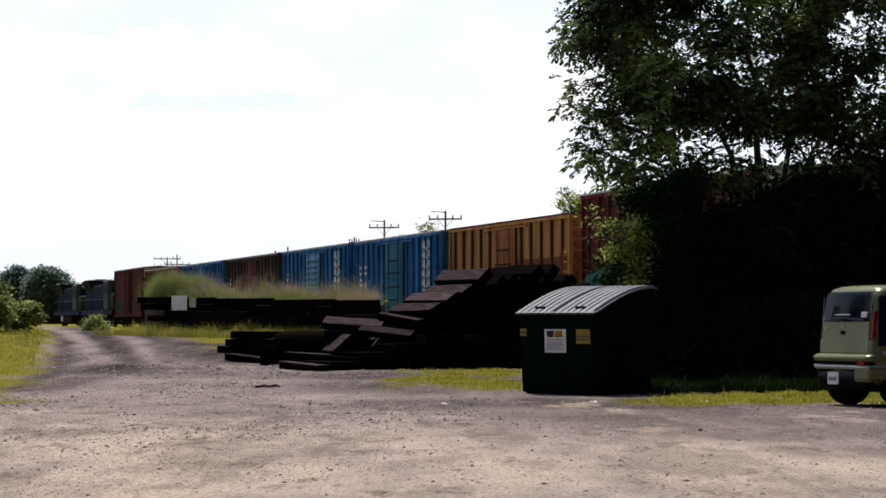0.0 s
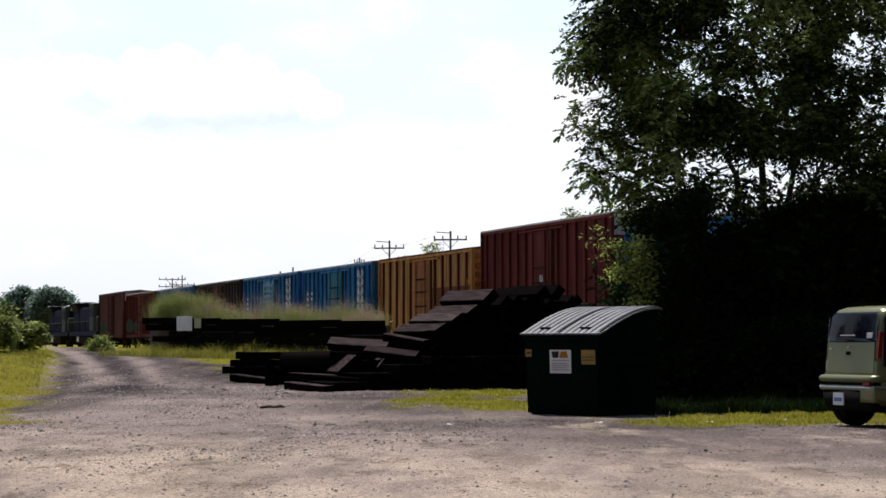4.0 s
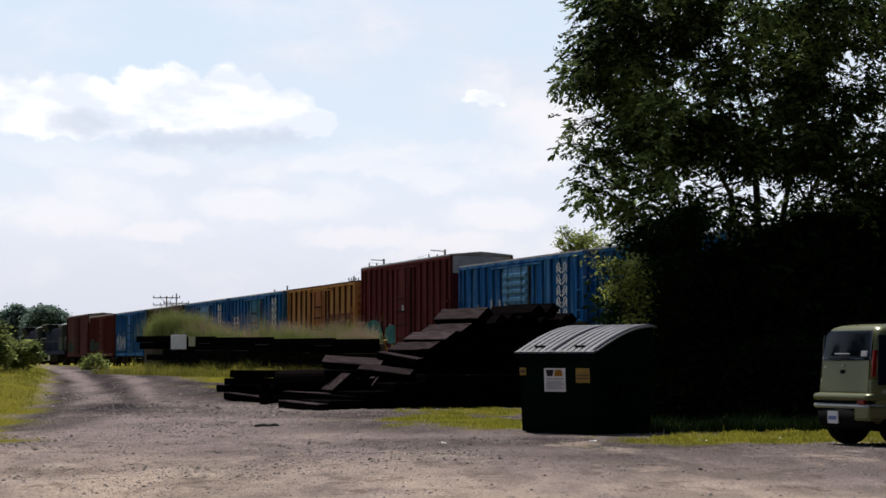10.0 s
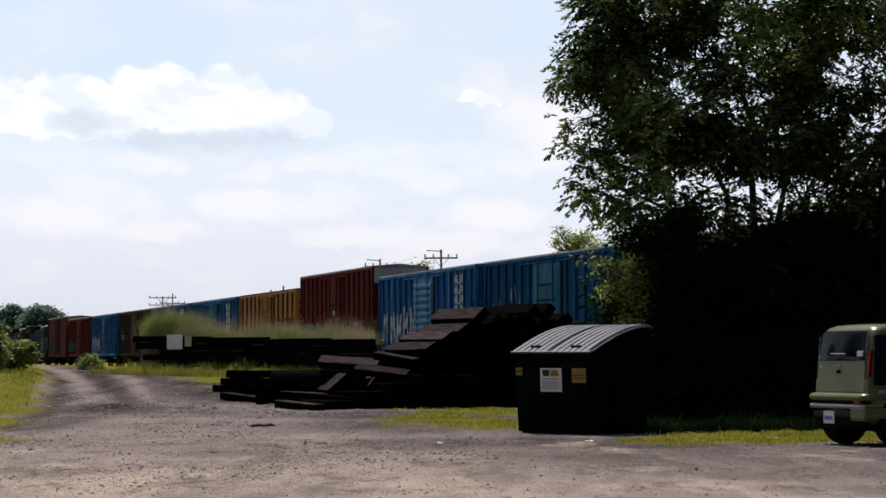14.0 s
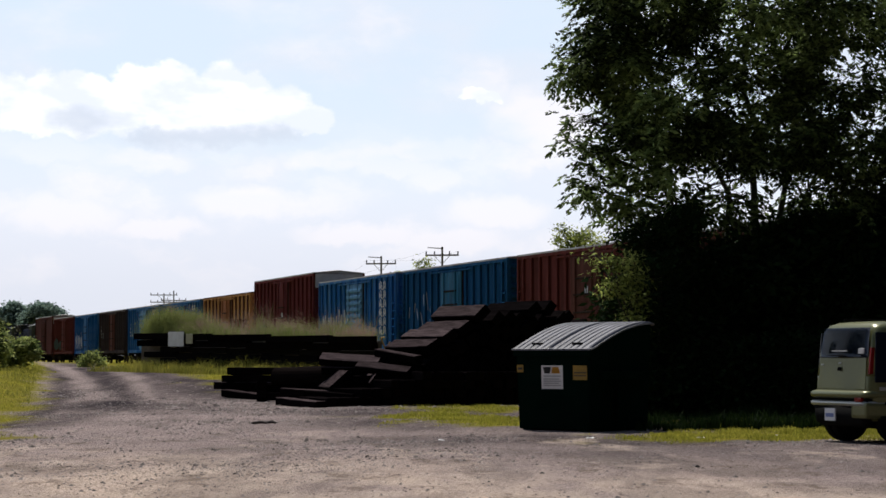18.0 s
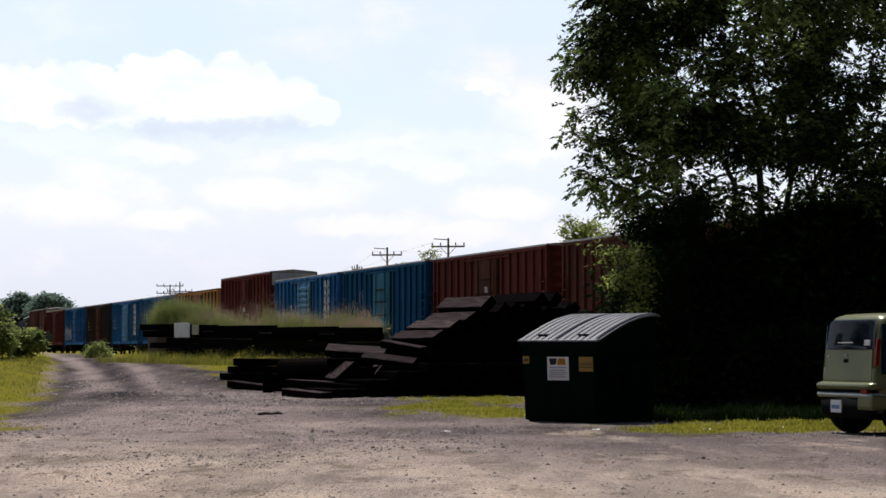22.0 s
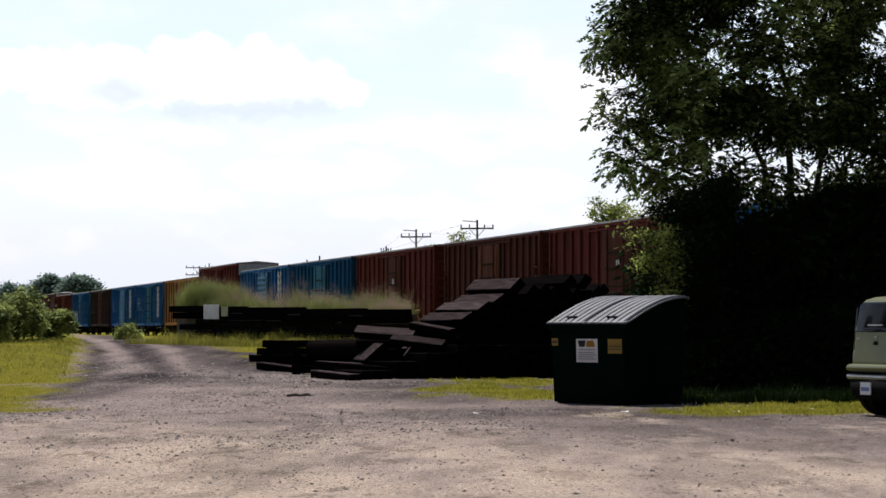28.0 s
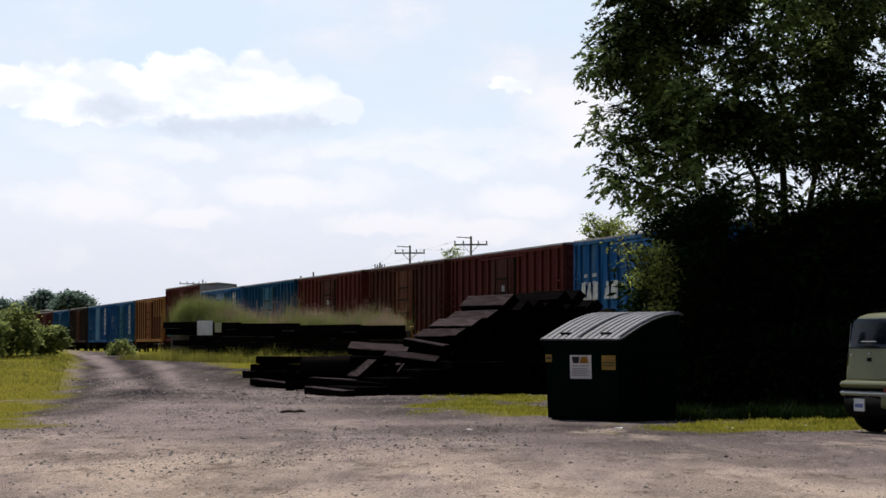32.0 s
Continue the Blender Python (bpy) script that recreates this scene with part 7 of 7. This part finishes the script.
tree("sapling", "small tree top showing above the boxcars", (-3.7, 180.0, 0.5), [(-3.4, 180, 8.0, 0.5, 0.5, 0.5), (-3.4, 180, 7.2, 0.8, 0.8, 0.7), (-3.5, 180, 6.0, 1.2, 1.0, 1.0)],
     110, 18, 0.3, 0.25, M_BARK, M_LEAF_BUSH, 0.08, seed=93)


# ---- poles and wires ----
def utility_pole(x, y, top, arm_z, arm_w, turn, label, second=None, stub=False):
    z0 = 0.4
    p = thing("utility_pole", pose(x, y, z0, 0, 0, turn), label, "utility pole", "poles along the railway")
    h = top - z0
    part("shaft", rod(bmesh.new(), (0, 0, -0.3), (0, 0, h), 0.10, 0.07, 10), M_POLE, p)
    for az in [a for a in (arm_z, second) if a]:
        a = part("crossarm", boxes((-arm_w, arm_w, -0.15, -0.07, az - z0 - 0.055, az - z0 + 0.055), bevel=0.01), M_POLE, p)
        for k in (-0.95, -0.45, 0.45, 0.95):
            part("insulator", rod(bmesh.new(), (k * arm_w, -0.11, az - z0 + 0.07), (k * arm_w, -0.11, az - z0 + 0.27), 0.05, 0.04, 8), M_BLACK, a)
        bm = bmesh.new()
        for s in (-1, 1):
            rod(bm, (s * arm_w * 0.45, -0.12, az - z0 - 0.06), (0, -0.10, az - z0 - 0.6), 0.02, n=5)
        part("brace", bm, M_POLE, p)
    if stub:
        part("lamp_arm", rod(bmesh.new(), (0, 0, h - 0.12), (-1.0, 0, h - 0.05), 0.035, n=6), M_POLE, p)
    return p


POLES = ((0.25, 150, 8.9, 8.32, 1.15, -8), (-4.3, 165, 8.95, 8.38, 1.15, -8), (-6.9, 174, 8.0, 7.6, 0.4, -8), (-13.7, 196, 8.0, 7.2, 0.35, -8), (-15.2, 201, 7.8, 7.0, 0.3, -8))
for i, (x, y, top, az, w, a) in enumerate(POLES):
    utility_pole(x, y, top, az, w, a, "brown wooden utility pole with crossarm behind the train", stub=i < 2)
utility_pole(-32.4, 260, 8.95, 8.75, 1.6, 0, "distant wooden pole with two crossarms", second=7.9)
utility_pole(-31.0, 258, 9.2, 8.05, 1.5, 0, "distant wooden pole with a low crossarm")


def build_wires():
    for k, off in enumerate((-1.05, 1.05)):
        cu = bpy.data.curves.new("overhead_wire", "CURVE")
        cu.dimensions, cu.bevel_depth, cu.bevel_resolution = "3D", 0.005, 1
        pts = []
        ends = [Vector((x + off * (w / 1.15), y, az + 0.28)) for x, y, top, az, w, a in POLES]
        for a, b in zip(ends, ends[1:]):
            for i in range(8):
                t = i / 8
                p = a.lerp(b, t)
                p.z -= 0.35 * 4 * t * (1 - t) * (b - a).length / 20
                pts.append(p)
        pts.append(ends[-1])
        sp = cu.splines.new("POLY")
        sp.points.add(len(pts) - 1)
        for q, p in zip(sp.points, pts):
            q.co = (*p, 1)
        cu.materials.append(M_BLACK)
        tagged(new("overhead_wire", cu), "thin sagging overhead wire between wooden poles", "cable", "wires between the poles")


build_wires()


# ---- an insect that darts past close by ----
def build_insect():
    bug = thing("insect", pose(-4, 1, 0.05), "small dark flying insect with pale wings", "insect")
    part("body", rod(bmesh.new(), (-0.006, 0, 0), (0.006, 0, 0.001), 0.0013, 0.0008, 8), M_PRINT, bug)
    for s in (-1, 1):
        bm = bmesh.new()
        vs = [(0.001, 0.001 * s, 0.002), (0.005, 0.006 * s, 0.006), (0.002, 0.010 * s, 0.009), (-0.003, 0.007 * s, 0.006)]
        bm.faces.new([bm.verts.new(v) for v in vs])
        bmesh.ops.solidify(bm, geom=bm.faces[:], thickness=0.0003)
        part("wing", bm, M_GREYPRINT, bug, "pale wing")
    return bug


INSECT = build_insect()


# ---- litter on the yard ----
def build_litter():
    rnd = random.Random(44)
    for x, y, w in ((4.45, 37.6, 0.10), (0.05, 36.2, 0.07), (2.55, 37.2, 0.09), (5.9, 38.4, 0.06)):
        bm = bmesh.new()
        n = 7
        top = [bm.verts.new((w * math.cos(6.283 * k / n) * rnd.uniform(0.6, 1.2), w * 0.7 * math.sin(6.283 * k / n) * rnd.uniform(0.6, 1.2), rnd.uniform(0.005, 0.03))) for k in range(n)]
        f = bm.faces.new(top)
        ex = bmesh.ops.extrude_face_region(bm, geom=[f])
        bmesh.ops.translate(bm, verts=[v for v in ex["geom"] if isinstance(v, bmesh.types.BMVert)], vec=(0, 0, 0.006))
        bmesh.ops.recalc_face_normals(bm, faces=bm.faces)
        me = bpy.data.meshes.new("paper_scrap")
        bm.to_mesh(me)
        bm.free()
        me.materials.append(M_WHITE)
        tagged(new("paper_scrap", me), "crumpled white paper scrap on the gravel", "litter", "scraps on the yard").matrix_basis = pose(x, y, land(x, y) + 0.002, 0, 0, rnd.uniform(0, 360))
    for x, y, l, a in ((-3.62, 44.7, 0.32, 8), (-3.4, 44.9, 0.22, -12)):
        bm = bmesh.new()
        rod(bm, (-l / 2, 0, 0.02), (l * 0.1, 0.03, 0.04), 0.025, 0.03, 7)
        rod(bm, (l * 0.1, 0.03, 0.04), (l / 2, -0.02, 0.02), 0.03, 0.018, 7)
        me = bpy.data.meshes.new("stick")
        bm.to_mesh(me)
        bm.free()
        me.materials.append(M_BARK)
        tagged(new("stick", me), "dark broken stick lying on the gravel", "stick", "scraps on the yard").matrix_basis = pose(x, y, land(x, y), 0, 0, a)


build_litter()


# ---- what moves ----
def motions():
    walk(INSECT, [(t, pose(x, y, z, 20, -15, a)) for t, x, y, z, a in ((0, -4, 1, 0.05, 20), (23.5, -4, 1, 0.05, 20), (24.9, -0.95, 2.6, 1.35, 30), (25.0, -0.465, 2.99, 1.614, 40), (25.1, -0.5, 3.3, 2.25, 60), (26.5, -5, 1, 3.5, 90), (32, -9, -4, 4.5, 120))])
    turn = math.degrees(math.atan2(TRACK_DIR.y, TRACK_DIR.x))
    for ob, at in TRAIN:
        walk(ob, [(t, Matrix.Translation(along(s + at, 0, RAIL_Z)) @ pose(0, 0, 0, 0, 0, turn)) for t, s in GONE])
    spin = math.degrees(SPEED / 0.42)
    steps = [i * 0.16 for i in range(201)]
    for w in WHEELS:
        p = w.matrix_basis.translation.copy()
        walk(w, [(t, pose(p.x, p.y, p.z, 0, spin * t, 0)) for t in steps])


motions()
